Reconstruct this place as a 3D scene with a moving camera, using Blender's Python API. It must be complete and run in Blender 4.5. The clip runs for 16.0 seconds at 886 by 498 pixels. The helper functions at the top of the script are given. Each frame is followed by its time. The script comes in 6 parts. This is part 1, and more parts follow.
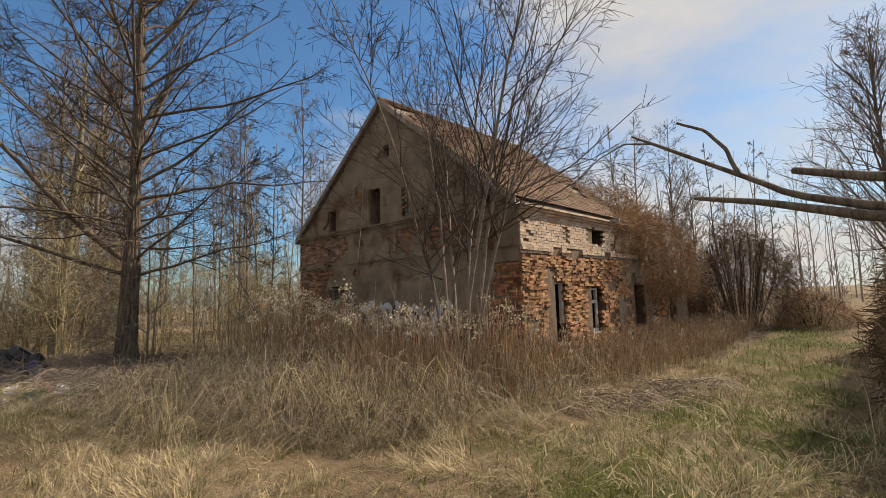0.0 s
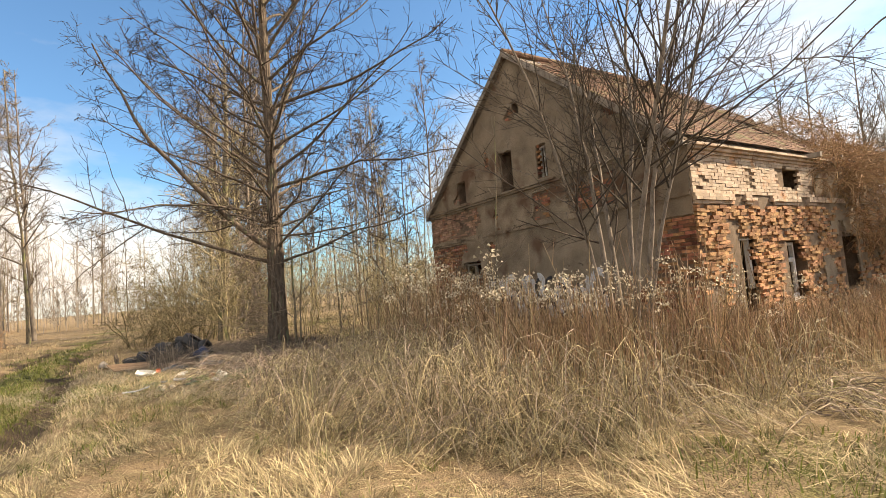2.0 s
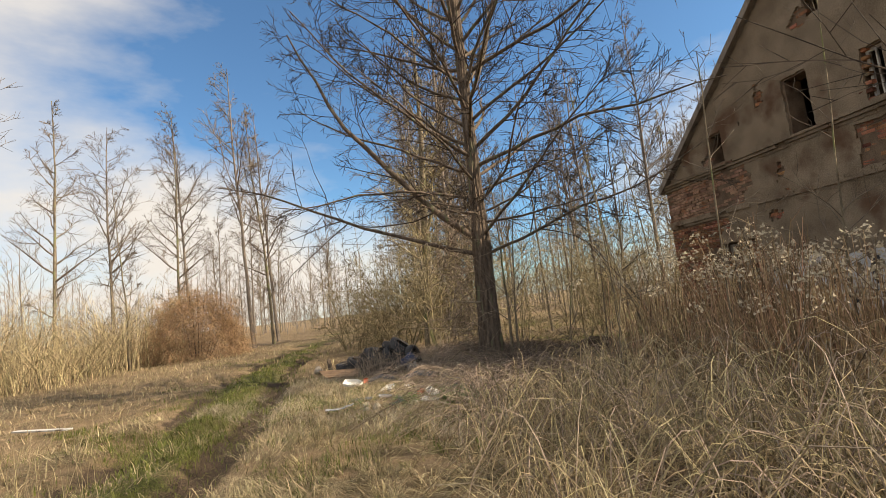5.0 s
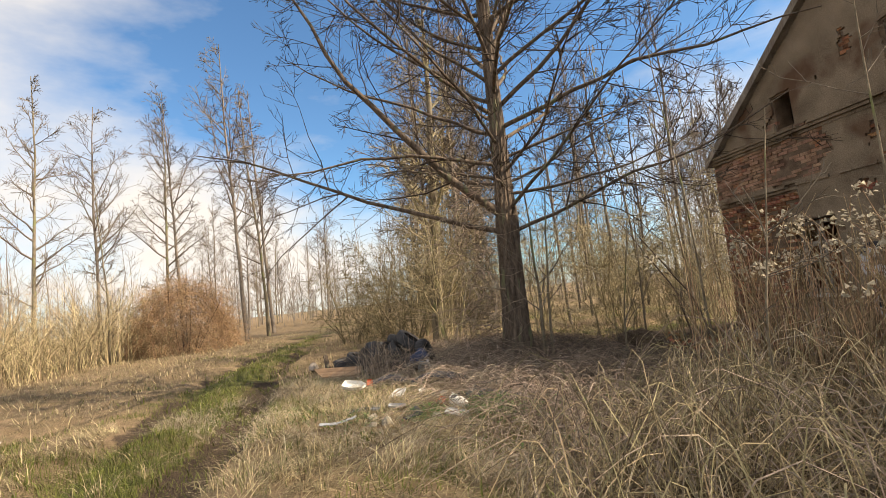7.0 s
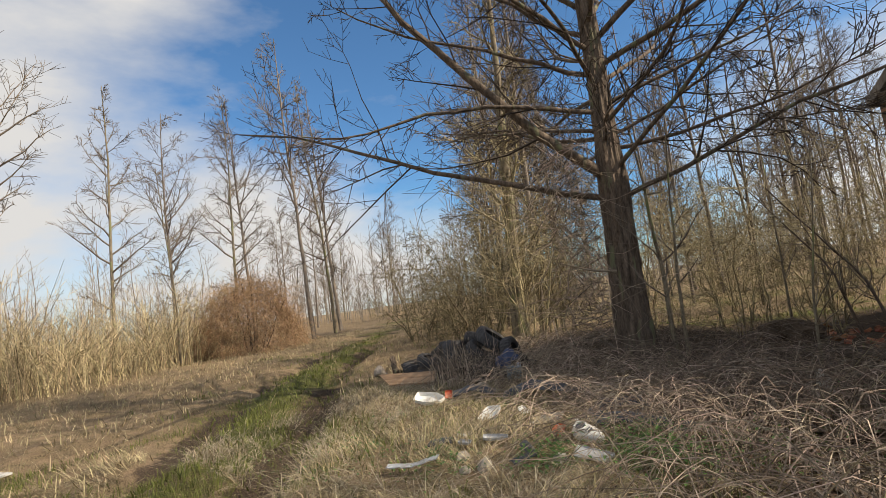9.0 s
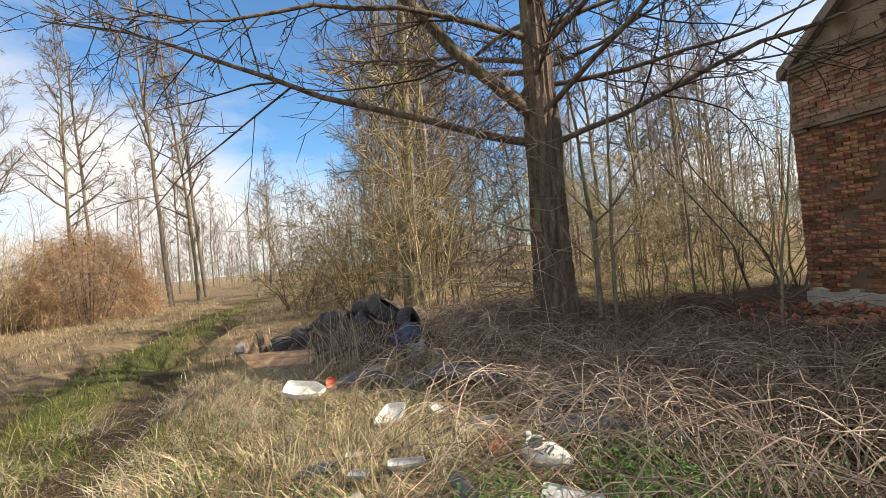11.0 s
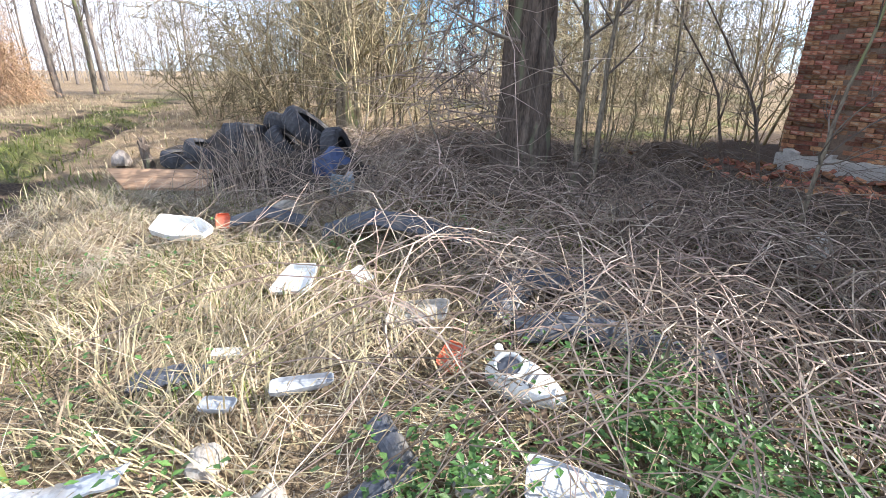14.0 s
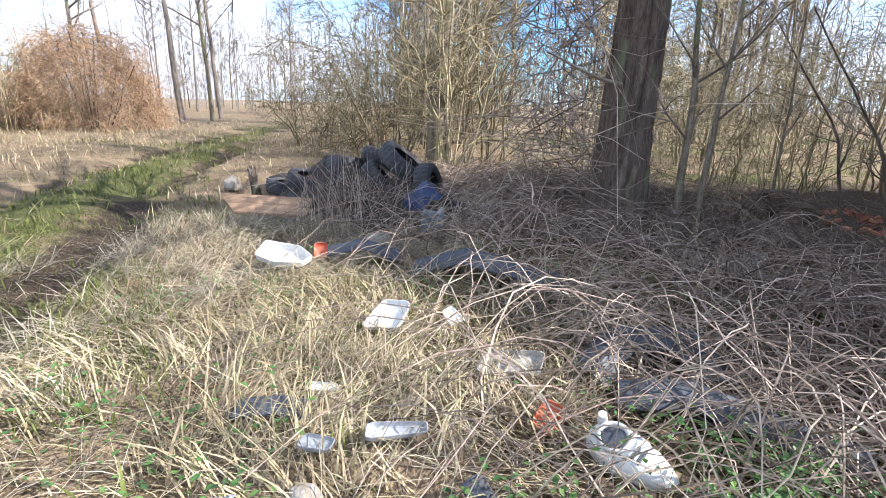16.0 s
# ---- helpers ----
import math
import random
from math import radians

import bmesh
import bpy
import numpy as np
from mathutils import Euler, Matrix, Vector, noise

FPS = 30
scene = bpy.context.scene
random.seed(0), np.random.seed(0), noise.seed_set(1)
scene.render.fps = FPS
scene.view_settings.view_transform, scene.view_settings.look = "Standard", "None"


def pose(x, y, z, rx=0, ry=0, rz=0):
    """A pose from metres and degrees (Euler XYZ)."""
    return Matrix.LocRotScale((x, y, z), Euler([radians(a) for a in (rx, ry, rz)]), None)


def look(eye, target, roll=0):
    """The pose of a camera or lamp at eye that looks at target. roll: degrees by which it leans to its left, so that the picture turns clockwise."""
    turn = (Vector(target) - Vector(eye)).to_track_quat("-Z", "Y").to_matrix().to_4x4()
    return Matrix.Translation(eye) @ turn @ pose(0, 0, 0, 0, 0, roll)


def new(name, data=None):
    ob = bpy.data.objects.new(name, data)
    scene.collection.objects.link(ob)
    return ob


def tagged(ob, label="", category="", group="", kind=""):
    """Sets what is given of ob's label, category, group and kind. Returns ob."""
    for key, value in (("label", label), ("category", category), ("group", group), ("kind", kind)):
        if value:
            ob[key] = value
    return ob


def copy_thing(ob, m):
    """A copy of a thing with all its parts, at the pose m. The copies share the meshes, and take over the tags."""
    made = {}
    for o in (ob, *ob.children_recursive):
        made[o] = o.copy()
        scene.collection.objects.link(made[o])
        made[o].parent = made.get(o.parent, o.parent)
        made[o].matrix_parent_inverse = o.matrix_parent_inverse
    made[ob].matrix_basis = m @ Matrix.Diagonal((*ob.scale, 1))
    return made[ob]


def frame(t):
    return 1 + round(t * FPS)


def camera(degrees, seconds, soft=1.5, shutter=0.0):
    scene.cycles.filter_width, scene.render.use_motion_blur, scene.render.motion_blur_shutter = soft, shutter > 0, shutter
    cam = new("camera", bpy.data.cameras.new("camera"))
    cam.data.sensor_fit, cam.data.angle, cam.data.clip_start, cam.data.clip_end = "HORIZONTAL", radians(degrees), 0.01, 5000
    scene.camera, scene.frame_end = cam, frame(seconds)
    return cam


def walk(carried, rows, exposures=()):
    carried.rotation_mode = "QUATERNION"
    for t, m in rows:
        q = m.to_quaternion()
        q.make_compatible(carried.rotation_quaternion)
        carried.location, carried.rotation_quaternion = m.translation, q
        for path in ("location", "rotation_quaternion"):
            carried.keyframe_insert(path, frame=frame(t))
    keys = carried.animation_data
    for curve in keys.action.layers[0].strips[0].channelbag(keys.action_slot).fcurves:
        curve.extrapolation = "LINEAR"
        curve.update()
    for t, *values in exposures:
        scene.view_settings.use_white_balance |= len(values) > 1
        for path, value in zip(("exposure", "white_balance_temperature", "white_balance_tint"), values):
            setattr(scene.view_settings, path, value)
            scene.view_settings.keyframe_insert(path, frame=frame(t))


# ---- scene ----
cam = camera(83.7, 16.0, soft=0.7)
METRES, EYE, TILT, LEAN, TURN = 12.06, 1.71, 0.0, 0.0, 0.0
ROWS = [
    (0.0, 0.0, 0.0, 0.0, 0.19, 5.69, 1.89),
    (0.5, -0.0029, 0.0158, -0.0038, 4.42, 3.54, 2.38),
    (1.0, -0.0032, 0.0495, -0.0034, 8.46, 2.48, 3.56),
    (1.5, -0.0231, 0.0831, -0.005, 11.57, 2.9, 4.2),
    (2.0, -0.0395, 0.1168, -0.0064, 15.24, 3.92, 5.01),
    (2.5, -0.0554, 0.1545, -0.0053, 19.05, 5.31, 5.21),
    (3.0, -0.0873, 0.1897, -0.0078, 25.27, 6.47, 5.72),
    (3.5, -0.1179, 0.2222, -0.0133, 33.48, 7.32, 6.34),
    (4.0, -0.1482, 0.2536, -0.0123, 37.46, 7.08, 6.58),
    (6.5, -0.2924, 0.3952, -0.0144, 36.78, 5.51, 6.39),
    (7.0, -0.3276, 0.4202, -0.0186, 37.12, 5.44, 6.26),
    (7.5, -0.3595, 0.4476, -0.0218, 41.0, 5.16, 6.79),
    (8.0, -0.3922, 0.4762, -0.0213, 45.93, 5.38, 7.15),
    (10.5, -0.5393, 0.6038, -0.0269, 35.84, 3.06, 7.68),
    (11.0, -0.5603, 0.6285, -0.0308, 31.0, 0.52, 6.0),
    (11.5, -0.5784, 0.653, -0.0296, 27.26, -2.24, 5.77),
    (12.0, -0.5831, 0.6844, -0.0307, 24.04, -3.38, 5.89),
    (12.5, -0.5934, 0.7013, -0.0308, 20.34, -3.65, 3.81),
    (13.0, -0.6104, 0.7169, -0.0313, 17.69, -6.28, 1.63),
    (13.5, -0.6138, 0.7224, -0.0351, 20.78, -12.82, 0.16),
    (14.0, -0.6173, 0.7231, -0.041, 24.77, -19.75, -0.2),
    (14.5, -0.6196, 0.7227, -0.0439, 28.37, -23.96, -0.33),
    (15.0, -0.6221, 0.7218, -0.0428, 31.51, -24.48, -0.51),
    (15.5, -0.6251, 0.7212, -0.0406, 33.55, -21.27, -1.02),
    (16.0, -0.6278, 0.7222, -0.0358, 34.19, -16.33, -1.25),
]
EXPOSURES = [(0.0, 0.3, 7400, 12), (1.0, 0.88, 8000, 12), (3.0, 1.2, 8300, 12), (3.5, 1.15, 8200, 12), (4.0, 0.62, 8000, 11), (6.5, 0.85, 7800, 12), (7.5, 0.9, 7700, 12), (8.0, 0.42, 7100, 10), (10.5, 0.65, 7150, 11), (11.5, 1.15, 7250, 11), (12.5, 1.25, 7350, 12), (14.0, 1.75, 5750, 12), (16.0, 1.56, 5650, 12)]
walk(cam, [(t, pose(0, 0, EYE, TILT, LEAN, TURN) @ pose(METRES * x, METRES * y, METRES * z, 90 + pitch, roll, yaw)) for t, x, y, z, yaw, pitch, roll in ROWS], EXPOSURES)

# ---------------------------------------------------------------- light
SUN_AZ, SUN_EL = 68.0, 36.5          # degrees clockwise from +y, degrees up
world = bpy.data.worlds.new("sky")
scene.world = world
world.use_nodes = True
wt = world.node_tree
wt.nodes.clear()
w_out = wt.nodes.new("ShaderNodeOutputWorld")
w_bg = wt.nodes.new("ShaderNodeBackground")
w_sky = wt.nodes.new("ShaderNodeTexSky")
w_sky.sky_type, w_sky.sun_disc = "NISHITA", False
w_sky.sun_elevation, w_sky.sun_rotation = radians(SUN_EL), radians(SUN_AZ)
w_sky.air_density, w_sky.dust_density, w_sky.ozone_density = 1.0, 0.6, 2.5
w_co = wt.nodes.new("ShaderNodeTexCoord")
w_map = wt.nodes.new("ShaderNodeMapping")
w_map.inputs["Scale"].default_value = (1.0, 1.0, 2.6)
w_map.inputs["Location"].default_value = (0.35, 0.9, 0.2)
w_n1 = wt.nodes.new("ShaderNodeTexNoise")
w_n1.inputs["Scale"].default_value, w_n1.inputs["Detail"].default_value, w_n1.inputs["Roughness"].default_value = 1.5, 7.0, 0.55
w_r1 = wt.nodes.new("ShaderNodeValToRGB")
w_r1.color_ramp.elements[0].position, w_r1.color_ramp.elements[1].position = 0.46, 0.72
# more cloud towards the sun's side and the horizon, a clear gap high over the big tree
w_dot = wt.nodes.new("ShaderNodeVectorMath")
w_dot.operation = "DOT_PRODUCT"
w_dot.inputs[1].default_value = (-0.42, 0.70, 0.55)
w_gap = wt.nodes.new("ShaderNodeMapRange")
w_gap.interpolation_type = "SMOOTHSTEP"
w_gap.inputs[1].default_value, w_gap.inputs[2].default_value = 0.76, 0.98
w_gap.inputs[3].default_value, w_gap.inputs[4].default_value = 0.17, -0.14
w_add = wt.nodes.new("ShaderNodeMath")
w_add.operation = "ADD"
w_mix = wt.nodes.new("ShaderNodeMix")
w_mix.data_type = "RGBA"
w_tint = wt.nodes.new("ShaderNodeMix")
w_tint.data_type, w_tint.blend_type = "RGBA", "MULTIPLY"
w_tint.inputs[0].default_value = 1.0
w_tint.inputs[7].default_value = (1.14, 1.86, 2.36, 1)
wt.links.new(w_co.outputs["Generated"], w_map.inputs[0])
wt.links.new(w_map.outputs[0], w_n1.inputs["Vector"])
wt.links.new(w_co.outputs["Generated"], w_dot.inputs[0])
wt.links.new(w_dot.outputs["Value"], w_gap.inputs[0])
wt.links.new(w_n1.outputs["Fac"], w_add.inputs[0])
wt.links.new(w_gap.outputs[0], w_add.inputs[1])
wt.links.new(w_add.outputs[0], w_r1.inputs[0])
wt.links.new(w_sky.outputs[0], w_tint.inputs[6])
wt.links.new(w_r1.outputs[0], w_mix.inputs[0])
wt.links.new(w_tint.outputs[2], w_mix.inputs[6])
w_mix.inputs[7].default_value = (10.2, 10.5, 11.0, 1)     # sunlit cloud
wt.links.new(w_mix.outputs[2], w_bg.inputs["Color"])
w_bg.inputs["Strength"].default_value = 0.052
wt.links.new(w_bg.outputs[0], w_out.inputs["Surface"])

sun_dir = Vector((math.sin(radians(SUN_AZ)) * math.cos(radians(SUN_EL)), math.cos(radians(SUN_AZ)) * math.cos(radians(SUN_EL)), math.sin(radians(SUN_EL))))
sun = new("sun", bpy.data.lights.new("sun", "SUN"))
sun.data.energy, sun.data.angle, sun.data.color = 5.0, radians(0.6), (1.0, 0.90, 0.76)
sun.matrix_world = look(sun_dir * 50, (0, 0, 0))

# ---------------------------------------------------------------- materials
RNG = np.random.default_rng(7)


def material(name, dark, light, scale=6.0, rough=0.85, bump=0.3, fine=60.0, metal=0.0, stretch=(1, 1, 1), vary=0.0, spec=0.3, third=None, third_at=0.6, islands=False, translucent=0.0):
    """A two-scale noise material: large blotches and fine grain, with an optional third colour in patches."""
    mat = bpy.data.materials.new(name)
    mat.use_nodes = True
    nt = mat.node_tree
    b = nt.nodes["Principled BSDF"]
    co = nt.nodes.new("ShaderNodeTexCoord")
    mp = nt.nodes.new("ShaderNodeMapping")
    mp.inputs["Scale"].default_value = stretch
    nt.links.new(co.outputs["Object"], mp.inputs[0])
    n1 = nt.nodes.new("ShaderNodeTexNoise")
    n1.inputs["Scale"].default_value, n1.inputs["Detail"].default_value = scale, 6.0
    n2 = nt.nodes.new("ShaderNodeTexNoise")
    n2.inputs["Scale"].default_value, n2.inputs["Detail"].default_value = fine, 4.0
    for n in (n1, n2):
        nt.links.new(mp.outputs[0], n.inputs["Vector"])
    mx = nt.nodes.new("ShaderNodeMath")
    mx.operation = "MULTIPLY_ADD"
    mx.inputs[1].default_value = 0.45
    nt.links.new(n2.outputs["Fac"], mx.inputs[0])
    half = nt.nodes.new("ShaderNodeMath")
    half.operation = "MULTIPLY"
    half.inputs[1].default_value = 0.55
    nt.links.new(n1.outputs["Fac"], half.inputs[0])
    nt.links.new(half.outputs[0], mx.inputs[2])
    ramp = nt.nodes.new("ShaderNodeValToRGB")
    ramp.color_ramp.elements[0].position, ramp.color_ramp.elements[1].position = 0.36, 0.64
    ramp.color_ramp.elements[0].color, ramp.color_ramp.elements[1].color = (*dark, 1), (*light, 1)
    nt.links.new(mx.outputs[0], ramp.inputs[0])
    colour = ramp.outputs[0]
    if third:
        n3 = nt.nodes.new("ShaderNodeTexNoise")
        n3.inputs["Scale"].default_value, n3.inputs["Detail"].default_value = scale * 0.45, 5.0
        nt.links.new(mp.outputs[0], n3.inputs["Vector"])
        r3 = nt.nodes.new("ShaderNodeValToRGB")
        r3.color_ramp.elements[0].position, r3.color_ramp.elements[1].position = third_at - 0.04, third_at + 0.05
        nt.links.new(n3.outputs["Fac"], r3.inputs[0])
        m3 = nt.nodes.new("ShaderNodeMix")
        m3.data_type = "RGBA"
        nt.links.new(r3.outputs[0], m3.inputs[0])
        nt.links.new(colour, m3.inputs[6])
        m3.inputs[7].default_value = (*third, 1)
        colour = m3.outputs[2]
    if vary:
        hsv = nt.nodes.new("ShaderNodeHueSaturation")
        if islands:
            info = nt.nodes.new("ShaderNodeNewGeometry").outputs["Random Per Island"]
        else:
            info = nt.nodes.new("ShaderNodeObjectInfo").outputs["Random"]
        rg = nt.nodes.new("ShaderNodeMapRange")
        rg.inputs[3].default_value, rg.inputs[4].default_value = 1 - vary, 1 + vary
        nt.links.new(info, rg.inputs[0])
        nt.links.new(rg.outputs[0], hsv.inputs["Value"])
        rh = nt.nodes.new("ShaderNodeMapRange")
        rh.inputs[3].default_value, rh.inputs[4].default_value = 0.5 + vary * 0.04, 0.5 - vary * 0.03
        wn = nt.nodes.new("ShaderNodeTexWhiteNoise")
        wn.noise_dimensions = "1D"
        nt.links.new(info, wn.inputs["W"])
        nt.links.new(wn.outputs["Value"], rh.inputs[0])
        nt.links.new(rh.outputs[0], hsv.inputs["Hue"])
        nt.links.new(colour, hsv.inputs["Color"])
        colour = hsv.outputs[0]
    nt.links.new(colour, b.inputs["Base Color"])
    b.inputs["Roughness"].default_value = rough
    b.inputs["Metallic"].default_value = metal
    b.inputs["Specular IOR Level"].default_value = spec
    if bump:
        bp = nt.nodes.new("ShaderNodeBump")
        bp.inputs["Strength"].default_value, bp.inputs["Distance"].default_value = bump, 0.02
        nt.links.new(mx.outputs[0], bp.inputs["Height"])
        nt.links.new(bp.outputs[0], b.inputs["Normal"])
    if translucent:
        tr = nt.nodes.new("ShaderNodeBsdfTranslucent")
        nt.links.new(colour, tr.inputs["Color"])
        ms = nt.nodes.new("ShaderNodeMixShader")
        ms.inputs[0].default_value = translucent
        nt.links.new(b.outputs[0], ms.inputs[1])
        nt.links.new(tr.outputs[0], ms.inputs[2])
        nt.links.new(ms.outputs[0], nt.nodes["Material Output"].inputs["Surface"])
    return mat


M_BARK = material("bark_dark", (0.05, 0.038, 0.03), (0.20, 0.155, 0.12), 5, 0.95, 1.0, 30, stretch=(3, 3, 0.5), third=(0.16, 0.17, 0.10), third_at=0.63)
M_TWIG = material("twig_brown", (0.035, 0.026, 0.02), (0.085, 0.065, 0.05), 3, 0.9, 0, 20, vary=0.35, islands=True)
M_TWIG_GREY = material("twig_grey", (0.09, 0.072, 0.058), (0.20, 0.165, 0.13), 3, 0.9, 0, 20, vary=0.3, islands=True)
M_TWIG_OLIVE = material("twig_olive", (0.075, 0.062, 0.036), (0.25, 0.205, 0.12), 3, 0.9, 0, 20, vary=0.4, islands=True)
# Grey bark, its lightness standing in for haze on the far trunks.
M_BARK_FAR = material("bark_grey", (0.09, 0.074, 0.062), (0.27, 0.225, 0.185), 6, 0.95, 0.6, 40, stretch=(2, 2, 0.6))
# Paler than the near twigs: distance haze is put into the colour.
M_TWIG_FAR = material("twig_haze", (0.15, 0.125, 0.105), (0.33, 0.285, 0.24), 3, 0.9, 0, 20, vary=0.3, islands=True)
M_TWIG_MOSS = material("twig_mossy", (0.13, 0.107, 0.064), (0.42, 0.35, 0.21), 3, 0.9, 0, 20, vary=0.4, islands=True)
M_BARK_PALE = material("bark_pale", (0.08, 0.064, 0.045), (0.27, 0.225, 0.16), 6, 0.9, 0.6, 40, stretch=(2, 2, 0.6), third=(0.17, 0.18, 0.08), third_at=0.58)
M_STRAW = material("dry_straw", (0.19, 0.155, 0.11), (0.54, 0.46, 0.345), 4, 0.75, 0, 40, vary=0.55, islands=True, translucent=0.15)
M_STRAW_WARM = material("golden_straw", (0.19, 0.147, 0.085), (0.53, 0.435, 0.272), 4, 0.75, 0, 40, vary=0.6, islands=True, translucent=0.15)
M_STALK = material("weed_stalk", (0.17, 0.108, 0.064), (0.53, 0.37, 0.235), 4, 0.8, 0, 40, vary=0.6, islands=True, translucent=0.12)
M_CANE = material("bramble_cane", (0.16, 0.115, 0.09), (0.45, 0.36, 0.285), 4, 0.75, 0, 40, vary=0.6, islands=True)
# Browner canes of the yard, darkened further to carry the house's shade.
M_CANE_SHADED = material("shaded_bramble_cane", (0.075, 0.054, 0.042), (0.25, 0.19, 0.148), 4, 0.8, 0, 40, vary=0.6, islands=True)
M_FLUFF = material("seed_fluff", (0.34, 0.29, 0.21), (0.60, 0.53, 0.41), 20, 0.95, 0.5, 90, vary=0.25, islands=True, translucent=0.2)
M_GRASS = material("green_grass", (0.08, 0.095, 0.022), (0.20, 0.215, 0.06), 4, 0.7, 0, 40, vary=0.4, islands=True, translucent=0.3)
M_HERB = material("green_herb", (0.045, 0.105, 0.022), (0.115, 0.21, 0.05), 8, 0.5, 0.2, 60, vary=0.4, islands=True, translucent=0.2, spec=0.5)
M_LEAF = material("leaf_litter", (0.075, 0.05, 0.032), (0.23, 0.155, 0.10), 8, 0.85, 0.2, 60, vary=0.45, islands=True)
M_CREEPER = material("dry_creeper", (0.20, 0.12, 0.07), (0.44, 0.29, 0.17), 4, 0.9, 0, 30, vary=0.4, islands=True)
M_CREEPER_DARK = material("dark_creeper", (0.075, 0.045, 0.028), (0.20, 0.125, 0.075), 4, 0.9, 0, 30, vary=0.4, islands=True)
M_BRICK = material("red_brick", (0.13, 0.052, 0.034), (0.41, 0.185, 0.105), 7, 0.92, 0.8, 70, vary=0.6, islands=True, third=(0.30, 0.235, 0.175), third_at=0.63)
M_BRICK_ONE = material("red_brick_single", (0.13, 0.052, 0.034), (0.41, 0.185, 0.105), 2, 0.92, 0.8, 20, vary=0.6, third=(0.30, 0.235, 0.175), third_at=0.63)
M_BRICK_FADED = material("faded_brick", (0.17, 0.095, 0.068), (0.40, 0.255, 0.185), 5, 0.93, 0.7, 60, vary=0.3, islands=True, third=(0.28, 0.12, 0.07), third_at=0.6)
M_BRICK_RAW = material("weathered_brick", (0.19, 0.095, 0.052), (0.47, 0.265, 0.145), 6, 0.95, 1.0, 50, vary=0.35, islands=True)
M_BRICK_PALE = material("limewashed_brick", (0.34, 0.25, 0.19), (0.56, 0.45, 0.36), 5, 0.92, 0.5, 60, vary=0.2, islands=True, third=(0.42, 0.24, 0.15), third_at=0.62)
M_MORTAR = material("mortar", (0.10, 0.07, 0.05), (0.22, 0.16, 0.115), 4, 0.97, 0.8, 50, third=(0.10, 0.06, 0.045), third_at=0.6)
M_PLASTER = material("old_plaster", (0.135, 0.103, 0.074), (0.31, 0.248, 0.185), 1.6, 0.95, 0.5, 45, third=(0.12, 0.07, 0.045), third_at=0.60)
M_CONCRETE = material("grey_render", (0.30, 0.285, 0.26), (0.52, 0.49, 0.44), 3, 0.95, 0.5, 40, third=(0.20, 0.19, 0.16), third_at=0.6)
M_STONE = material("field_stone", (0.22, 0.19, 0.16), (0.46, 0.42, 0.36), 9, 0.92, 0.7, 50, vary=0.2)
M_TILE = material("roof_tile", (0.08, 0.045, 0.032), (0.205, 0.118, 0.082), 5, 0.9, 0.5, 50, vary=0.35, islands=True, third=(0.17, 0.145, 0.08), third_at=0.58)
M_WOOD_OLD = material("weathered_wood", (0.13, 0.105, 0.085), (0.34, 0.30, 0.26), 5, 0.9, 0.6, 60, stretch=(1, 1, 0.15), vary=0.15)
M_WOOD_PAINT = material("peeling_white_paint", (0.40, 0.39, 0.38), (0.62, 0.60, 0.57), 8, 0.75, 0.5, 60, third=(0.19, 0.15, 0.12), third_at=0.60)
M_BOARD = material("pale_board", (0.20, 0.12, 0.07), (0.44, 0.29, 0.18), 4, 0.85, 0.4, 40, stretch=(0.3, 3, 3))
M_RUBBER = material("old_rubber", (0.022, 0.022, 0.025), (0.06, 0.058, 0.062), 8, 0.7, 0.3, 60, vary=0.2, third=(0.10, 0.09, 0.075), third_at=0.64)
M_PLASTIC_DARK = material("dark_plastic", (0.03, 0.034, 0.045), (0.075, 0.082, 0.10), 6, 0.5, 0.15, 50, spec=0.5, third=(0.14, 0.13, 0.115), third_at=0.64)
M_PLASTIC_WHITE = material("dirty_white_plastic", (0.50, 0.50, 0.48), (0.76, 0.76, 0.73), 5, 0.45, 0.1, 40, spec=0.5, third=(0.44, 0.41, 0.35), third_at=0.66)
M_PLASTIC_GREY = material("pale_grey_plastic", (0.25, 0.262, 0.285), (0.46, 0.48, 0.51), 5, 0.4, 0.1, 40, spec=0.5, third=(0.20, 0.18, 0.15), third_at=0.58)
M_BLUE = material("blue_plastic", (0.018, 0.032, 0.085), (0.035, 0.06, 0.15), 6, 0.45, 0.3, 30, spec=0.5)
M_TEAL = material("grey_blue_plastic", (0.10, 0.15, 0.18), (0.20, 0.26, 0.29), 6, 0.5, 0.3, 30, spec=0.5)
M_RED = material("red_plastic", (0.46, 0.09, 0.04), (0.68, 0.17, 0.08), 6, 0.5, 0.2, 30, spec=0.5)
M_DARK_FABRIC = material("black_sheeting", (0.02, 0.02, 0.025), (0.06, 0.058, 0.06), 6, 0.6, 0.8, 25)
M_MUD = material("bare_soil", (0.05, 0.036, 0.026), (0.125, 0.092, 0.065), 6, 0.95, 0.9, 40)
M_DARK_SOIL = material("dark_soil", (0.022, 0.018, 0.015), (0.07, 0.055, 0.044), 6, 0.95, 0.9, 40)
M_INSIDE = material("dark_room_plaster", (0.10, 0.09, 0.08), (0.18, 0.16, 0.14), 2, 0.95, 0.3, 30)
M_PAINT_WHITE = material("graffiti_white", (0.42, 0.42, 0.44), (0.62, 0.62, 0.64), 5, 0.8, 0.1, 40)
M_PAINT_BLACK = material("graffiti_black", (0.02, 0.02, 0.025), (0.06, 0.06, 0.07), 5, 0.7, 0.1, 40)
M_CLEAR = bpy.data.materials.new("clouded_lens")
M_CLEAR.use_nodes = True
_b = M_CLEAR.node_tree.nodes["Principled BSDF"]
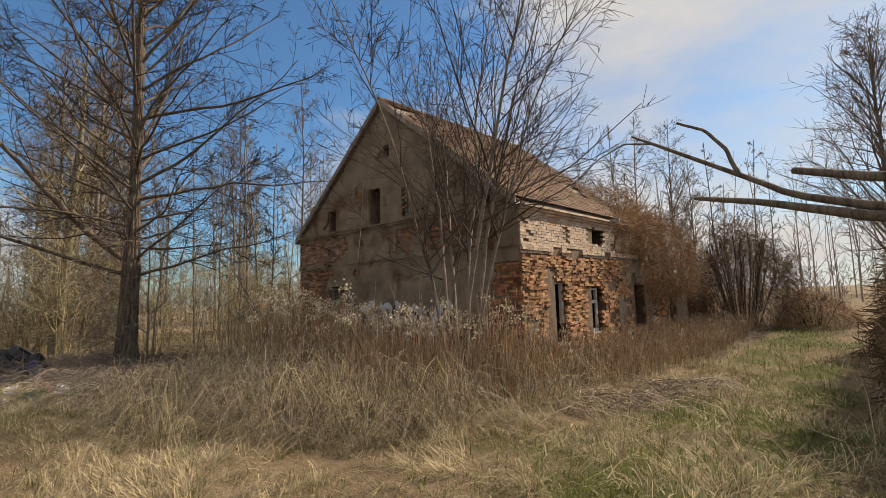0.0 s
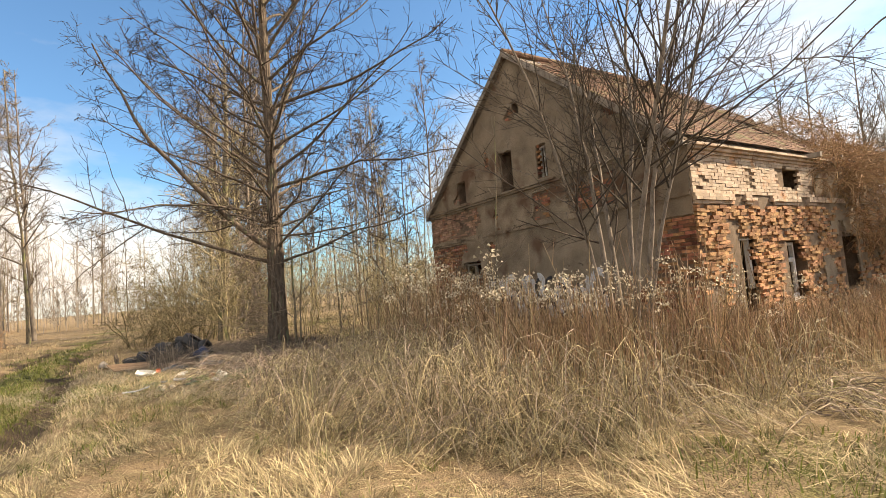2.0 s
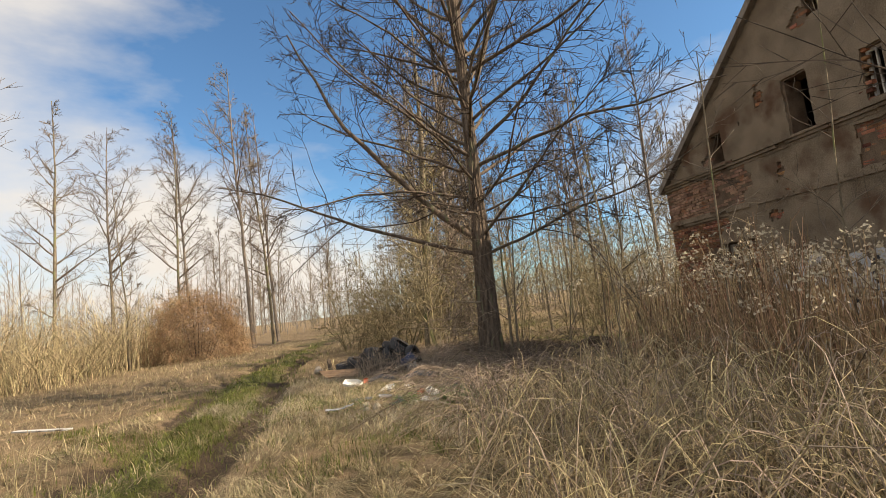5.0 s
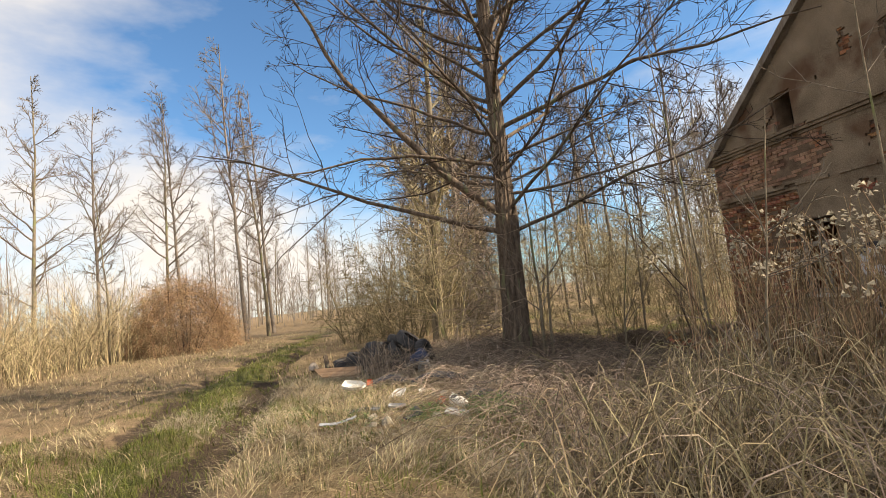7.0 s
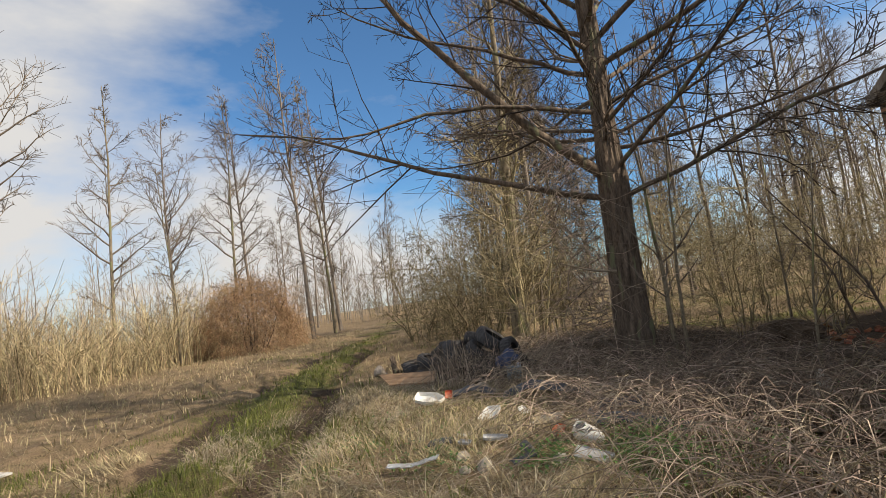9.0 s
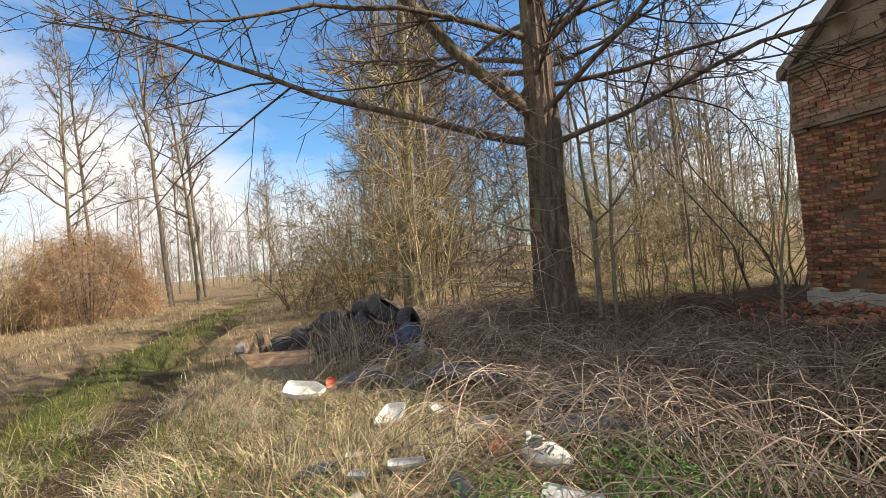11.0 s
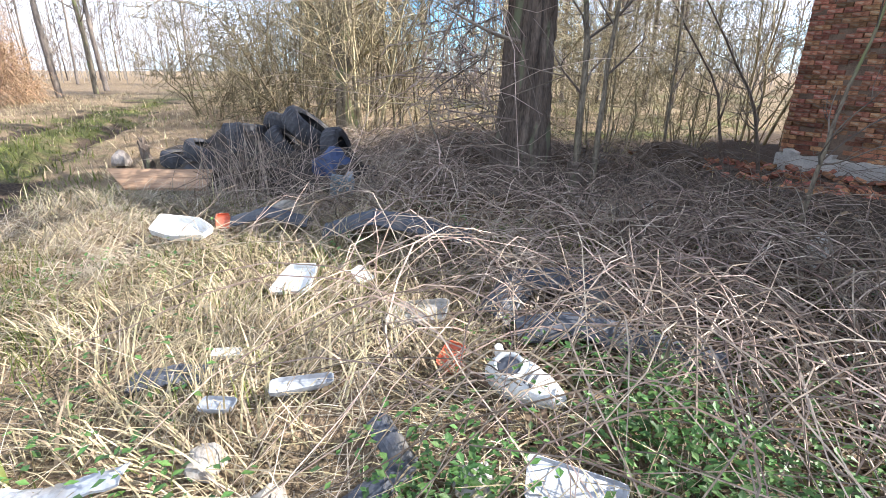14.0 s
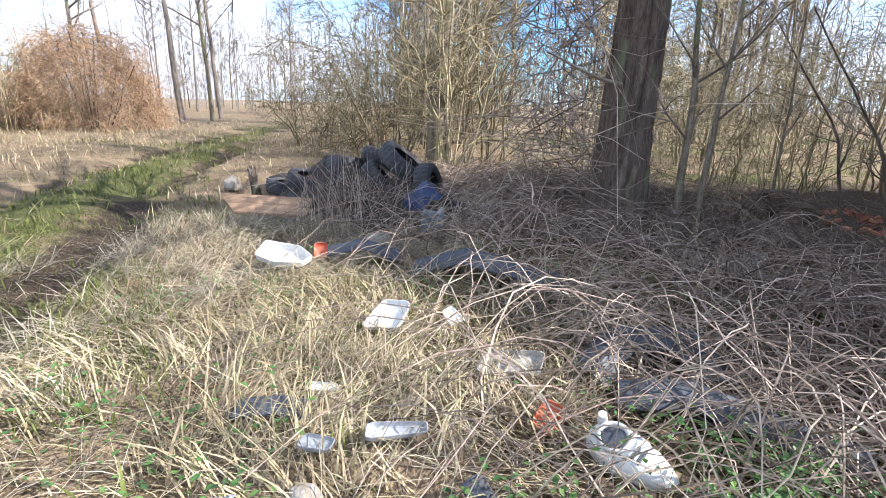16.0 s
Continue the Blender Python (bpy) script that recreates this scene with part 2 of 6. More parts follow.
_b.inputs["Base Color"].default_value = (0.80, 0.82, 0.82, 1)
_b.inputs["Roughness"].default_value = 0.28
_b.inputs["Transmission Weight"].default_value = 0.25
M_GLASS = bpy.data.materials.new("window_glass")
M_GLASS.use_nodes = True
_b = M_GLASS.node_tree.nodes["Principled BSDF"]
_b.inputs["Base Color"].default_value = (0.9, 0.93, 0.92, 1)
_b.inputs["Roughness"].default_value = 0.06
_b.inputs["Transmission Weight"].default_value = 1.0


def ground_material():
    """Matted straw, green turf and bare soil, blended by the sheet's own turf and soil maps and by noise."""
    mat = bpy.data.materials.new("meadow_ground")
    mat.use_nodes = True
    nt = mat.node_tree
    b = nt.nodes["Principled BSDF"]
    co = nt.nodes.new("ShaderNodeTexCoord")

    def noisy(scale, detail=6.0):
        n = nt.nodes.new("ShaderNodeTexNoise")
        n.inputs["Scale"].default_value, n.inputs["Detail"].default_value = scale, detail
        nt.links.new(co.outputs["Object"], n.inputs["Vector"])
        return n.outputs["Fac"]

    def ramp(src, a, c, p0=0.35, p1=0.65):
        r = nt.nodes.new("ShaderNodeValToRGB")
        r.color_ramp.elements[0].position, r.color_ramp.elements[1].position = p0, p1
        r.color_ramp.elements[0].color, r.color_ramp.elements[1].color = (*a, 1), (*c, 1)
        nt.links.new(src, r.inputs[0])
        return r.outputs[0]

    def blend(fac, a, c):
        m = nt.nodes.new("ShaderNodeMix")
        m.data_type = "RGBA"
        nt.links.new(fac, m.inputs[0])
        nt.links.new(a, m.inputs[6])
        nt.links.new(c, m.inputs[7])
        return m.outputs[2]

    def mask(layer, src, gain=0.8):
        at = nt.nodes.new("ShaderNodeAttribute")
        at.attribute_name = layer
        m = nt.nodes.new("ShaderNodeMath")
        m.operation = "MULTIPLY_ADD"
        nt.links.new(src, m.inputs[0])
        m.inputs[1].default_value = gain
        nt.links.new(at.outputs["Fac"], m.inputs[2])
        return ramp(m.outputs[0], (0, 0, 0), (1, 1, 1), 0.72, 0.95)

    fine, mid = noisy(55), noisy(4)
    straw = ramp(fine, (0.036, 0.026, 0.016), (0.27, 0.21, 0.12))
    far = ramp(noisy(0.5), (0.27, 0.18, 0.12), (0.44, 0.31, 0.21))
    straw = blend(ramp(mid, (0.05, 0.05, 0.05), (0.5, 0.5, 0.5)), straw, far)
    turf = ramp(fine, (0.036, 0.040, 0.014), (0.15, 0.155, 0.05))
    soil = ramp(fine, (0.03, 0.022, 0.016), (0.115, 0.083, 0.058))
    colour = blend(mask("turf", mid), straw, turf)
    colour = blend(mask("soil", noisy(7)), colour, soil)
    nt.links.new(colour, b.inputs["Base Color"])
    b.inputs["Roughness"].default_value = 0.95
    b.inputs["Specular IOR Level"].default_value = 0.15
    bp = nt.nodes.new("ShaderNodeBump")
    bp.inputs["Strength"].default_value, bp.inputs["Distance"].default_value = 0.9, 0.05
    nt.links.new(fine, bp.inputs["Height"])
    nt.links.new(bp.outputs[0], b.inputs["Normal"])
    return mat


M_GROUND = ground_material()


# ---------------------------------------------------------------- mesh tools
def mesh_obj(name, verts, faces, mat, parent=None, label="", smooth=False):
    """One mesh object from arrays: verts (n, 3) and faces as one array (m, k) or a list of such arrays."""
    me = bpy.data.meshes.new(name)
    verts = np.asarray(verts, dtype=np.float32)
    groups = faces if isinstance(faces, list) else [faces]
    groups = [np.asarray(g, dtype=np.int32) for g in groups if len(g)]
    loops = np.concatenate([g.ravel() for g in groups])
    sizes = np.concatenate([np.full(len(g), g.shape[1], dtype=np.int32) for g in groups])
    me.vertices.add(len(verts))
    me.vertices.foreach_set("co", verts.ravel())
    me.loops.add(len(loops))
    me.loops.foreach_set("vertex_index", loops)
    me.polygons.add(len(sizes))
    me.polygons.foreach_set("loop_start", np.concatenate([[0], np.cumsum(sizes)[:-1]]).astype(np.int32))
    me.update(calc_edges=True)
    me.polygons.foreach_set("use_smooth", np.full(len(sizes), bool(smooth)))
    me.materials.append(mat)
    ob = new(name, me)
    if parent:
        ob.parent = parent
    if label:
        tagged(ob, label)
    return ob


def part(name, bm, mat, parent=None, label="", smooth=False):
    """Links a bmesh as one mesh object under a thing or a part."""
    me = bpy.data.meshes.new(name)
    bm.to_mesh(me)
    bm.free()
    me.materials.append(mat)
    if smooth:
        me.polygons.foreach_set("use_smooth", np.ones(len(me.polygons), dtype=bool))
    ob = new(name, me)
    if parent:
        ob.parent = parent
    if label:
        tagged(ob, label)
    return ob


def thing(name, m, label, category, group="", kind=""):
    ob = new(name)
    ob.empty_display_size = 0.2
    ob.matrix_basis = m
    return tagged(ob, label, category, group, kind)


def box_bm(bm, x0, x1, y0, y1, z0, z1, jitter=0.0, bevel=0.0):
    got = bmesh.ops.create_cube(bm, size=1)["verts"]
    for v in got:
        v.co = Vector(((x0 + x1) / 2 + v.co.x * (x1 - x0), (y0 + y1) / 2 + v.co.y * (y1 - y0), (z0 + z1) / 2 + v.co.z * (z1 - z0)))
        if jitter:
            v.co += Vector(RNG.uniform(-jitter, jitter, 3))
    if bevel:
        edges = list({e for v in got for e in v.link_edges})
        bmesh.ops.bevel(bm, geom=edges, offset=bevel, segments=2, affect="EDGES", profile=0.6)
    return got


def box(name, dims, mat, parent=None, label="", jitter=0.0, bevel=0.0):
    bm = bmesh.new()
    box_bm(bm, *dims, jitter=jitter, bevel=bevel)
    return part(name, bm, mat, parent, label)


BOX_FACES = np.array([[0, 1, 3, 2], [4, 6, 7, 5], [0, 4, 5, 1], [2, 3, 7, 6], [0, 2, 6, 4], [1, 5, 7, 3]])


def boxes_mesh(centres, sizes, jitter=0.0):
    """Arrays for many boxes at once: centres and sizes (n, 3)."""
    n = len(centres)
    signs = np.array([[a, b, c] for a in (-0.5, 0.5) for b in (-0.5, 0.5) for c in (-0.5, 0.5)])
    v = centres[:, None, :] + signs[None] * sizes[:, None, :]
    v = v + RNG.uniform(-1, 1, v.shape) * jitter
    f = BOX_FACES[None] + 8 * np.arange(n)[:, None, None]
    return v.reshape(-1, 3), f.reshape(-1, 4)


def tubes_mesh(paths, radii, sides=3, tip=True):
    """Arrays for many tubes: paths (n, k, 3), radii (n, k)."""
    paths, radii = np.asarray(paths, float), np.asarray(radii, float)
    n, k, _ = paths.shape
    tan = np.gradient(paths, axis=1)
    tan /= np.linalg.norm(tan, axis=2, keepdims=True) + 1e-9
    mean = tan.mean(axis=1)
    ref = np.where(np.abs(mean[:, 2:3]) > 0.8, np.array([[1.0, 0.13, 0]]), np.array([[0.0, 0.1, 1.0]]))[:, None, :]
    a = np.cross(tan, ref)
    a /= np.linalg.norm(a, axis=2, keepdims=True) + 1e-9
    b = np.cross(tan, a)
    ang = np.arange(sides) * 2 * np.pi / sides
    ring = a[:, :, None, :] * np.cos(ang)[None, None, :, None] + b[:, :, None, :] * np.sin(ang)[None, None, :, None]
    v = paths[:, :, None, :] + ring * radii[:, :, None, None]
    idx = np.arange(n * k * sides).reshape(n, k, sides)
    nx = np.roll(idx, -1, axis=2)
    f = np.stack([idx[:, :-1], nx[:, :-1], nx[:, 1:], idx[:, 1:]], axis=-1).reshape(-1, 4)
    return v.reshape(-1, 3), f


def join_arrays(items):
    vs, fs, off = [], [], 0
    for v, f in items:
        vs.append(v)
        fs.append(np.asarray(f) + off)
        off += len(v)
    return np.concatenate(vs), fs


def hash01(ix, iy, seed):
    h = np.sin(ix * 127.1 + iy * 311.7 + seed * 74.7) * 43758.5453
    return h - np.floor(h)


def vnoise(x, y, scale=1.0, seed=0, octaves=3):
    """Value noise of 0 to 1 over arrays."""
    x, y = np.asarray(x, float) * scale, np.asarray(y, float) * scale
    total, amp, norm = 0.0, 1.0, 0.0
    for o in range(octaves):
        ix, iy = np.floor(x), np.floor(y)
        fx, fy = x - ix, y - iy
        fx, fy = fx * fx * (3 - 2 * fx), fy * fy * (3 - 2 * fy)
        a, b = hash01(ix, iy, seed + o), hash01(ix + 1, iy, seed + o)
        c, d = hash01(ix, iy + 1, seed + o), hash01(ix + 1, iy + 1, seed + o)
        total = total + amp * ((a * (1 - fx) + b * fx) * (1 - fy) + (c * (1 - fx) + d * fx) * fy)
        norm += amp
        amp *= 0.5
        x, y = x * 2.03, y * 2.03
    return total / norm


def smooth01(v, a, b):
    s = np.clip((np.asarray(v, float) - a) / (b - a), 0, 1)
    return s * s * (3 - 2 * s)


def to_line(x, y, pts):
    """The distance of points to a polyline in plan."""
    best = np.full(np.shape(x), 1e9)
    for (x0, y0), (x1, y1) in zip(pts[:-1], pts[1:]):
        dx, dy = x1 - x0, y1 - y0
        s = np.clip(((x - x0) * dx + (y - y0) * dy) / (dx * dx + dy * dy), 0, 1)
        best = np.minimum(best, np.hypot(x - x0 - s * dx, y - y0 - s * dy))
    return best


# ---------------------------------------------------------------- plan
HX, HY = 1.95, 12.5                                     # the house's near corner
HU, HV = np.array([0.733, -0.680]), np.array([0.680, 0.733])   # across the gable (towards its near corner), and along the ridge
HOUSE_W, HOUSE_L, EAVE, APEX = 10.4, 17.3, 4.15, 8.3
ROOF_L = 8.2                                            # the roof stands over the front of the house only
LEFT_TRACK = [(-4.6, -2.0), (-6.6, 3.0), (-8.6, 5.9), (-11.8, 8.9), (-16.8, 12.7), (-21.0, 17.0), (-30.0, 26.0), (-60, 60)]
RIGHT_TRACK = [(-6.0, -2.0), (0.0, 2.2), (3.0, 5.6), (8.2, 11.8), (14.0, 19.5), (30, 40), (60, 80)]


def house_xy(x, y):
    """Plan coordinates in the house: x from the near corner across the gable, y along the ridge."""
    dx, dy = np.asarray(x, float) - HX, np.asarray(y, float) - HY
    return -(dx * HU[0] + dy * HU[1]), dx * HV[0] + dy * HV[1]


def ground_z(x, y):
    x, y = np.asarray(x, float), np.asarray(y, float)
    lx, ly = house_xy(x, y)
    dip = -0.45 * smooth01(lx, 5.5, 8.5) * smooth01(ly, -4.5, -0.6) * (1 - smooth01(lx, 12, 22))
    near = 1 - smooth01(np.hypot(x + 4, y - 8), 25, 60)
    bumps = (vnoise(x, y, 0.8, 3, 4) - 0.5) * 0.22 * near + (vnoise(x, y, 3.2, 9, 2) - 0.5) * 0.06 * near
    d = to_line(x, y, LEFT_TRACK)
    ruts = -0.14 * np.exp(-((d - 0.75) / 0.25) ** 2) * near * (0.4 + 1.2 * vnoise(x, y, 0.9, 13, 2))
    return dip + bumps + ruts


# ---------------------------------------------------------------- ground
def axis(lo, hi, step, reach, grow_by=1.22):
    fine = np.arange(lo, hi, step)
    out, s, p = [], step, hi
    while p < reach:
        out.append(p)
        s *= grow_by
        p += s
    left, s, p = [], step, lo - step
    while p > -reach:
        left.append(p)
        s *= grow_by
        p -= s
    return np.concatenate([np.array(left[::-1]), fine, np.array(out)])


gx, gy = axis(-20, 9, 0.13, 1800), axis(-1, 21, 0.13, 1800)
GX, GY = np.meshgrid(gx, gy, indexing="ij")
GZ = ground_z(GX, GY)
gi = np.arange(GX.size).reshape(GX.shape)
g_faces = np.stack([gi[:-1, :-1], gi[1:, :-1], gi[1:, 1:], gi[:-1, 1:]], axis=-1).reshape(-1, 4)
ground = mesh_obj("ground", np.stack([GX, GY, GZ], axis=-1).reshape(-1, 3), g_faces, M_GROUND, smooth=True)
tagged(ground, "matted dry straw meadow with green turf and muddy ruts", "ground", kind="structure")


def weeds_front(x):
    """The near edge of the weed bed, as y over x."""
    x = np.asarray(x, float)
    return np.where(x < -3.5, 6.4 + (-3.5 - x) * 0.75, np.where(x > 0, 6.4 + x * 0.72, 6.4))


def turf_map(x, y):
    a = 0.30 * np.exp(-(to_line(x, y, LEFT_TRACK) / 0.8) ** 2) + 0.20 * np.exp(-(to_line(x, y, LEFT_TRACK) / 3.2) ** 2)
    b = 0.48 * np.exp(-(to_line(x, y, RIGHT_TRACK) / 1.7) ** 2)
    lx, ly = house_xy(x, y)
    behind = 0.3 * smooth01(lx, 12.0, 14.5) * (1 - smooth01(lx, 24, 34)) * smooth01(ly, -6, -1)
    return np.clip(np.maximum(np.maximum(a, b), behind) + 0.85 * (vnoise(x, y, 0.85, 21, 4) - 0.45), 0, 1)


def soil_map(x, y):
    d = to_line(x, y, LEFT_TRACK)
    ruts = 0.95 * np.exp(-((d - 0.75) / 0.34) ** 2) * smooth01(vnoise(x, y, 0.8, 29, 3), 0.3, 0.6)
    lx, ly = house_xy(x, y)
    yard = 0.64 * smooth01(lx, 3, 7) * smooth01(ly, -8.0, -6.0) * (1 - smooth01(lx, 13, 16))
    bed = 0.45 * smooth01(y - weeds_front(x), 0.6, 1.6) * smooth01(ly, -9, -7) * (lx < 12) * (lx > -3.5)
    return np.clip(np.maximum(np.maximum(ruts, yard), bed) + 0.1 * (vnoise(x, y, 0.9, 31, 3) - 0.5), 0, 1)


for layer, values in (("turf", turf_map(GX, GY)), ("soil", soil_map(GX, GY))):
    at = ground.data.attributes.new(layer, "FLOAT", "POINT")
    at.data.foreach_set("value", values.ravel().astype(np.float32))


# ---------------------------------------------------------------- house
HOUSE = Matrix(((-HU[0], HV[0], 0, HX), (-HU[1], HV[1], 0, HY), (0, 0, 1, 0), (0, 0, 0, 1)))   # local x across the gable, y along the ridge
house = thing("house", HOUSE, "derelict brick farmhouse with crumbling plaster, open windows and tiled gable roof", "house")


def roof_z(x):
    return EAVE + (APEX - EAVE) * (1 - abs(x - HOUSE_W / 2) / (HOUSE_W / 2))


def side_top(s):
    """The broken crown of the side wall, falling to a low ruin behind the roofed part."""
    return float(np.interp(s, [0, 8.4, 9.4, 10.3, 12.4, 14.2, 15.9, HOUSE_L], [EAVE - 0.05, EAVE - 0.05, 3.3, 2.55, 2.3, 2.32, 2.2, 1.5]))


def wall_grid(name, length, top, openings, place, thick, mat, parent, label):
    """A wall with real openings: columns and rows cut at every opening's edge. place maps (s, depth, z) to the house. top(s) bounds it above."""
    cuts = sorted({0.0, length, *[o[0] for o in openings], *[o[1] for o in openings], *[float(v) for v in np.arange(0, length, length / 12)]})
    bm = bmesh.new()
    for s0, s1 in zip(cuts[:-1], cuts[1:]):
        mid = (s0 + s1) / 2
        holes = sorted([(o[2], o[3]) for o in openings if o[0] - 1e-6 <= mid <= o[1] + 1e-6])
        z = -0.9
        spans = []
        for h0, h1 in holes:
            spans.append((z, h0, z, h0))
            z = h1
        spans.append((z, top(s0), z, top(s1)))
        for a0, a1, b0, b1 in spans:
            if max(a1 - a0, b1 - b0) < 0.005:
                continue
            vs = [bm.verts.new(place(s, d, zz)) for s, d, zz in ((s0, 0, a0), (s1, 0, b0), (s1, 0, b1), (s0, 0, a1), (s0, thick, a0), (s1, thick, b0), (s1, thick, b1), (s0, thick, a1))]
            for f in ((0, 1, 2, 3), (5, 4, 7, 6), (0, 4, 5, 1), (3, 2, 6, 7), (1, 5, 6, 2), (4, 0, 3, 7)):
                bm.faces.new([vs[i] for i in f])
    bmesh.ops.remove_doubles(bm, verts=bm.verts, dist=0.0005)
    bmesh.ops.recalc_face_normals(bm, faces=bm.faces)
    return part(name, bm, mat, parent, label)


def on_gable(s, d, z):
    return Vector((s, d, z))


def on_side(s, d, z):
    return Vector((d, s, z))


# openings: from, to, sill, head
G_OPEN = [(7.42, 8.42, 0.62, 2.24), (7.95, 8.36, 4.30, 5.02), (5.42, 5.95, 4.22, 5.42), (3.98, 4.34, 4.32, 5.22), (4.92, 5.18, 6.42, 6.75), (0.88, 1.16, 4.18, 4.46)]
S_OPEN = [(1.22, 2.15, 0.35, 2.06), (3.42, 4.42, 0.45, 1.92), (6.8, 7.9, 0.5, 1.95), (10.35, 11.2, 0.2, 2.0), (12.6, 13.6, 0.1, 2.1), (14.6, 15.6, 0.3, 2.0),
          (2.18, 2.50, 3.15, 3.62), (3.70, 4.75, 3.22, 3.74)]
gable_wall = wall_grid("gable_wall", HOUSE_W, roof_z, G_OPEN, on_gable, 0.42, M_MORTAR, house, "brick gable wall with flaking brown-grey plaster")
side_wall = wall_grid("side_wall", HOUSE_L, side_top, S_OPEN, lambda s, d, z: on_side(s, d, z) + Vector((0, 0.42 * (1 - s / HOUSE_L), 0)), 0.42, M_MORTAR, house, "sunlit crumbling brick side wall with holes")
box("back_wall", (HOUSE_W - 0.42, HOUSE_W, 0.42, ROOF_L, -0.9, EAVE), M_BRICK, house)
box("ruined_wall", (HOUSE_W - 0.42, HOUSE_W, ROOF_L, HOUSE_L, -0.9, 1.7), M_BRICK, house, "low broken brick wall", jitter=0.03)
box("ruined_wall", (0.42, HOUSE_W - 0.42, HOUSE_L - 0.4, HOUSE_L, -0.9, 1.4), M_BRICK, house, "low broken brick wall", jitter=0.03)
far_gable = wall_grid("far_gable_wall", HOUSE_W - 0.85, lambda s: roof_z(s + 0.42), [], lambda s, d, z: Vector((s + 0.42, ROOF_L - 0.4 + d, z)), 0.38, M_MORTAR, house, "")
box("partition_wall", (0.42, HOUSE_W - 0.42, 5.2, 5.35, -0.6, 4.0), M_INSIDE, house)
box("attic_floor", (0.42, HOUSE_W - 0.42, 0.42, ROOF_L - 0.4, 3.95, 4.05), M_WOOD_OLD, house)
box("room_floor", (0.42, HOUSE_W - 0.42, 0.42, HOUSE_L - 0.4, -0.2, -0.05), M_MORTAR, house)


def covered(s, z, openings, pad=0.0):
    hit = np.zeros(np.shape(s), bool)
    for a, b, c, d in openings:
        hit |= (s > a - pad) & (s < b + pad) & (z > c - pad) & (z < d + pad)
    return hit


def slab(name, length, z0, z1, keep, place, out, mat, parent, label, step=0.05):
    """A thick coat of plaster over part of a wall: keep(s, z) says where it still clings."""
    ns, nz = int(length / step), int((z1 - z0) / step)
    S, Z = np.meshgrid((np.arange(ns) + 0.5) * step, z0 + (np.arange(nz) + 0.5) * step, indexing="ij")
    on = keep(S, Z)
    vs, vz = np.meshgrid(np.arange(ns + 1) * step, z0 + np.arange(nz + 1) * step, indexing="ij")
    js = vs + (vnoise(vs, vz, 14, 5, 1) - 0.5) * step * 0.9
    jz = vz + (vnoise(vs, vz, 14, 6, 1) - 0.5) * step * 0.9
    depth = out + (vnoise(vs, vz, 1.3, 8, 3) - 0.5) * 0.02
    n = vs.size
    front = np.array([place(s, -d, z) for s, d, z in zip(js.ravel(), depth.ravel(), jz.ravel())])
    back = np.array([place(s, 0.0, z) for s, z in zip(js.ravel(), jz.ravel())])
    idx = np.arange(n).reshape(vs.shape)
    a, b, c, d = idx[:-1, :-1], idx[1:, :-1], idx[1:, 1:], idx[:-1, 1:]
    faces = [np.stack([a[on], b[on], c[on], d[on]], axis=-1)]
    pad = np.pad(on, 1)
    for shift, e0, e1 in (((0, 1), a, d), ((2, 1), b, c), ((1, 0), a, b), ((1, 2), d, c)):
        other = pad[shift[0]:shift[0] + ns, shift[1]:shift[1] + nz]
        edge = on & ~other
        faces.append(np.stack([e0[edge], e1[edge], e1[edge] + n, e0[edge] + n], axis=-1))
    return mesh_obj(name, np.concatenate([front, back]), faces, mat, parent, label)


def gable_plaster(s, z):
    n = vnoise(s, z, 1.1, 40, 4)
    edge = np.where(z > 3.5, 7.5, np.where(z > 2.2, 7.55 + (3.5 - z) * 0.72, 8.52)) + 0.7 * (n - 0.5)
    lower_left = (s > edge) & (z < 4.0)
    left_up = (z > 3.1) & (z < 4.25) & (s > 7.4 + 1.2 * (n - 0.5))
    left_low_patch = (z < 0.55) & (s < 8.55) & (s > 7.0)
    orange = (z > 3.15) & (z < 3.95) & (s > 1.2 + n) & (s < 4.6 + 0.8 * (n - 0.5)) & (n > 0.36)
    near_corner = (s < 0.9 + 0.8 * (n - 0.5)) & (z < 2.6)
    holes = n > 0.74
    ok = ~(lower_left | left_up | orange | near_corner | holes) | (left_low_patch & (z < 0.5))
    ok &= ~covered(s, z, G_OPEN, 0.03)
    half = HOUSE_W / 2
    return ok & (z < EAVE + (APEX - EAVE) * (1 - np.abs(s - half) / half) - 0.12)


slab("plaster", HOUSE_W, -0.55, APEX, gable_plaster, on_gable, 0.045, M_PLASTER, gable_wall, "brown-grey flaking plaster")
slab("plinth", HOUSE_W, -0.8, -0.08, lambda s, z: (z < -0.18 + 0.14 * vnoise(s, z * 0, 1.5, 3, 2)), on_gable, 0.13, M_CONCRETE, gable_wall, "pale cracked cement plinth", 0.06)


def cornice(name, length, z0, heights, place, parent, gaps=None):
    """A moulded band of brick courses, each stepping further out, in broken lengths."""
    centres, sizes = [], []
    z = z0
    for h, out in heights:
        s = 0.0
        while s < length:
            ln = min(RNG.uniform(0.22, 0.27), length - s)
            if ln > 0.05 and not (gaps and gaps(s, z)):
                p = place(s + ln / 2, -out / 2 + 0.03, z + h / 2)
                q = place(s + ln, 0, z) - place(s, 0, z)
                centres.append(p)
                sizes.append((abs(q.x) + (0 if abs(q.x) > 0.01 else out + 0.06) - 0.006, abs(q.y) + (0 if abs(q.y) > 0.01 else out + 0.06) - 0.006, h - 0.008))
            s += ln
        z += h
    v, f = boxes_mesh(np.array(centres), np.array(sizes), 0.006)
    return tagged(mesh_obj(name, v, f, M_PLASTER if parent is gable_wall else M_BRICK_PALE, parent, "projecting brick band, chipped along its edge"), kind="stuff")


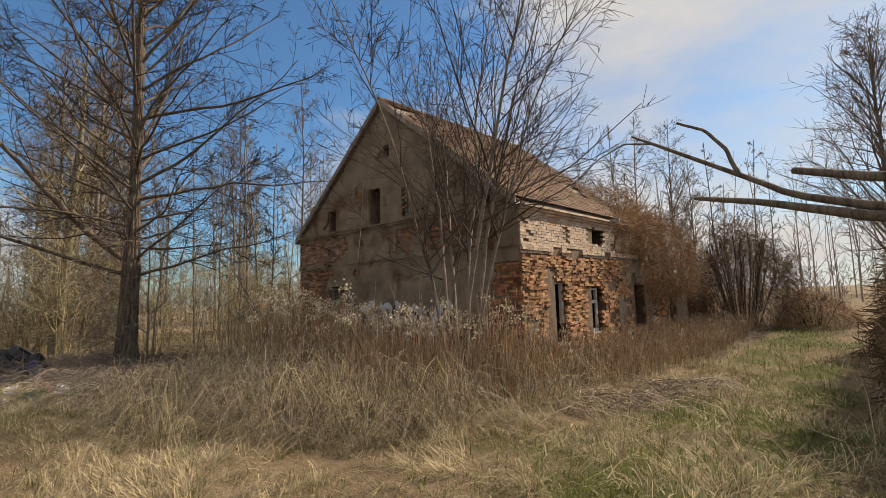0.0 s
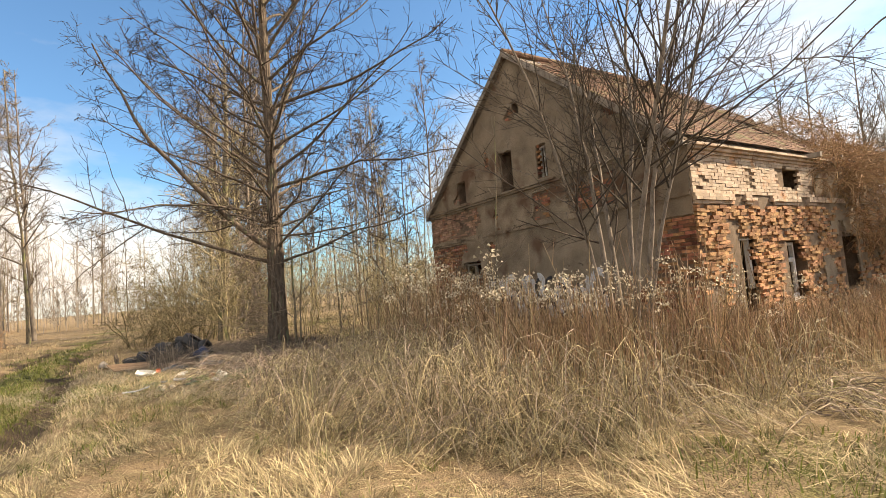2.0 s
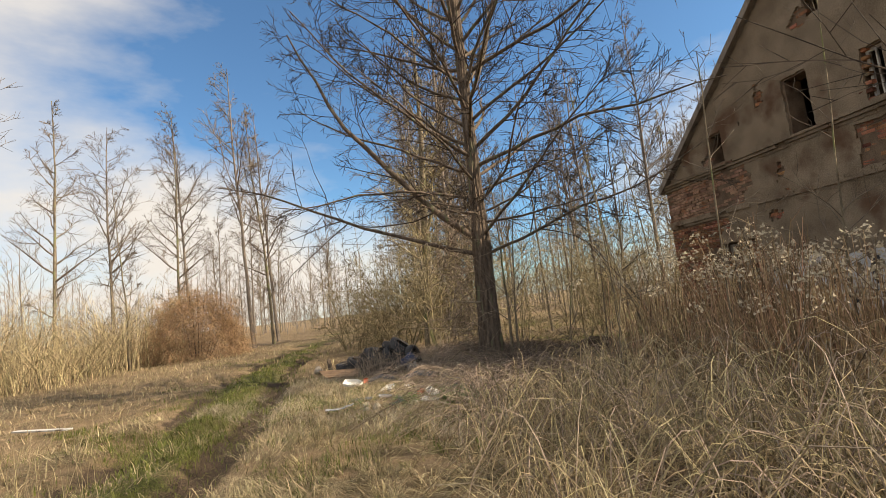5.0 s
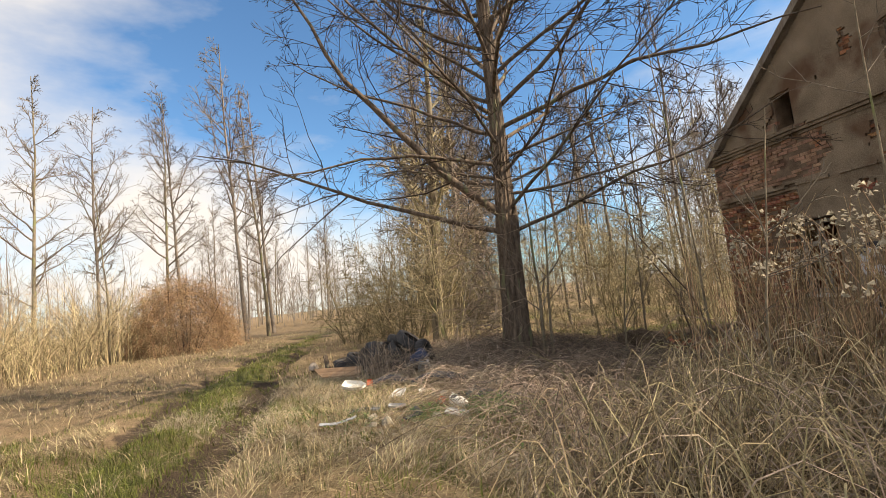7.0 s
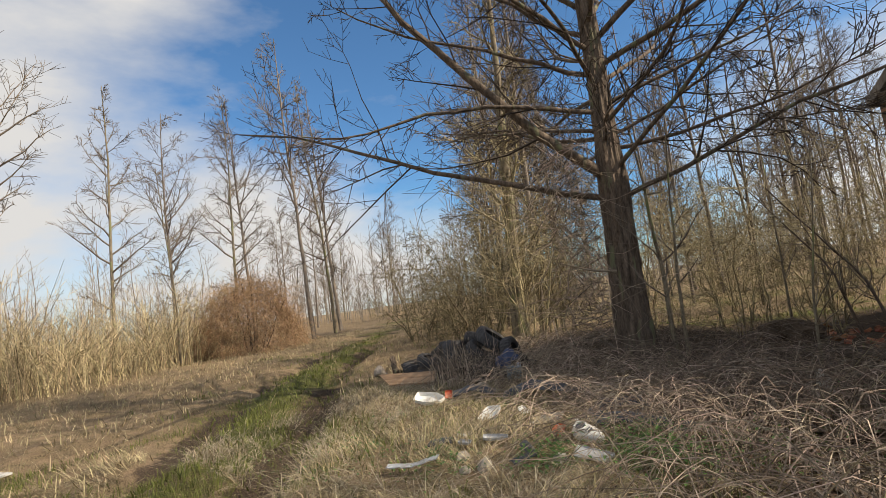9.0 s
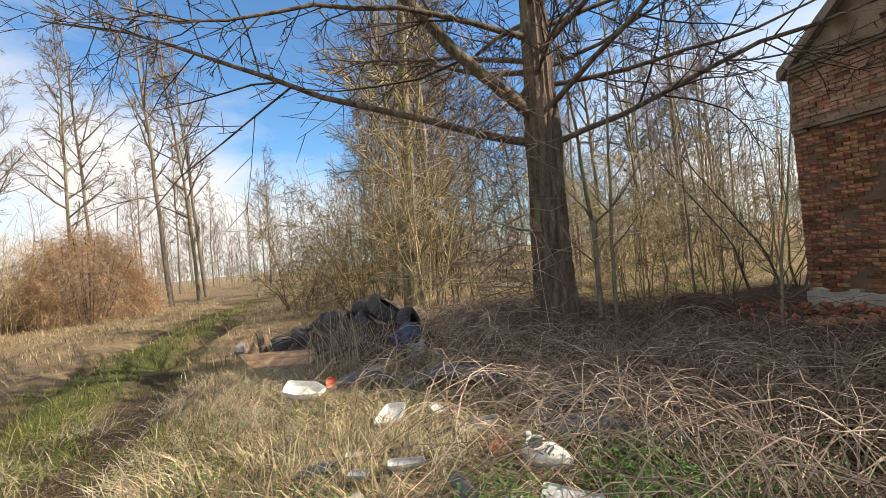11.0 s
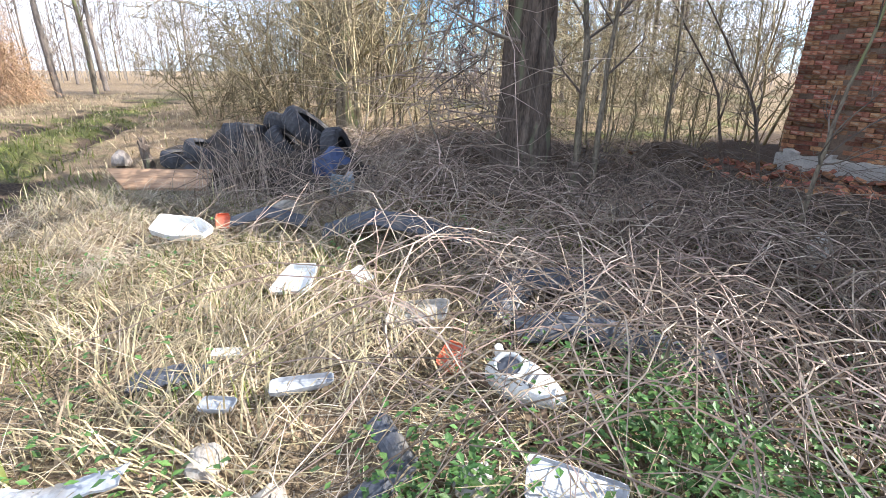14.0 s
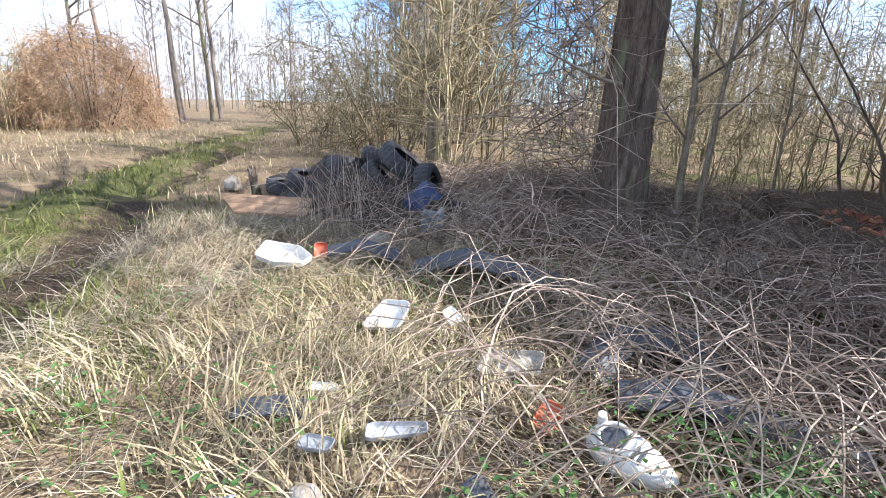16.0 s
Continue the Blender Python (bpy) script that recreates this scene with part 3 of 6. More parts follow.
cornice("belt_course", HOUSE_W, 2.92, [(0.07, 0.05), (0.07, 0.09), (0.07, 0.06)], on_gable, gable_wall, lambda s, z: hash01(np.floor(s * 3), z * 10, 3) > 0.93)
cornice("upper_belt", HOUSE_W, 4.02, [(0.07, 0.06), (0.07, 0.11), (0.06, 0.15)], on_gable, gable_wall, lambda s, z: hash01(np.floor(s * 3), z * 10, 4) > 0.9)
cornice("belt_course", HOUSE_L, 2.80, [(0.075, 0.05), (0.075, 0.10), (0.075, 0.07)], on_side, side_wall, lambda s, z: s > 8.4 or hash01(np.floor(s * 2.2), 1, 5) > 0.72)
cornice("eave_cornice", HOUSE_L, 3.86, [(0.07, 0.08), (0.07, 0.15), (0.06, 0.22)], on_side, side_wall, lambda s, z: s > 6.5 or hash01(np.floor(s * 2), 2, 6) > 0.92)


def brick_rows(length, z0, z1, keep, place, out=0.02, missing=0.03, loose=0.012, jitter=0.003):
    """Centres and sizes of running-bond bricks on a wall."""
    centres, sizes = [], []
    z, row = z0, 0
    while z < z1:
        s = -0.13 * (row % 2)
        while s < length:
            a, b = max(s, 0.0), min(s + 0.245, length)
            if b - a > 0.06 and keep((a + b) / 2, z + 0.033) and RNG.random() > missing:
                proud = out + RNG.uniform(-loose, loose)
                p = place((a + b) / 2, -proud + 0.045, z + 0.033)
                q = place(b, 0, z) - place(a, 0, z)
                along_x = abs(q.x) > abs(q.y)
                centres.append(p)
                ln = b - a - 0.004
                sizes.append((ln, 0.09, 0.064) if along_x else (0.09, ln, 0.064))
            s += 0.257
        z += 0.077
        row += 1
    return np.array(centres), np.array(sizes)


def gable_brick(s, z):
    return bool(z < roof_z(s) - 0.1 and not covered(np.array(s), np.array(z), G_OPEN, 0.02) and not gable_plaster(np.array(s), np.array(z)) and not (2.9 < z < 3.13) and not (4.0 < z < 4.22))


gb_c, gb_s = brick_rows(HOUSE_W, -0.12, APEX, gable_brick, on_gable, 0.02, 0.04, 0.014)
gb_c[:, 1] += 0.075 * (vnoise(gb_c[:, 0], gb_c[:, 2], 1.8, 53, 4) - 0.45)


# the quoin bricks wrap the near corner; the side wall sheds its outer skin in the lower half
def side_pale(s, z):
    return bool(3.05 < z < 3.86 and s < 5.9 and not covered(np.array(s), np.array(z), S_OPEN, 0.0) and vnoise(np.array(s), np.array(z), 2.2, 50, 3) < 0.66)


def side_raw(s, z):
    return bool(z < min(2.8, side_top(s) - 0.06) and not covered(np.array(s), np.array(z), S_OPEN, 0.0))


sp_c, sp_s = brick_rows(6.2, 3.03, 3.86, side_pale, on_side, 0.03, 0.02, 0.008)
sr_c, sr_s = brick_rows(HOUSE_L, -0.3, 2.8, side_raw, on_side, 0.045, 0.10, 0.035)
v, f = boxes_mesh(sp_c, sp_s + np.array([0, 0.005, 0.006]), 0.003)
tagged(mesh_obj("pale_bricks", v, f, M_BRICK_PALE, side_wall, "pale limewashed bricks"), kind="stuff")
worn = vnoise(sr_c[:, 1], sr_c[:, 2], 1.5, 52, 4)
keep = worn < 0.66
sr_c[:, 0] += 0.13 * (worn - 0.45)
sr_c, sr_s = sr_c[keep], sr_s[keep]
v, f = boxes_mesh(sr_c, sr_s + np.array([0, 0.004, 0.008]), 0.014)
tagged(mesh_obj("raw_bricks", v, f, M_BRICK_RAW, side_wall, "eroded orange brick core"), kind="stuff")
slab("side_plaster", HOUSE_L, -0.4, 3.8, lambda s, z: (s > 5.6) & (z < np.interp(s, [0, 8.4, 9.4, 10.3, HOUSE_L - 1.4, HOUSE_L], [3.8, 3.8, 3.1, 2.35, 2.1, 1.3])) & ~covered(s, z, S_OPEN, 0.02) & (vnoise(s, z, 0.9, 60, 4) > 0.47), lambda s, d, z: on_side(s, d, z), 0.05, M_PLASTER, side_wall, "pale plaster remnants", 0.08)


# roof: sheathing under rows of tiles, with verge boards
def roof_side(sign):
    half = HOUSE_W / 2
    slope = (APEX - EAVE) / half
    bm = bmesh.new()
    over = 0.06
    e = half + over

    def at(d, y, up):
        return Vector((half + sign * d, y, APEX - slope * d + up))

    ys = np.linspace(-0.16, ROOF_L + 0.16, 9)
    for y0, y1 in zip(ys[:-1], ys[1:]):
        vs = [bm.verts.new(at(*c)) for c in ((0, y0, -0.08), (e, y0, -0.08), (e, y1, -0.08), (0, y1, -0.08), (0, y0, -0.02), (e, y0, -0.02), (e, y1, -0.02), (0, y1, -0.02))]
        for f in ((0, 1, 2, 3), (5, 4, 7, 6), (0, 4, 5, 1), (3, 2, 6, 7), (1, 5, 6, 2), (4, 0, 3, 7)):
            bm.faces.new([vs[i] for i in f])
    bmesh.ops.remove_doubles(bm, verts=bm.verts, dist=0.001)
    bmesh.ops.recalc_face_normals(bm, faces=bm.faces)
    deck = part("roof", bm, M_WOOD_OLD, house, "sagging roof of worn red clay tiles")
    # tiles as thin tilted slabs
    run = math.hypot(e, slope * e)
    ux, uz = e / run, -slope * e / run
    verts, faces = [], []
    rows = int(run / 0.17)
    cols = int((ROOF_L + 0.3) / 0.19)
    n = 0
    for r in range(rows):
        for c in range(cols):
            y = -0.16 + c * 0.19 + RNG.uniform(-0.008, 0.008)
            d = r * 0.17
            worn = float(vnoise(np.array(y * 1.0), np.array(d), 0.5, 70, 3))
            if worn > 0.74 and RNG.random() < 0.8 or RNG.random() < 0.012:
                continue
            lift = RNG.uniform(0, 0.012)
            l0, l1 = d, d + 0.235
            sag = -0.07 * math.sin(min(1.0, y / ROOF_L) * math.pi) * math.sin(d / run * math.pi)
            pts = []
            for l, up in ((l0, 0.095), (l1, 0.122 + lift)):
                for yy in (y, y + 0.176):
                    for th in (0.0, 0.016):
                        pts.append((half + sign * l * ux, yy, APEX + l * uz + up + th + sag))
            verts.extend(pts)
            faces.extend([[n, n + 4, n + 6, n + 2], [n + 1, n + 3, n + 7, n + 5], [n, n + 1, n + 5, n + 4], [n + 2, n + 6, n + 7, n + 3], [n + 4, n + 5, n + 7, n + 6], [n, n + 2, n + 3, n + 1]])
            n += 8
    tagged(mesh_obj("roof_tiles", np.array(verts), np.array(faces), M_TILE, deck, "red-brown clay tiles, some slipped or missing"), kind="stuff")
    # verge board and rafter ends
    bm = bmesh.new()
    for y0 in (-0.20,):
        vs = [bm.verts.new(at(*c)) for c in ((0, y0, -0.10), (e, y0, -0.10), (e, y0 + 0.035, -0.10), (0, y0 + 0.035, -0.10), (0, y0, 0.10), (e, y0, 0.10), (e, y0 + 0.035, 0.10), (0, y0 + 0.035, 0.10))]
        for f in ((0, 1, 2, 3), (5, 4, 7, 6), (0, 4, 5, 1), (3, 2, 6, 7), (1, 5, 6, 2), (4, 0, 3, 7)):
            bm.faces.new([vs[i] for i in f])
    bmesh.ops.recalc_face_normals(bm, faces=bm.faces)
    part("verge_board", bm, M_WOOD_OLD, deck, "grey weathered verge board")
    return deck


roof_side(-1)
roof_side(1)
ridge_bm = bmesh.new()
for k in range(int(ROOF_L / 0.36)):
    got = bmesh.ops.create_cone(ridge_bm, segments=8, radius1=0.10, radius2=0.085, depth=0.38, cap_ends=True)["verts"]
    m = Matrix.Translation((HOUSE_W / 2, 0.0 + k * 0.36, APEX + 0.09 + RNG.uniform(-0.01, 0.01))) @ Matrix.Rotation(radians(90), 4, "X")
    bmesh.ops.transform(ridge_bm, matrix=m, verts=got)
part("ridge_tiles", ridge_bm, M_TILE, house)
box("gutter_board", (-0.14, -0.11, 0.1, 6.3, EAVE - 0.17, EAVE - 0.07), M_WOOD_OLD, house, "grey bent eaves board")


def window(place_m, w, h, panes, name="window", sash_open=False, mat=M_WOOD_OLD, glass=(0, 1)):
    """A timber casement in a wall opening, with its mullion, transom, sill and what glass is left. Local x across, y inward, z up from the sill."""
    holder = new(name)
    holder.parent = house
    holder.matrix_basis = place_m
    tagged(holder, "weathered timber casement with broken panes in the wall opening")
    bm = bmesh.new()
    for dims in ((0, 0.07, 0, 0.09, 0, h), (w - 0.07, w, 0, 0.09, 0, h), (0.072, w - 0.072, 0, 0.09, 0, 0.07), (0.072, w - 0.072, 0, 0.09, h - 0.07, h)):
        box_bm(bm, *dims, bevel=0.006)
    part("window_frame", bm, mat, holder)
    box("mullion", (w / 2 - 0.04, w / 2 + 0.04, -0.01, 0.085, 0.072, h - 0.072), mat, holder, bevel=0.006)
    for k, (x0, x1) in enumerate(((0.074, w / 2 - 0.042), (w / 2 + 0.042, w - 0.074))):
        box("transom", (x0, x1, -0.005, 0.08, h * 0.68, h * 0.68 + 0.06), mat, holder, bevel=0.005)
        bm = bmesh.new()
        for dims in ((x0, x0 + 0.035, 0.01, 0.05, 0.075, h * 0.68 - 0.004), (x1 - 0.035, x1, 0.01, 0.05, 0.075, h * 0.68 - 0.004), (x0 + 0.036, x1 - 0.036, 0.01, 0.05, 0.075, 0.115), (x0 + 0.036, x1 - 0.036, 0.01, 0.05, h * 0.68 - 0.045, h * 0.68 - 0.004)):
            box_bm(bm, *dims)
        sash = part("sash", bm, mat, holder)
        if k in glass:
            pane = box("pane", (x0 + 0.036, x1 - 0.036, 0.028, 0.032, h * 0.68 + 0.065, h - 0.075), M_GLASS, holder)
            pane.visible_shadow = False
    box("window_sill", (-0.06, w + 0.06, -0.10, 0.10, -0.07, -0.003), M_CONCRETE, holder, jitter=0.006)
    return holder


def in_gable(s1, z):
    return Matrix(((-1, 0, 0, s1), (0, 1, 0, 0.10), (0, 0, 1, z), (0, 0, 0, 1)))


def in_side(s0, z):
    return Matrix(((0, 1, 0, 0.12), (1, 0, 0, s0), (0, 0, 1, z), (0, 0, 0, 1)))


window(in_gable(8.40, 0.68), 0.96, 1.52, 2, glass=(0,))
window(in_side(3.44, 0.52), 0.94, 1.36, 2, mat=M_WOOD_PAINT, glass=(0,))
# bare frames in the attic openings and the broken doorway
bm = bmesh.new()
for dims in ((4.00, 4.05, 0.08, 0.14, 4.32, 5.22), (4.27, 4.32, 0.08, 0.14, 4.32, 5.22), (4.05, 4.27, 0.08, 0.14, 5.16, 5.22), (4.14, 4.17, 0.09, 0.13, 4.34, 5.16)):
    box_bm(bm, *dims)
part("attic_frame", bm, M_WOOD_PAINT, house, "narrow attic frame with flaking white paint")
bm = bmesh.new()
for dims in ((0.05, 0.15, 1.24, 1.31, 0.35, 2.0), (0.05, 0.15, 2.05, 2.12, 0.9, 2.0), (0.04, 0.16, 1.2, 2.2, 2.0, 2.1)):
    box_bm(bm, *dims, jitter=0.01)
part("broken_frame", bm, M_WOOD_PAINT, house, "broken pale timber frame with a sagging lintel")
for k in range(3):
    a = (5.0 + 1.3 * k, 0.62, 3.2 - 0.03 * k)
    box("rafter_stub", (-0.5, 0.1, a[0], a[0] + 0.1, 3.98, 4.1), M_WOOD_OLD, house, jitter=0.01)


def graffiti(name, strokes, mat, parent):
    """Painted strokes on the plaster: ribbons a few millimetres thick."""
    verts, faces, n = [], [], 0
    for cx, cz, r, a0, a1, wd in strokes:
        steps = 12
        for k in range(steps + 1):
            a = radians(a0 + (a1 - a0) * k / steps)
            for rr in (r - wd / 2, r + wd / 2):
                for d in (-0.050, -0.060):
                    verts.append((cx + rr * math.cos(a) * 0.8, d, cz + rr * math.sin(a)))
        for k in range(steps):
            b = n + 4 * k
            faces.extend([[b + 1, b + 3, b + 7, b + 5], [b, b + 4, b + 6, b + 2], [b, b + 1, b + 5, b + 4], [b + 2, b + 6, b + 7, b + 3]])
        n += 4 * (steps + 1)
    return mesh_obj(name, np.array(verts), np.array(faces), mat, parent)


gr = np.random.default_rng(5)
for x in np.arange(2.6, 6.9, 0.42):
    # fat bubble letters: a pale body, then dark contours over it
    for q in range(3):
        a = gr.uniform(0, 360)
        graffiti("graffiti_fill", [(x + gr.uniform(-0.08, 0.08), 0.5 + 0.40 * q + gr.uniform(-0.1, 0.1), gr.uniform(0.16, 0.30), a, a + gr.uniform(150, 300), 0.20)], M_PAINT_WHITE, gable_wall).location.y = -0.0015 * q
    for q in range(2):
        a = gr.uniform(0, 360)
        graffiti("graffiti_outline", [(x + gr.uniform(-0.1, 0.1), 0.65 + 0.5 * q + gr.uniform(-0.15, 0.15), gr.uniform(0.22, 0.38), a, a + gr.uniform(90, 200), 0.085)], M_PAINT_BLACK, gable_wall).location.y = -0.008 - 0.0015 * q


# ---------------------------------------------------------------- trees
def grow(P, R, per, s0, s1, angle, ln, k, ratio, lift=0.0, wander=0.12, rmin=0.003, rng=RNG, fixed_len=None):
    """Side shoots for many parent shoots at once. P (n, m, 3), R (n, m)."""
    n, m, _ = P.shape
    idx = np.repeat(np.arange(n), per)
    c = len(idx)
    s = rng.uniform(s0, s1, c)
    f = s * (m - 1)
    i = np.minimum(f.astype(int), m - 2)
    fr = (f - i)[:, None]
    base = P[idx, i] * (1 - fr) + P[idx, i + 1] * fr
    r_at = R[idx, i] * (1 - fr[:, 0]) + R[idx, i + 1] * fr[:, 0]
    tan = P[idx, i + 1] - P[idx, i]
    tan /= np.linalg.norm(tan, axis=1, keepdims=True) + 1e-9
    side = np.cross(tan, rng.normal(size=(c, 3)))
    side /= np.linalg.norm(side, axis=1, keepdims=True) + 1e-9
    a = np.radians(rng.normal(angle, angle * 0.22, c))[:, None]
    d = tan * np.cos(a) + side * np.sin(a)
    plen = np.linalg.norm(np.diff(P, axis=1), axis=2).sum(axis=1)[idx]
    length = (plen * ln if fixed_len is None else fixed_len) * (1.15 - 0.6 * s) * rng.uniform(0.55, 1.25, c)
    out = np.zeros((c, k, 3))
    out[:, 0] = base
    for j in range(1, k):
        d = d + rng.normal(size=(c, 3)) * wander + np.array([0, 0, lift])
        d /= np.linalg.norm(d, axis=1, keepdims=True)
        out[:, j] = out[:, j - 1] + d * (length / (k - 1))[:, None]
    r0 = np.maximum(r_at * ratio, rmin)
    rad = r0[:, None] * np.linspace(1.0, 0.35, k)[None]
    return out, np.maximum(rad, rmin * 0.6)


def stem(points, r0, r1, k, wobble, rng=RNG):
    """A trunk through a few points, resampled to k."""
    pts = np.array(points, float)
    t = np.linspace(0, 1, len(pts))
    u = np.linspace(0, 1, k)
    p = np.stack([np.interp(u, t, pts[:, j]) for j in range(3)], axis=1)
    p[1:, :2] += np.cumsum(rng.normal(0, wobble, (k - 1, 2)), axis=0) * 0.5
    return p[None], (r0 + (r1 - r0) * u ** 0.8)[None]


def limb_set(trunk, R, heights, az, elev, lengths, k, curl, rng=RNG, rfac=0.42, sway=0.12):
    """Main limbs at given heights up one trunk."""
    P = trunk[0]
    n = len(heights)
    out, rad = np.zeros((n, k, 3)), np.zeros((n, k))
    for j in range(n):
        i = int(np.clip(np.searchsorted(P[:, 2], P[0, 2] + heights[j]), 1, len(P) - 1))
        fr = (P[0, 2] + heights[j] - P[i - 1, 2]) / max(P[i, 2] - P[i - 1, 2], 1e-6)
        base = P[i - 1] + (P[i] - P[i - 1]) * np.clip(fr, 0, 1)
        r_at = R[0, i]
        d = np.array([math.cos(az[j]) * math.cos(elev[j]), math.sin(az[j]) * math.cos(elev[j]), math.sin(elev[j])])
        p = base.copy()
        out[j, 0] = p
        for q in range(1, k):
            d = d + rng.normal(0, sway, 3) + np.array([0, 0, curl])
            d /= np.linalg.norm(d)
            p = p + d * lengths[j] / (k - 1)
            out[j, q] = p
        r0 = min(r_at * 0.75, 0.014 + lengths[j] * rfac * 0.024)
        rad[j] = r0 * np.linspace(1, 0.22, k)
    return out, rad


def big_tree():
    rng = np.random.default_rng(11)
    base = (-8.96, 14.0)
    z0 = float(ground_z(np.array(base[0]), np.array(base[1])))
    t = thing("alder_tree", pose(base[0], base[1], z0 - 0.05), "tall bare alder with dark furrowed trunk and long rising limbs", "tree")
    trunk, R = stem([(0, 0, 0), (0.04, 0.03, 2.4), (0.12, 0.05, 4.8), (0.12, 0.1, 9.6), (0.2, 0.2, 14.4), (0.1, 0.2, 19.5)], 0.285, 0.025, 40, 0.010, rng)
    # root flare, and a swelling where the big limb leaves
    hgt = trunk[0, :, 2]
    R = R + 0.17 * np.exp(-hgt / 0.24)[None] + 0.03 * np.exp(-((hgt - 2.9) / 0.35) ** 2)[None]
    sides = 36
    fine = np.linspace(0, len(hgt) - 1, 150)
    cen = np.stack([np.interp(fine, np.arange(len(hgt)), trunk[0, :, j]) for j in range(3)], axis=1)[None]
    rad = np.interp(fine, np.arange(len(hgt)), R[0])[None]
    v, f = tubes_mesh(cen, rad, sides)
    ring = v.reshape(-1, sides, 3)
    ang = np.arange(sides) * 2 * np.pi / sides
    zz = cen[0][:, 2:3]
    furrow = 0.075 * np.sign(np.sin(ang[None] * 13 + 1.4 * np.sin(zz * 3.1) + 0.8 * np.sin(zz * 7.3 + ang[None] * 3))) * (0.35 + 0.65 * rng.random((len(fine), sides)))
    lobes = 0.05 * np.sin(ang[None] * 4 + 0.6 * zz) + 0.12 * np.exp(-zz / 0.3) * np.sin(ang[None] * 5 + 0.7)
    mid = cen[0][:, None, :]
    ring = mid + (ring - mid) * (1 + furrow + lobes)[:, :, None]
    mesh_obj("trunk", ring.reshape(-1, 3), f, M_BARK, t, "dark furrowed bark", smooth=False)
    n = 96
    hs = np.concatenate([[3.0, 2.7, 2.65, 3.1, 3.7], 3.5 + 15.5 * np.linspace(0, 1, n - 5) ** 1.25])
    az = np.concatenate([np.radians([230, 212, 18, 335, 158]), (np.arange(n - 5) * 2.4 + rng.uniform(-0.4, 0.4, n - 5)) % (2 * np.pi)])
    ln = np.concatenate([[7.2, 8.0, 5.4, 5.0, 5.2], np.interp(hs[5:], [3.5, 6, 10, 19], [4.2, 6.3, 5.6, 1.0]) * rng.uniform(0.7, 1.12, n - 5)])
    el = np.radians(np.concatenate([[30, 9, 12, 14, 20], np.interp(hs[5:], [3.5, 6, 10, 19], [10, 32, 42, 58]) + rng.uniform(-10, 10, n - 5)]))
    L1, R1 = limb_set(trunk, R, hs, az, el, ln, 11, 0.014, rng, 0.26, 0.10)
    for j in range(5):
        v, f = tubes_mesh(L1[j:j + 1], R1[j:j + 1] * (1.55 if j == 0 else 0.9), 9)
        mesh_obj("limb", v, f, M_BARK, t, "mossy-topped main limb" if j == 0 else "", smooth=True)
    v, f = tubes_mesh(L1[5:], R1[5:], 6)
    tagged(mesh_obj("upper_crown", v, f, M_BARK, t, "many rising limbs", smooth=True), kind="stuff")
    L2, R2 = grow(L1, R1, 11, 0.15, 0.98, 42, 0.32, 5, 0.42, 0.02, 0.14, 0.009, rng)
    L3, R3 = grow(L2, R2, 6, 0.12, 1.0, 44, 0.46, 3, 0.6, 0.015, 0.18, 0.0075, rng)
    L4, R4 = grow(L3, R3, 3, 0.2, 1.0, 46, 0.6, 2, 0.7, 0.03, 0.2, 0.006, rng)
    v, f = join_arrays([tubes_mesh(L2, R2, 4), tubes_mesh(L3, R3, 3), tubes_mesh(L4, R4, 3)])
    tagged(mesh_obj("crown", v, f, M_TWIG, t, "fine bare twigs"), kind="stuff")
    return t


big_tree()


def young_tree(x, y, seed, stems, height, spread, label, mats, r0=0.055, dense=1.0, name="ash_tree"):
    """A clump of slender stems that fan out, with bare twigs."""
    rng = np.random.default_rng(seed)
    z0 = float(ground_z(np.array(x), np.array(y)))
    t = thing(name, pose(x, y, z0 - 0.04), label, "tree")
    twigs = []
    for s in range(stems):
        a = s * 2.399 + rng.uniform(-0.4, 0.4)
        lean = spread * rng.uniform(0.35, 1.0)
        h = height * rng.uniform(0.8, 1.08)
        q = rng.uniform(0.1, 0.42)
        bx, by = q * math.cos(a), q * math.sin(a)
        P, R = stem([(bx, by, 0), (bx + lean * 0.18 * math.cos(a), by + lean * 0.18 * math.sin(a), h * 0.3), (bx + lean * 0.5 * math.cos(a), by + lean * 0.5 * math.sin(a), h * 0.65), (bx + lean * math.cos(a), by + lean * math.sin(a), h)], r0 * rng.uniform(0.5, 1.25), 0.008, 16, 0.05, rng)
        v, f = tubes_mesh(P, R, 8)
        mesh_obj("stem", v, f, mats[0], t, smooth=True)
        L1, R1 = grow(P, R, int(25 * dense), 0.26, 0.99, 42, 0.34, 6, 0.5, 0.05, 0.10, 0.009, rng)
        L2, R2 = grow(L1, R1, 7, 0.15, 1.0, 40, 0.42, 4, 0.6, 0.05, 0.14, 0.006, rng)
        L3, R3 = grow(L2, R2, 3, 0.2, 1.0, 40, 0.55, 2, 0.7, 0.05, 0.15, 0.006, rng)
        twigs += [tubes_mesh(L1, R1, 4), tubes_mesh(L2, R2, 3), tubes_mesh(L3, R3, 3)]
    v, f = join_arrays(twigs)
    tagged(mesh_obj("crown", v, f, mats[1], t, "fine pale twigs"), kind="stuff")
    return t


young_tree(0.30, 10.7, 24, 7, 10.5, 4.0, "slender many-stemmed bare tree before the gable", (M_BARK_FAR, M_TWIG), 0.066)


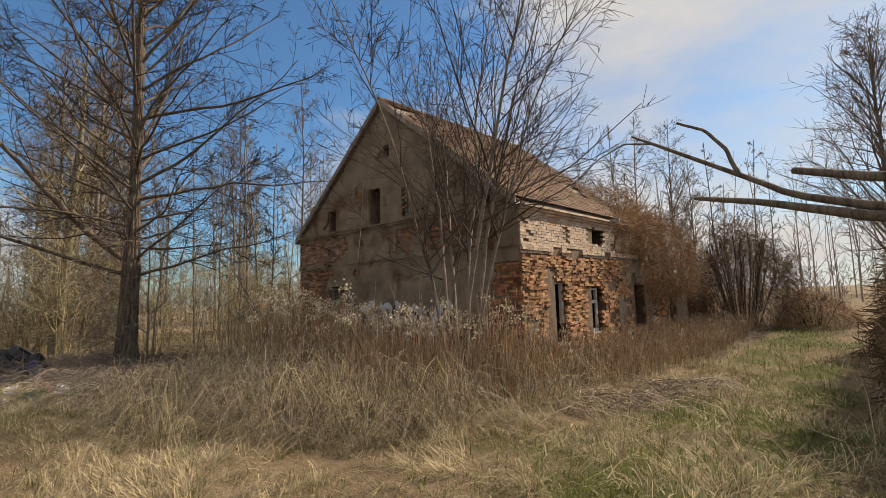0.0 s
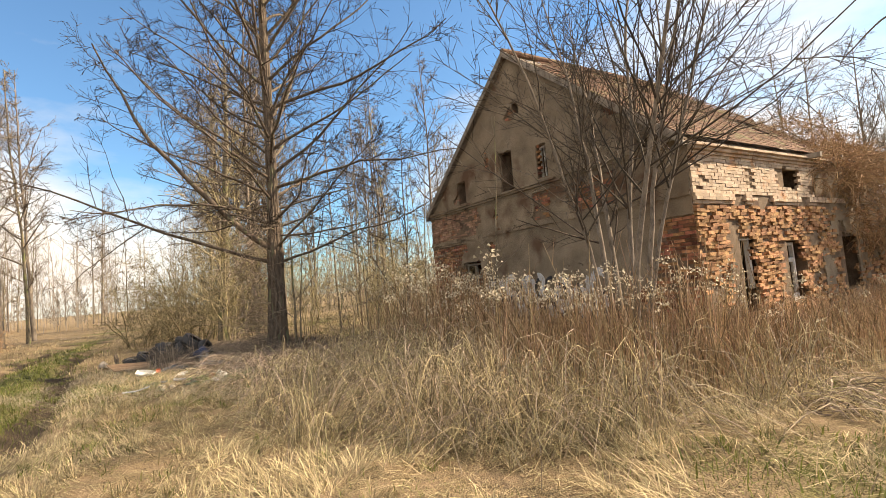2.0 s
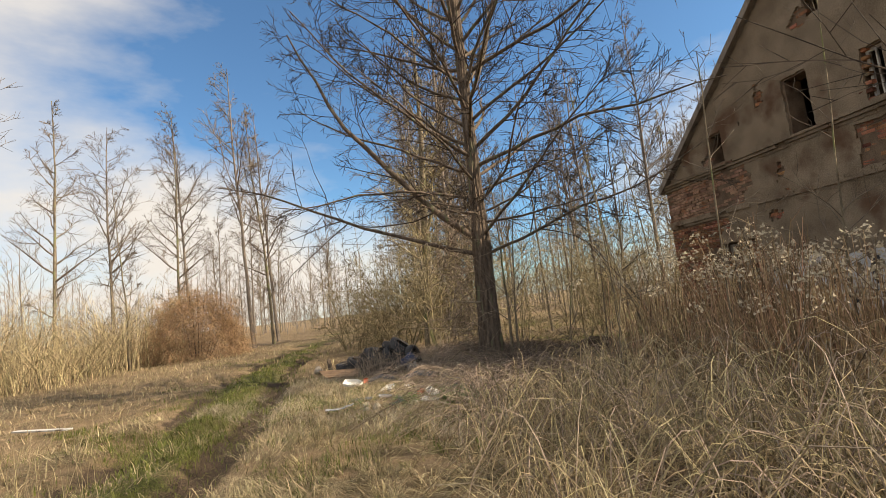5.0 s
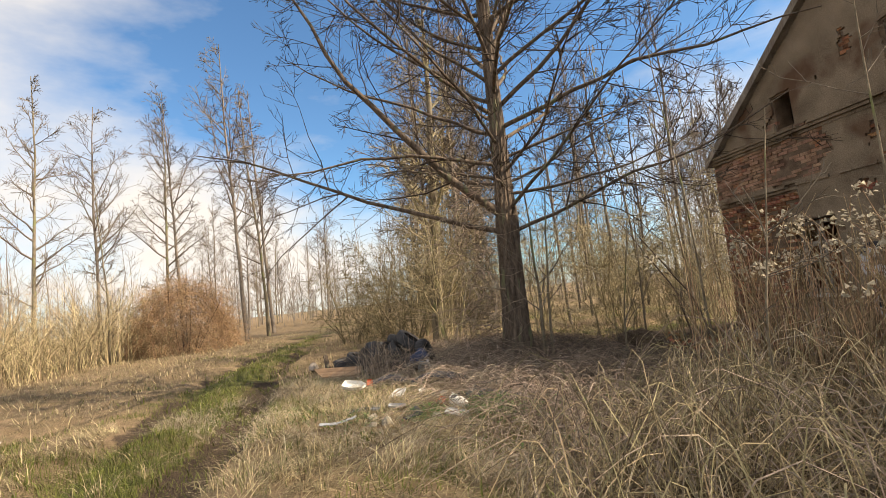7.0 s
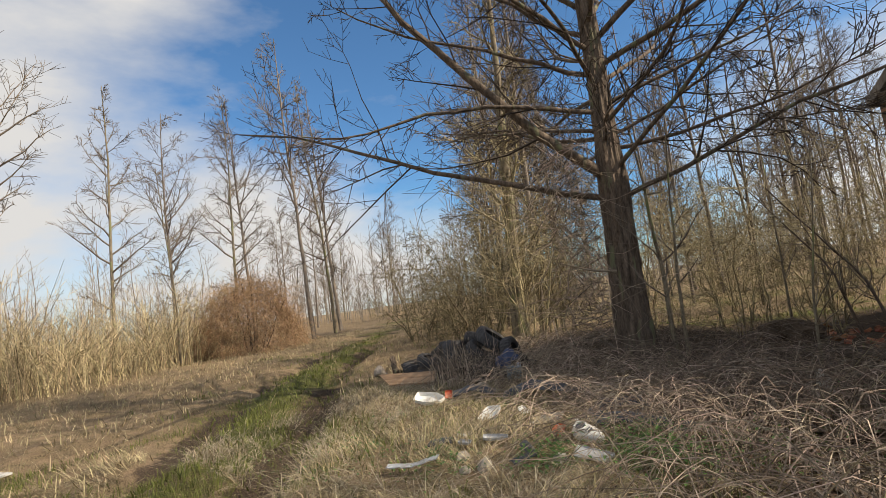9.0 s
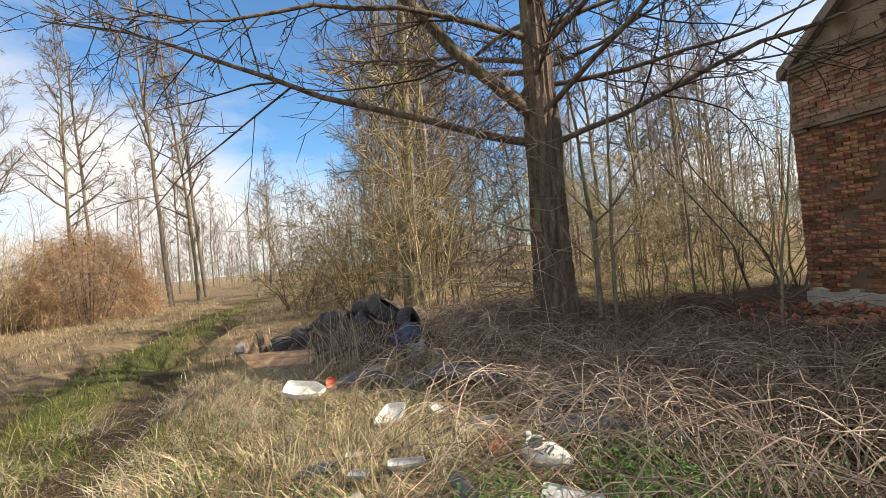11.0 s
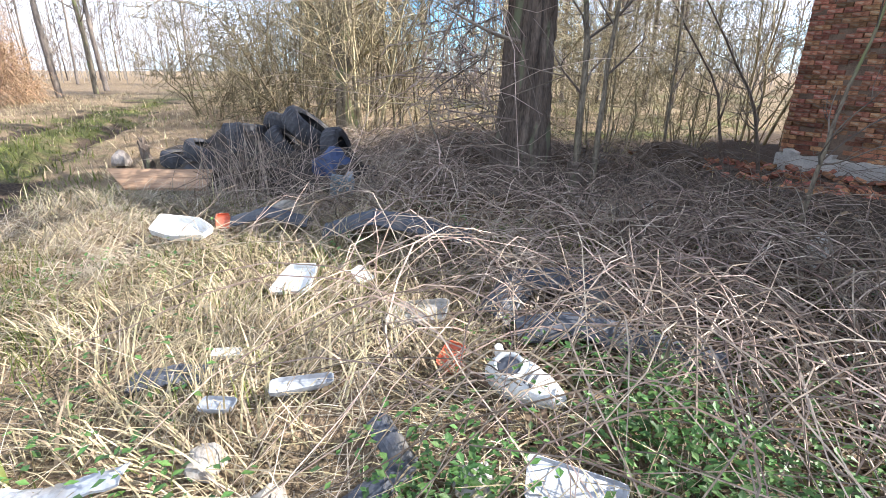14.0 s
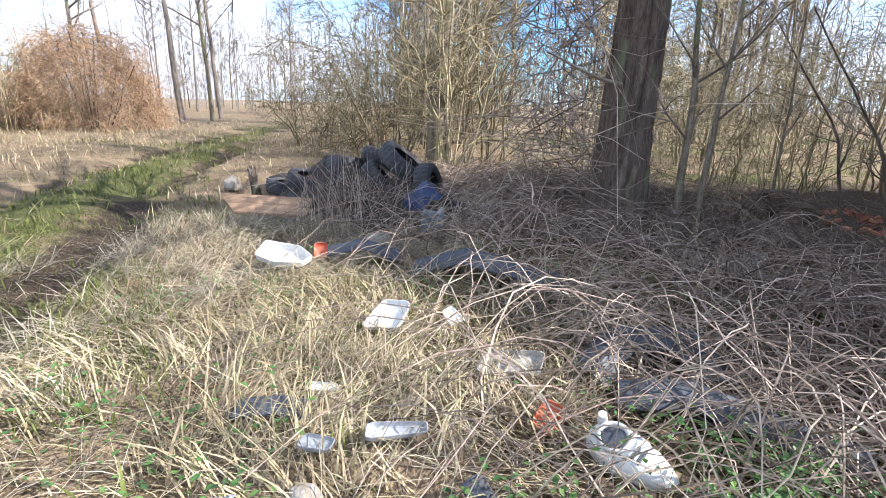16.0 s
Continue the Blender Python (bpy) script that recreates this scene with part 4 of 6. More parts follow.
def wood_tree(seed, height, name, mats, low=0.3, spread=1.0, dense=1.0, lean=0.0, r0=0.14, rise=(18, 55), thick=0.6):
    """One bare woodland tree at the origin, to be copied."""
    rng = np.random.default_rng(seed)
    t = thing(name, pose(0, 0, 0), "", "tree")
    P, R = stem([(0, 0, -0.1), (0.1 + lean * 0.3, 0, height * 0.35), (lean, 0.1, height * 0.7), (lean * 1.3, 0, height)], r0, 0.02, 14, 0.05, rng)
    v, f = tubes_mesh(P, R, 7)
    mesh_obj("trunk", v, f, mats[0], t, smooth=True)
    n = int(26 * dense)
    hs = np.linspace(height * low, height * 0.97, n)
    ln = np.interp(np.linspace(0, 1, n), [0, 0.25, 1], [0.16, 0.24, 0.07]) * height * spread * rng.uniform(0.7, 1.2, n)
    L1, R1 = limb_set(P, R, hs, rng.uniform(0, 2 * np.pi, n), np.radians(rng.uniform(*rise, n)), ln, 6, 0.05, rng, thick)
    L2, R2 = grow(L1, R1, 8, 0.2, 1.0, 42, 0.42, 3, 0.6, 0.05, 0.13, 0.015, rng)
    L3, R3 = grow(L2, R2, 4, 0.15, 1.0, 44, 0.75, 2, 0.7, 0.03, 0.2, 0.011, rng)
    v, f = join_arrays([tubes_mesh(L1, R1, 4), tubes_mesh(L2, R2, 3), tubes_mesh(L3, R3, 3)])
    tagged(mesh_obj("crown", v, f, mats[1], t), kind="stuff")
    return t


def bush(seed, height, width, stems, mats, name="hazel_bush", lift=0.0, dense=1.0, twig=0.007):
    """A thicket shrub of crooked arching stems and crossing twigs at the origin, to be copied."""
    rng = np.random.default_rng(seed)
    t = thing(name, pose(0, 0, 0), "", "bush")
    P, R = [], []
    for s in range(stems):
        a = rng.uniform(0, 2 * np.pi)
        q = rng.uniform(0.0, 0.45) * width
        reach = width * rng.uniform(0.0, 1.3)
        h = height * rng.uniform(0.45, 1.05)
        c, d = math.cos(a), math.sin(a)
        bow = rng.uniform(0.75, 1.0)
        p, r = stem([(q * c, q * d, -0.05), (q * c + reach * 0.2 * c, q * d + reach * 0.2 * d, h * 0.42), (q * c + reach * 0.55 * c, q * d + reach * 0.55 * d, h * 0.82), (q * c + reach * c, q * d + reach * d, h * bow)], rng.uniform(0.012, 0.04), 0.006, 11, 0.13, rng)
        P.append(p)
        R.append(r)
    P, R = np.concatenate(P), np.concatenate(R)
    v, f = tubes_mesh(P, R, 5)
    tagged(mesh_obj("woody_base", v, f, mats[0], t, smooth=True), kind="stuff")
    L1, R1 = grow(P, R, int(10 * dense), 0.08, 1.0, 62, 0.42, 5, 0.55, lift, 0.26, twig * 1.3, rng)
    L2, R2 = grow(L1, R1, 5, 0.12, 1.0, 58, 0.55, 3, 0.65, lift - 0.02, 0.3, twig, rng)
    L3, R3 = grow(L2, R2, 2, 0.2, 1.0, 50, 0.7, 2, 0.7, lift, 0.3, twig * 0.8, rng)
    v, f = join_arrays([tubes_mesh(L1, R1, 3), tubes_mesh(L2, R2, 3), tubes_mesh(L3, R3, 3)])
    tagged(mesh_obj("crown", v, f, mats[1], t), kind="stuff")
    return t


def put(proto, used, x, y, turn, size, label, group):
    """The first call moves the built one to its place; later calls copy it."""
    z = float(ground_z(np.array(x), np.array(y)))
    m = pose(x, y, z - 0.05, 0, 0, turn)
    if proto.name in used:
        ob = copy_thing(proto, m)
    else:
        used.add(proto.name)
        proto.matrix_basis = m
        ob = proto
    ob.scale = (size, size, size)
    return tagged(ob, label, "", group)


used = set()
TALL = [wood_tree(31, 17, "alder", (M_BARK_FAR, M_TWIG_GREY), 0.3, 1.05, 1.15), wood_tree(32, 18, "alder", (M_BARK_FAR, M_TWIG_GREY), 0.35, 0.85, 1.0, 0.5), wood_tree(33, 15, "birch", (M_BARK_PALE, M_TWIG_GREY), 0.2, 0.8, 1.0, -0.6, 0.11)]
THIN = [wood_tree(34, 13, "young_alder", (M_BARK, M_TWIG), 0.2, 0.6, 0.8, 0.3, 0.08), wood_tree(35, 12, "young_alder", (M_BARK_PALE, M_TWIG_GREY), 0.15, 0.6, 0.8, -0.4, 0.07)]
SHRUB = [bush(41, 4.4, 2.3, 12, (M_TWIG_MOSS, M_TWIG_MOSS)), bush(42, 5.6, 2.4, 11, (M_TWIG_MOSS, M_TWIG_MOSS)), bush(43, 3.2, 2.0, 12, (M_TWIG_MOSS, M_TWIG_MOSS), lift=-0.02)]
OLIVE = [bush(44, 5.0, 2.5, 12, (M_TWIG_OLIVE, M_TWIG_OLIVE)), bush(45, 3.6, 2.3, 12, (M_TWIG_OLIVE, M_TWIG_OLIVE), lift=-0.02)]
POLE = [wood_tree(37, 14, "young_alder", (M_BARK_FAR, M_TWIG_GREY), 0.3, 0.5, 0.4, 0.3, 0.075), wood_tree(38, 12, "young_alder", (M_BARK_PALE, M_TWIG_MOSS), 0.2, 0.5, 0.45, -0.5, 0.06)]
ROUND = wood_tree(39, 15, "spreading_tree", (M_BARK_FAR, M_TWIG_GREY), 0.14, 1.7, 2.8, 0.0, 0.2, (30, 78), 0.28)
pr = np.random.default_rng(77)


def ring_put(protos, items, label, group, smin=0.8, smax=1.2):
    for x, y in items:
        put(protos[int(pr.integers(len(protos)))], used, x, y, pr.uniform(0, 360), pr.uniform(smin, smax), label, group)


def polar(a0, a1, d0, d1, n, cx=-4.0, cy=6.0, avoid=True):
    """n places spread over a sector, by bearing left of +y in degrees."""
    out = []
    while len(out) < n:
        a, d = radians(pr.uniform(a0, a1)), math.sqrt(pr.uniform(d0 * d0, d1 * d1))
        x, y = cx - d * math.sin(a), cy + d * math.cos(a)
        lx, ly = house_xy(x, y)
        if -4 < lx < HOUSE_W + 1.5 and -1.5 < ly < HOUSE_L + 3:
            continue
        if to_line(np.array(x), np.array(y), LEFT_TRACK) < 2.2 or to_line(np.array(x), np.array(y), RIGHT_TRACK) < 2.2:
            continue
        out.append((x, y))
    return out


ring_put(TALL + THIN, polar(6, 44, 20, 32, 8), "tall bare woodland tree with grey twigs", "wood behind the house", 0.8, 1.1)
ring_put(TALL, polar(2, 42, 32, 58, 28), "tall bare tree in the far wood", "wood behind the house", 0.9, 1.25)
ring_put(TALL, [(-41.0, 14.0), (-38.5, 20.5), (-33.5, 23.0), (-36.5, 26.5), (-40.0, 8.5), (-46.0, 19.0), (-39.5, 29.0), (-48.0, 26.0)], "tall bare alder beside the meadow", "trees by the meadow", 1.05, 1.28)
ring_put(TALL + THIN, polar(45, 64, 60, 95, 12), "distant bare tree across the meadow", "trees by the meadow", 0.8, 1.1)
ring_put(THIN + TALL, polar(-44, -14, 40, 66, 18), "thin bare tree behind the ridge", "wood behind the house", 0.9, 1.2)
ring_put(SHRUB, polar(6, 40, 17, 30, 9), "mossy bare hazel thicket with many stems", "thicket", 0.8, 1.1)
ring_put(SHRUB, [(-13.4, 17.6), (-7.3, 20.6), (-8.8, 19.4), (-10.8, 18.6)], "mossy bare shrub with tangled pale stems", "thicket", 0.7, 0.95)
ring_put(POLE, polar(4, 42, 17, 36, 20), "slender bare pole of a young alder", "wood behind the house", 0.65, 1.0)
ring_put(TALL + THIN, [(-17.0, 21.5), (-19.5, 24.0), (-22.0, 27.5), (-18.0, 27.0), (-24.5, 31.0)], "bare tree at the wood's edge", "wood behind the house", 0.7, 1.0)
ring_put(OLIVE, [(-15.2, 17.5), (-16.8, 19.6), (-13.2, 18.9)], "dark olive tangled shrub beside the willow", "thicket", 0.8, 1.0)
ring_put(OLIVE, [(-19.5, 19.4), (-20.8, 22.0), (-16.2, 20.4), (-18.2, 22.6), (-20.5, 25.5), (-16.5, 23.5)], "bare shrub at the wood's edge", "thicket", 0.8, 1.0)
put(wood_tree(36, 12.5, "willow", (M_BARK_PALE, M_TWIG_MOSS), 0.1, 0.8, 1.5, 0.5, 0.26), used, -14.2, 18.2, 30, 1.0, "leaning willow with thick pale trunk and dry vines", "trees by the meadow")
put(ROUND, used, 22.5, 24.5, 40, 1.0, "broad bare tree with a rounded pale crown beyond the track", "trees by the track")
# Mostly out of view on the right, added to throw shade on the track.
ring_put(TALL, [(13.0, 5.0), (17.0, 9.5)], "spreading bare tree out of view, added to shade the grass track", "trees by the track", 0.55, 0.7)
ring_put(SHRUB, [(11.2, 10.4), (13.6, 13.4), (8.6, 5.0), (7.2, 3.4)], "bare shrub with fluffy seed heads by the track, mostly unseen, added for shade", "trees by the track", 0.5, 0.62)


def fuzz(centre, radii, n, ln, rng, whole=False, thick=0.009):
    """Twigs matted into a rounded shell, as dry creeper and brambles grow."""
    d = rng.normal(size=(n, 3))
    d /= np.linalg.norm(d, axis=1, keepdims=True)
    if not whole:
        d[:, 2] = np.abs(d[:, 2])
    lump = 0.72 + 0.5 * vnoise(d[:, 0] * 2 + d[:, 2] * 1.3 + 5, d[:, 1] * 2 - d[:, 2] + 5, 1.2, 4, 3)
    p = np.array(centre) + d * np.array(radii) * (lump * rng.uniform(0.55, 1.0, n) ** 0.5)[:, None]
    t = np.cross(d, rng.normal(size=(n, 3))) + d * 0.25
    t /= np.linalg.norm(t, axis=1, keepdims=True)
    k = 5
    path = np.zeros((n, k, 3))
    path[:, 0] = p
    step = ln * rng.uniform(0.5, 1.3, n) / (k - 1)
    for q in range(1, k):
        t = t + rng.normal(0, 0.28, (n, 3)) + np.array([0, 0, -0.10])
        t /= np.linalg.norm(t, axis=1, keepdims=True)
        path[:, q] = path[:, q - 1] + t * step[:, None]
    R0 = np.full((n, k), thick) * np.linspace(1, 0.6, k)
    L2, R2 = grow(path, R0, 2, 0.1, 1.0, 50, 0.55, 3, 0.8, -0.02, 0.25, thick * 0.6, rng)
    return join_arrays([tubes_mesh(path, R0, 3), tubes_mesh(L2, R2, 3)])


def dome(name, x, y, radii, n, ln, seed, mat, label, category, core, thick=0.009):
    rng = np.random.default_rng(seed)
    t = thing(name, pose(x, y, float(ground_z(np.array(x), np.array(y))) - 0.05), label, category)
    v, f = fuzz((0, 0, 0), radii, n, ln, rng, False, thick)
    tagged(mesh_obj("twig_mass", v, f, mat, t), kind="stuff")
    k = core
    a = rng.uniform(0, 2 * np.pi, k)
    reach = rng.uniform(0.2, 0.75, k)
    tip = np.stack([np.cos(a) * reach * radii[0], np.sin(a) * reach * radii[1], radii[2] * np.sqrt(1 - reach ** 2) * 0.95], axis=1)
    foot = tip * np.array([0.35, 0.35, 0.0])
    u = np.linspace(0, 1, 6)[None, :, None]
    P = foot[:, None, :] * (1 - u) + tip[:, None, :] * u + rng.normal(0, 0.05, (k, 6, 3)) * u
    v, f = tubes_mesh(P, np.full((k, 6), 0.022), 4)
    tagged(mesh_obj("inner_growth", v, f, M_TWIG, t), kind="stuff")
    return t


dome("bramble_mound", -31.5, 18.1, (3.0, 2.8, 4.0), 3400, 1.0, 44, M_CREEPER, "rounded reddish mound of dry brambles by the meadow", "bush", 10)
dome("overgrown_bush", 13.3, 22.3, (2.5, 2.3, 4.5), 2300, 0.9, 45, M_CREEPER_DARK, "dark rounded bush smothered in dry creeper by the wall", "bush", 45)
dome("bramble_mound", 15.2, 20.6, (1.6, 1.3, 1.5), 800, 0.7, 46, M_CREEPER, "low brown brambles at the end of the house", "bush", 16)
# Nearest clump is the bush at right; the rest, unseen, are added for shade.
for hx, hy, hr, hh in ((6.1, 4.5, 1.25, 1.9), (7.6, 6.4, 1.5, 2.9), (9.8, 8.8, 1.6, 2.8), (12.2, 11.8, 1.5, 2.6)):
    tagged(dome("bramble_hedge", hx, hy, (hr, hr, hh), 1700, 0.8, int(hx * 10), M_CREEPER_DARK, "dense dark bramble hedge beside the grass track, mostly unseen, added to shade it", "hedge", 16, 0.017), group="hedge by the track")
put(THIN[1], used, -31.0, 14.4, 60, 0.8, "slender crooked pale tree before the scrub", "trees by the meadow")


def far_wood(name, a0, a1, d0, d1, n, h0, h1, label):
    """A distant belt of bare trees, too many to count."""
    rng = np.random.default_rng(int(a0 + 500))
    a, d = np.radians(rng.uniform(a0, a1, n)), rng.uniform(d0, d1, n)
    base = np.stack([-4 - d * np.sin(a), 6 + d * np.cos(a), np.zeros(n)], axis=1)
    h = rng.uniform(h0, h1, n)
    u = np.linspace(0, 1, 4)
    P = base[:, None, :] + np.stack([rng.normal(0, 0.3, (n, 4)) * u, rng.normal(0, 0.3, (n, 4)) * u, h[:, None] * u[None]], axis=2)
    R = (0.0065 * h)[:, None] * np.linspace(1, 0.3, 4)[None]
    L1, R1 = grow(P, R, 11, 0.15, 1.0, 45, 0.28, 3, 0.5, 0.1, 0.1, 0.03, rng)
    L2, R2 = grow(L1, R1, 2, 0.1, 1.0, 42, 0.6, 2, 0.6, 0.1, 0.1, 0.024, rng)
    v, f = join_arrays([tubes_mesh(P, R, 4), tubes_mesh(L1, R1, 3), tubes_mesh(L2, R2, 3)])
    # The pale twig colour imitates haze over the distance.
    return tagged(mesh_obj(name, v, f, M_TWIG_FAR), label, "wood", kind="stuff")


far_wood("far_wood", 44, 100, 75, 150, 210, 8, 17, "bare trees along the meadow's far edge, coloured pale for haze")
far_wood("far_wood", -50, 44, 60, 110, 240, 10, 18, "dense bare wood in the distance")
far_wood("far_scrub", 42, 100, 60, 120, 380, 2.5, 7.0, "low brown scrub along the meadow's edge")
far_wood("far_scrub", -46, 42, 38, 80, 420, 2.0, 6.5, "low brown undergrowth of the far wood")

# ---------------------------------------------------------------- grasses and weeds
cr_rng = np.random.default_rng(99)


def blades(name, pos, length, width, lean, mat, label, category="grass", bend=0.6, az=None):
    """Tapered bent blades, two segments each."""
    n = len(pos)
    a = cr_rng.uniform(0, 2 * np.pi, n) if az is None else az
    d = np.stack([np.cos(a), np.sin(a), np.zeros(n)], axis=1)
    w = np.stack([-np.sin(a), np.cos(a), np.zeros(n)], axis=1) * (width / 2)[:, None]
    up = np.array([0, 0, 1.0])
    p0 = pos
    e1 = lean[:, None]
    p1 = p0 + (d * np.sin(e1) + up * np.cos(e1)) * (length * 0.5)[:, None]
    e2 = np.minimum(e1 + bend * cr_rng.uniform(0.3, 1.4, n)[:, None], 1.75)
    p2 = p1 + (d * np.sin(e2) + up * np.cos(e2)) * (length * 0.5)[:, None]
    floor = ground_z(p2[:, 0], p2[:, 1]) + 0.012
    p2[:, 2] = np.maximum(p2[:, 2], floor)
    p1[:, 2] = np.maximum(p1[:, 2], ground_z(p1[:, 0], p1[:, 1]) + 0.015)
    v = np.stack([p0 - w, p0 + w, p1 - w * 0.8, p1 + w * 0.8, p2], axis=1).reshape(-1, 3)
    b = 5 * np.arange(n)[:, None]
    quads = b + np.array([[0, 1, 3, 2]])
    tris = b + np.array([[2, 3, 4]])
    ob = mesh_obj(name, v, [quads, tris], mat)
    return tagged(ob, label, category, kind="stuff")


def scatter(n, x0, x1, y0, y1, accept):
    out = []
    have = 0
    while have < n:
        x, y = cr_rng.uniform(x0, x1, n), cr_rng.uniform(y0, y1, n)
        ok = cr_rng.random(n) < accept(x, y)
        lx, ly = house_xy(x, y)
        ok &= ~((lx > -0.1) & (lx < HOUSE_W + 0.1) & (ly > -0.12) & (ly < HOUSE_L))
        out.append(np.stack([x[ok], y[ok]], axis=1))
        have += int(ok.sum())
    p = np.concatenate(out)[:n]
    return np.column_stack([p, ground_z(p[:, 0], p[:, 1]) - 0.01])


def straw_density(x, y):
    t, s = turf_map(x, y), soil_map(x, y)
    return np.clip(1.05 - 1.1 * t - 1.9 * s, 0.02, 1) * (0.08 + 1.25 * smooth01(vnoise(x, y, 2.2, 15, 3), 0.3, 0.68))


def laid(P, loose):
    """The lie of lodged grass: it swirls from place to place."""
    return 4 * np.pi * vnoise(P[:, 0], P[:, 1], 0.55, 81, 2) + cr_rng.normal(0, loose, len(P))


def tussocks(count, per, x0, x1, y0, y1, accept, l0, l1, w0, w1, mat, label):
    """Grass in clumps: the blades of each spring from one crown and bow outward."""
    C = scatter(count, x0, x1, y0, y1, accept)
    size = np.repeat(cr_rng.uniform(0.6, 1.25, count), per)
    a = cr_rng.uniform(0, 2 * np.pi, count * per)
    off = np.abs(cr_rng.normal(0, 0.07, count * per)) * size
    Q = np.repeat(C, per, axis=0)
    Q[:, 0] += np.cos(a) * off
    Q[:, 1] += np.sin(a) * off
    m = len(Q)
    return blades("tussock_grass", Q, cr_rng.uniform(l0, l1, m) * size, cr_rng.uniform(w0, w1, m), cr_rng.uniform(0.15, 1.2, m), mat, label, bend=0.95, az=a + cr_rng.normal(0, 0.5, m))


P = scatter(46000, -13, 6, 1.5, 13.5, straw_density)
n = len(P)
blades("dry_grass", P, cr_rng.uniform(0.14, 0.48, n), cr_rng.uniform(0.004, 0.0095, n), cr_rng.uniform(0.8, 1.55, n), M_STRAW_WARM, "matted pale dry grass lying on the ground", az=laid(P, 0.55))
tussocks(420, 42, -10, 6, 2.2, 12.5, lambda x, y: straw_density(x, y), 0.16, 0.42, 0.003, 0.0065, M_STRAW_WARM, "pale dry grass tussocks bowed outward")
tussocks(110, 34, -9, 5, 2.0, 9.5, lambda x, y: straw_density(x, y), 0.08, 0.24, 0.003, 0.007, M_GRASS, "dark green grass tufts among the straw")
P = scatter(30000, -34, 14, 1.5, 34, lambda x, y: straw_density(x, y) * (np.hypot(x + 3, y - 7) > 6))
n = len(P)
blades("dry_grass", P, cr_rng.uniform(0.12, 0.36, n), cr_rng.uniform(0.007, 0.016, n), cr_rng.uniform(0.3, 1.2, n), M_STRAW_WARM, "rough pale dry meadow grass")
P = scatter(30000, -14, 6, 1.2, 13, lambda x, y: np.clip(turf_map(x, y) * 1.5 - 0.18, 0, 1))
n = len(P)
blades("green_grass", P, cr_rng.uniform(0.05, 0.15, n), cr_rng.uniform(0.004, 0.008, n), cr_rng.uniform(0.1, 0.9, n), M_GRASS, "short fresh green grass on the old track")
P = scatter(9000, -26, 20, 3, 28, lambda x, y: np.clip(turf_map(x, y) * 1.4 - 0.3, 0, 1))
n = len(P)
blades("green_grass", P, cr_rng.uniform(0.08, 0.2, n), cr_rng.uniform(0.012, 0.022, n), cr_rng.uniform(0.1, 0.9, n), M_GRASS, "short green grass along the tracks")


def canes(name, pos, length, height, radius, mat, label, category, k=7, az=None, sides=3, droop=1.0):
    """Arching canes: they rise from the root, bow over and come down."""
    n = len(pos)
    a = cr_rng.uniform(0, 2 * np.pi, n) if az is None else az
    u = np.linspace(0, 1, k)
    d = np.stack([np.cos(a), np.sin(a)], axis=1)
    turn = cr_rng.normal(0, 0.35, n)
    path = np.zeros((n, k, 3))
    for j in range(k):
        aa = a + turn * u[j]
        r = length * u[j] * (0.55 + 0.45 * u[j])
        path[:, j, 0] = pos[:, 0] + np.cos(aa) * r
        path[:, j, 1] = pos[:, 1] + np.sin(aa) * r
        rise = np.sin(np.minimum(u[j] * 0.5 * np.pi * (1 + droop * 0.85), np.pi))
        path[:, j, 2] = pos[:, 2] + height * rise
    path[:, 1:, :] += cr_rng.normal(0, 0.010, (n, k - 1, 3)) * (length[:, None, None] + 0.3)
    path[:, :, 2] = np.maximum(path[:, :, 2], ground_z(path[:, :, 0], path[:, :, 1]) + 0.006)
    rad = radius[:, None] * np.linspace(1, 0.45, k)[None]
    v, f = tubes_mesh(path, rad, sides)
    return tagged(mesh_obj(name, v, f, mat), label, category, kind="stuff"), path


def upright(name, pos, height, lean, radius, mat, label, category="weed", k=5):
    """Nearly upright dead stalks."""
    n = len(pos)
    a = cr_rng.uniform(0, 2 * np.pi, n)
    u = np.linspace(0, 1, k)
    path = np.zeros((n, k, 3))
    for j in range(k):
        off = lean * height * (u[j] ** 1.6)
        path[:, j, 0] = pos[:, 0] + np.cos(a) * off
        path[:, j, 1] = pos[:, 1] + np.sin(a) * off
        path[:, j, 2] = pos[:, 2] + height * u[j] * np.cos(lean * u[j])
    path[:, 1:, :2] += cr_rng.normal(0, 0.012, (n, k - 1, 2)) * height[:, None, None]
    rad = radius[:, None] * np.linspace(1, 0.5, k)[None]
    v, f = tubes_mesh(path, rad, 3)
    return tagged(mesh_obj(name, v, f, mat), label, category, kind="stuff"), path


def seed_heads(name, tips, mat, label, per=16, size=0.05, spread=0.09):
    """Fluffy heads: many small crumpled tufts about each tip."""
    n = len(tips)
    c = np.repeat(tips, per, axis=0) + cr_rng.normal(0, 1, (n * per, 3)) * np.array([spread, spread, spread * 0.55]) * 0.5
    v, f = [], []
    s = size * cr_rng.uniform(0.4, 1.0, n * per)
    tet = np.array([[1, 0, -0.5], [-0.6, 0.8, -0.5], [-0.6, -0.8, -0.5], [0, 0, 0.9]])
    q = cr_rng.normal(0, 0.35, (n * per, 4, 3)) + tet[None]
    v = (c[:, None, :] + q * s[:, None, None] * 0.5).reshape(-1, 3)
    f = (4 * np.arange(n * per)[:, None, None] + np.array([[0, 1, 3], [1, 2, 3], [2, 0, 3], [0, 2, 1]])[None]).reshape(-1, 3)
    return tagged(mesh_obj(name, v, f, mat), label, "seed head", kind="stuff")


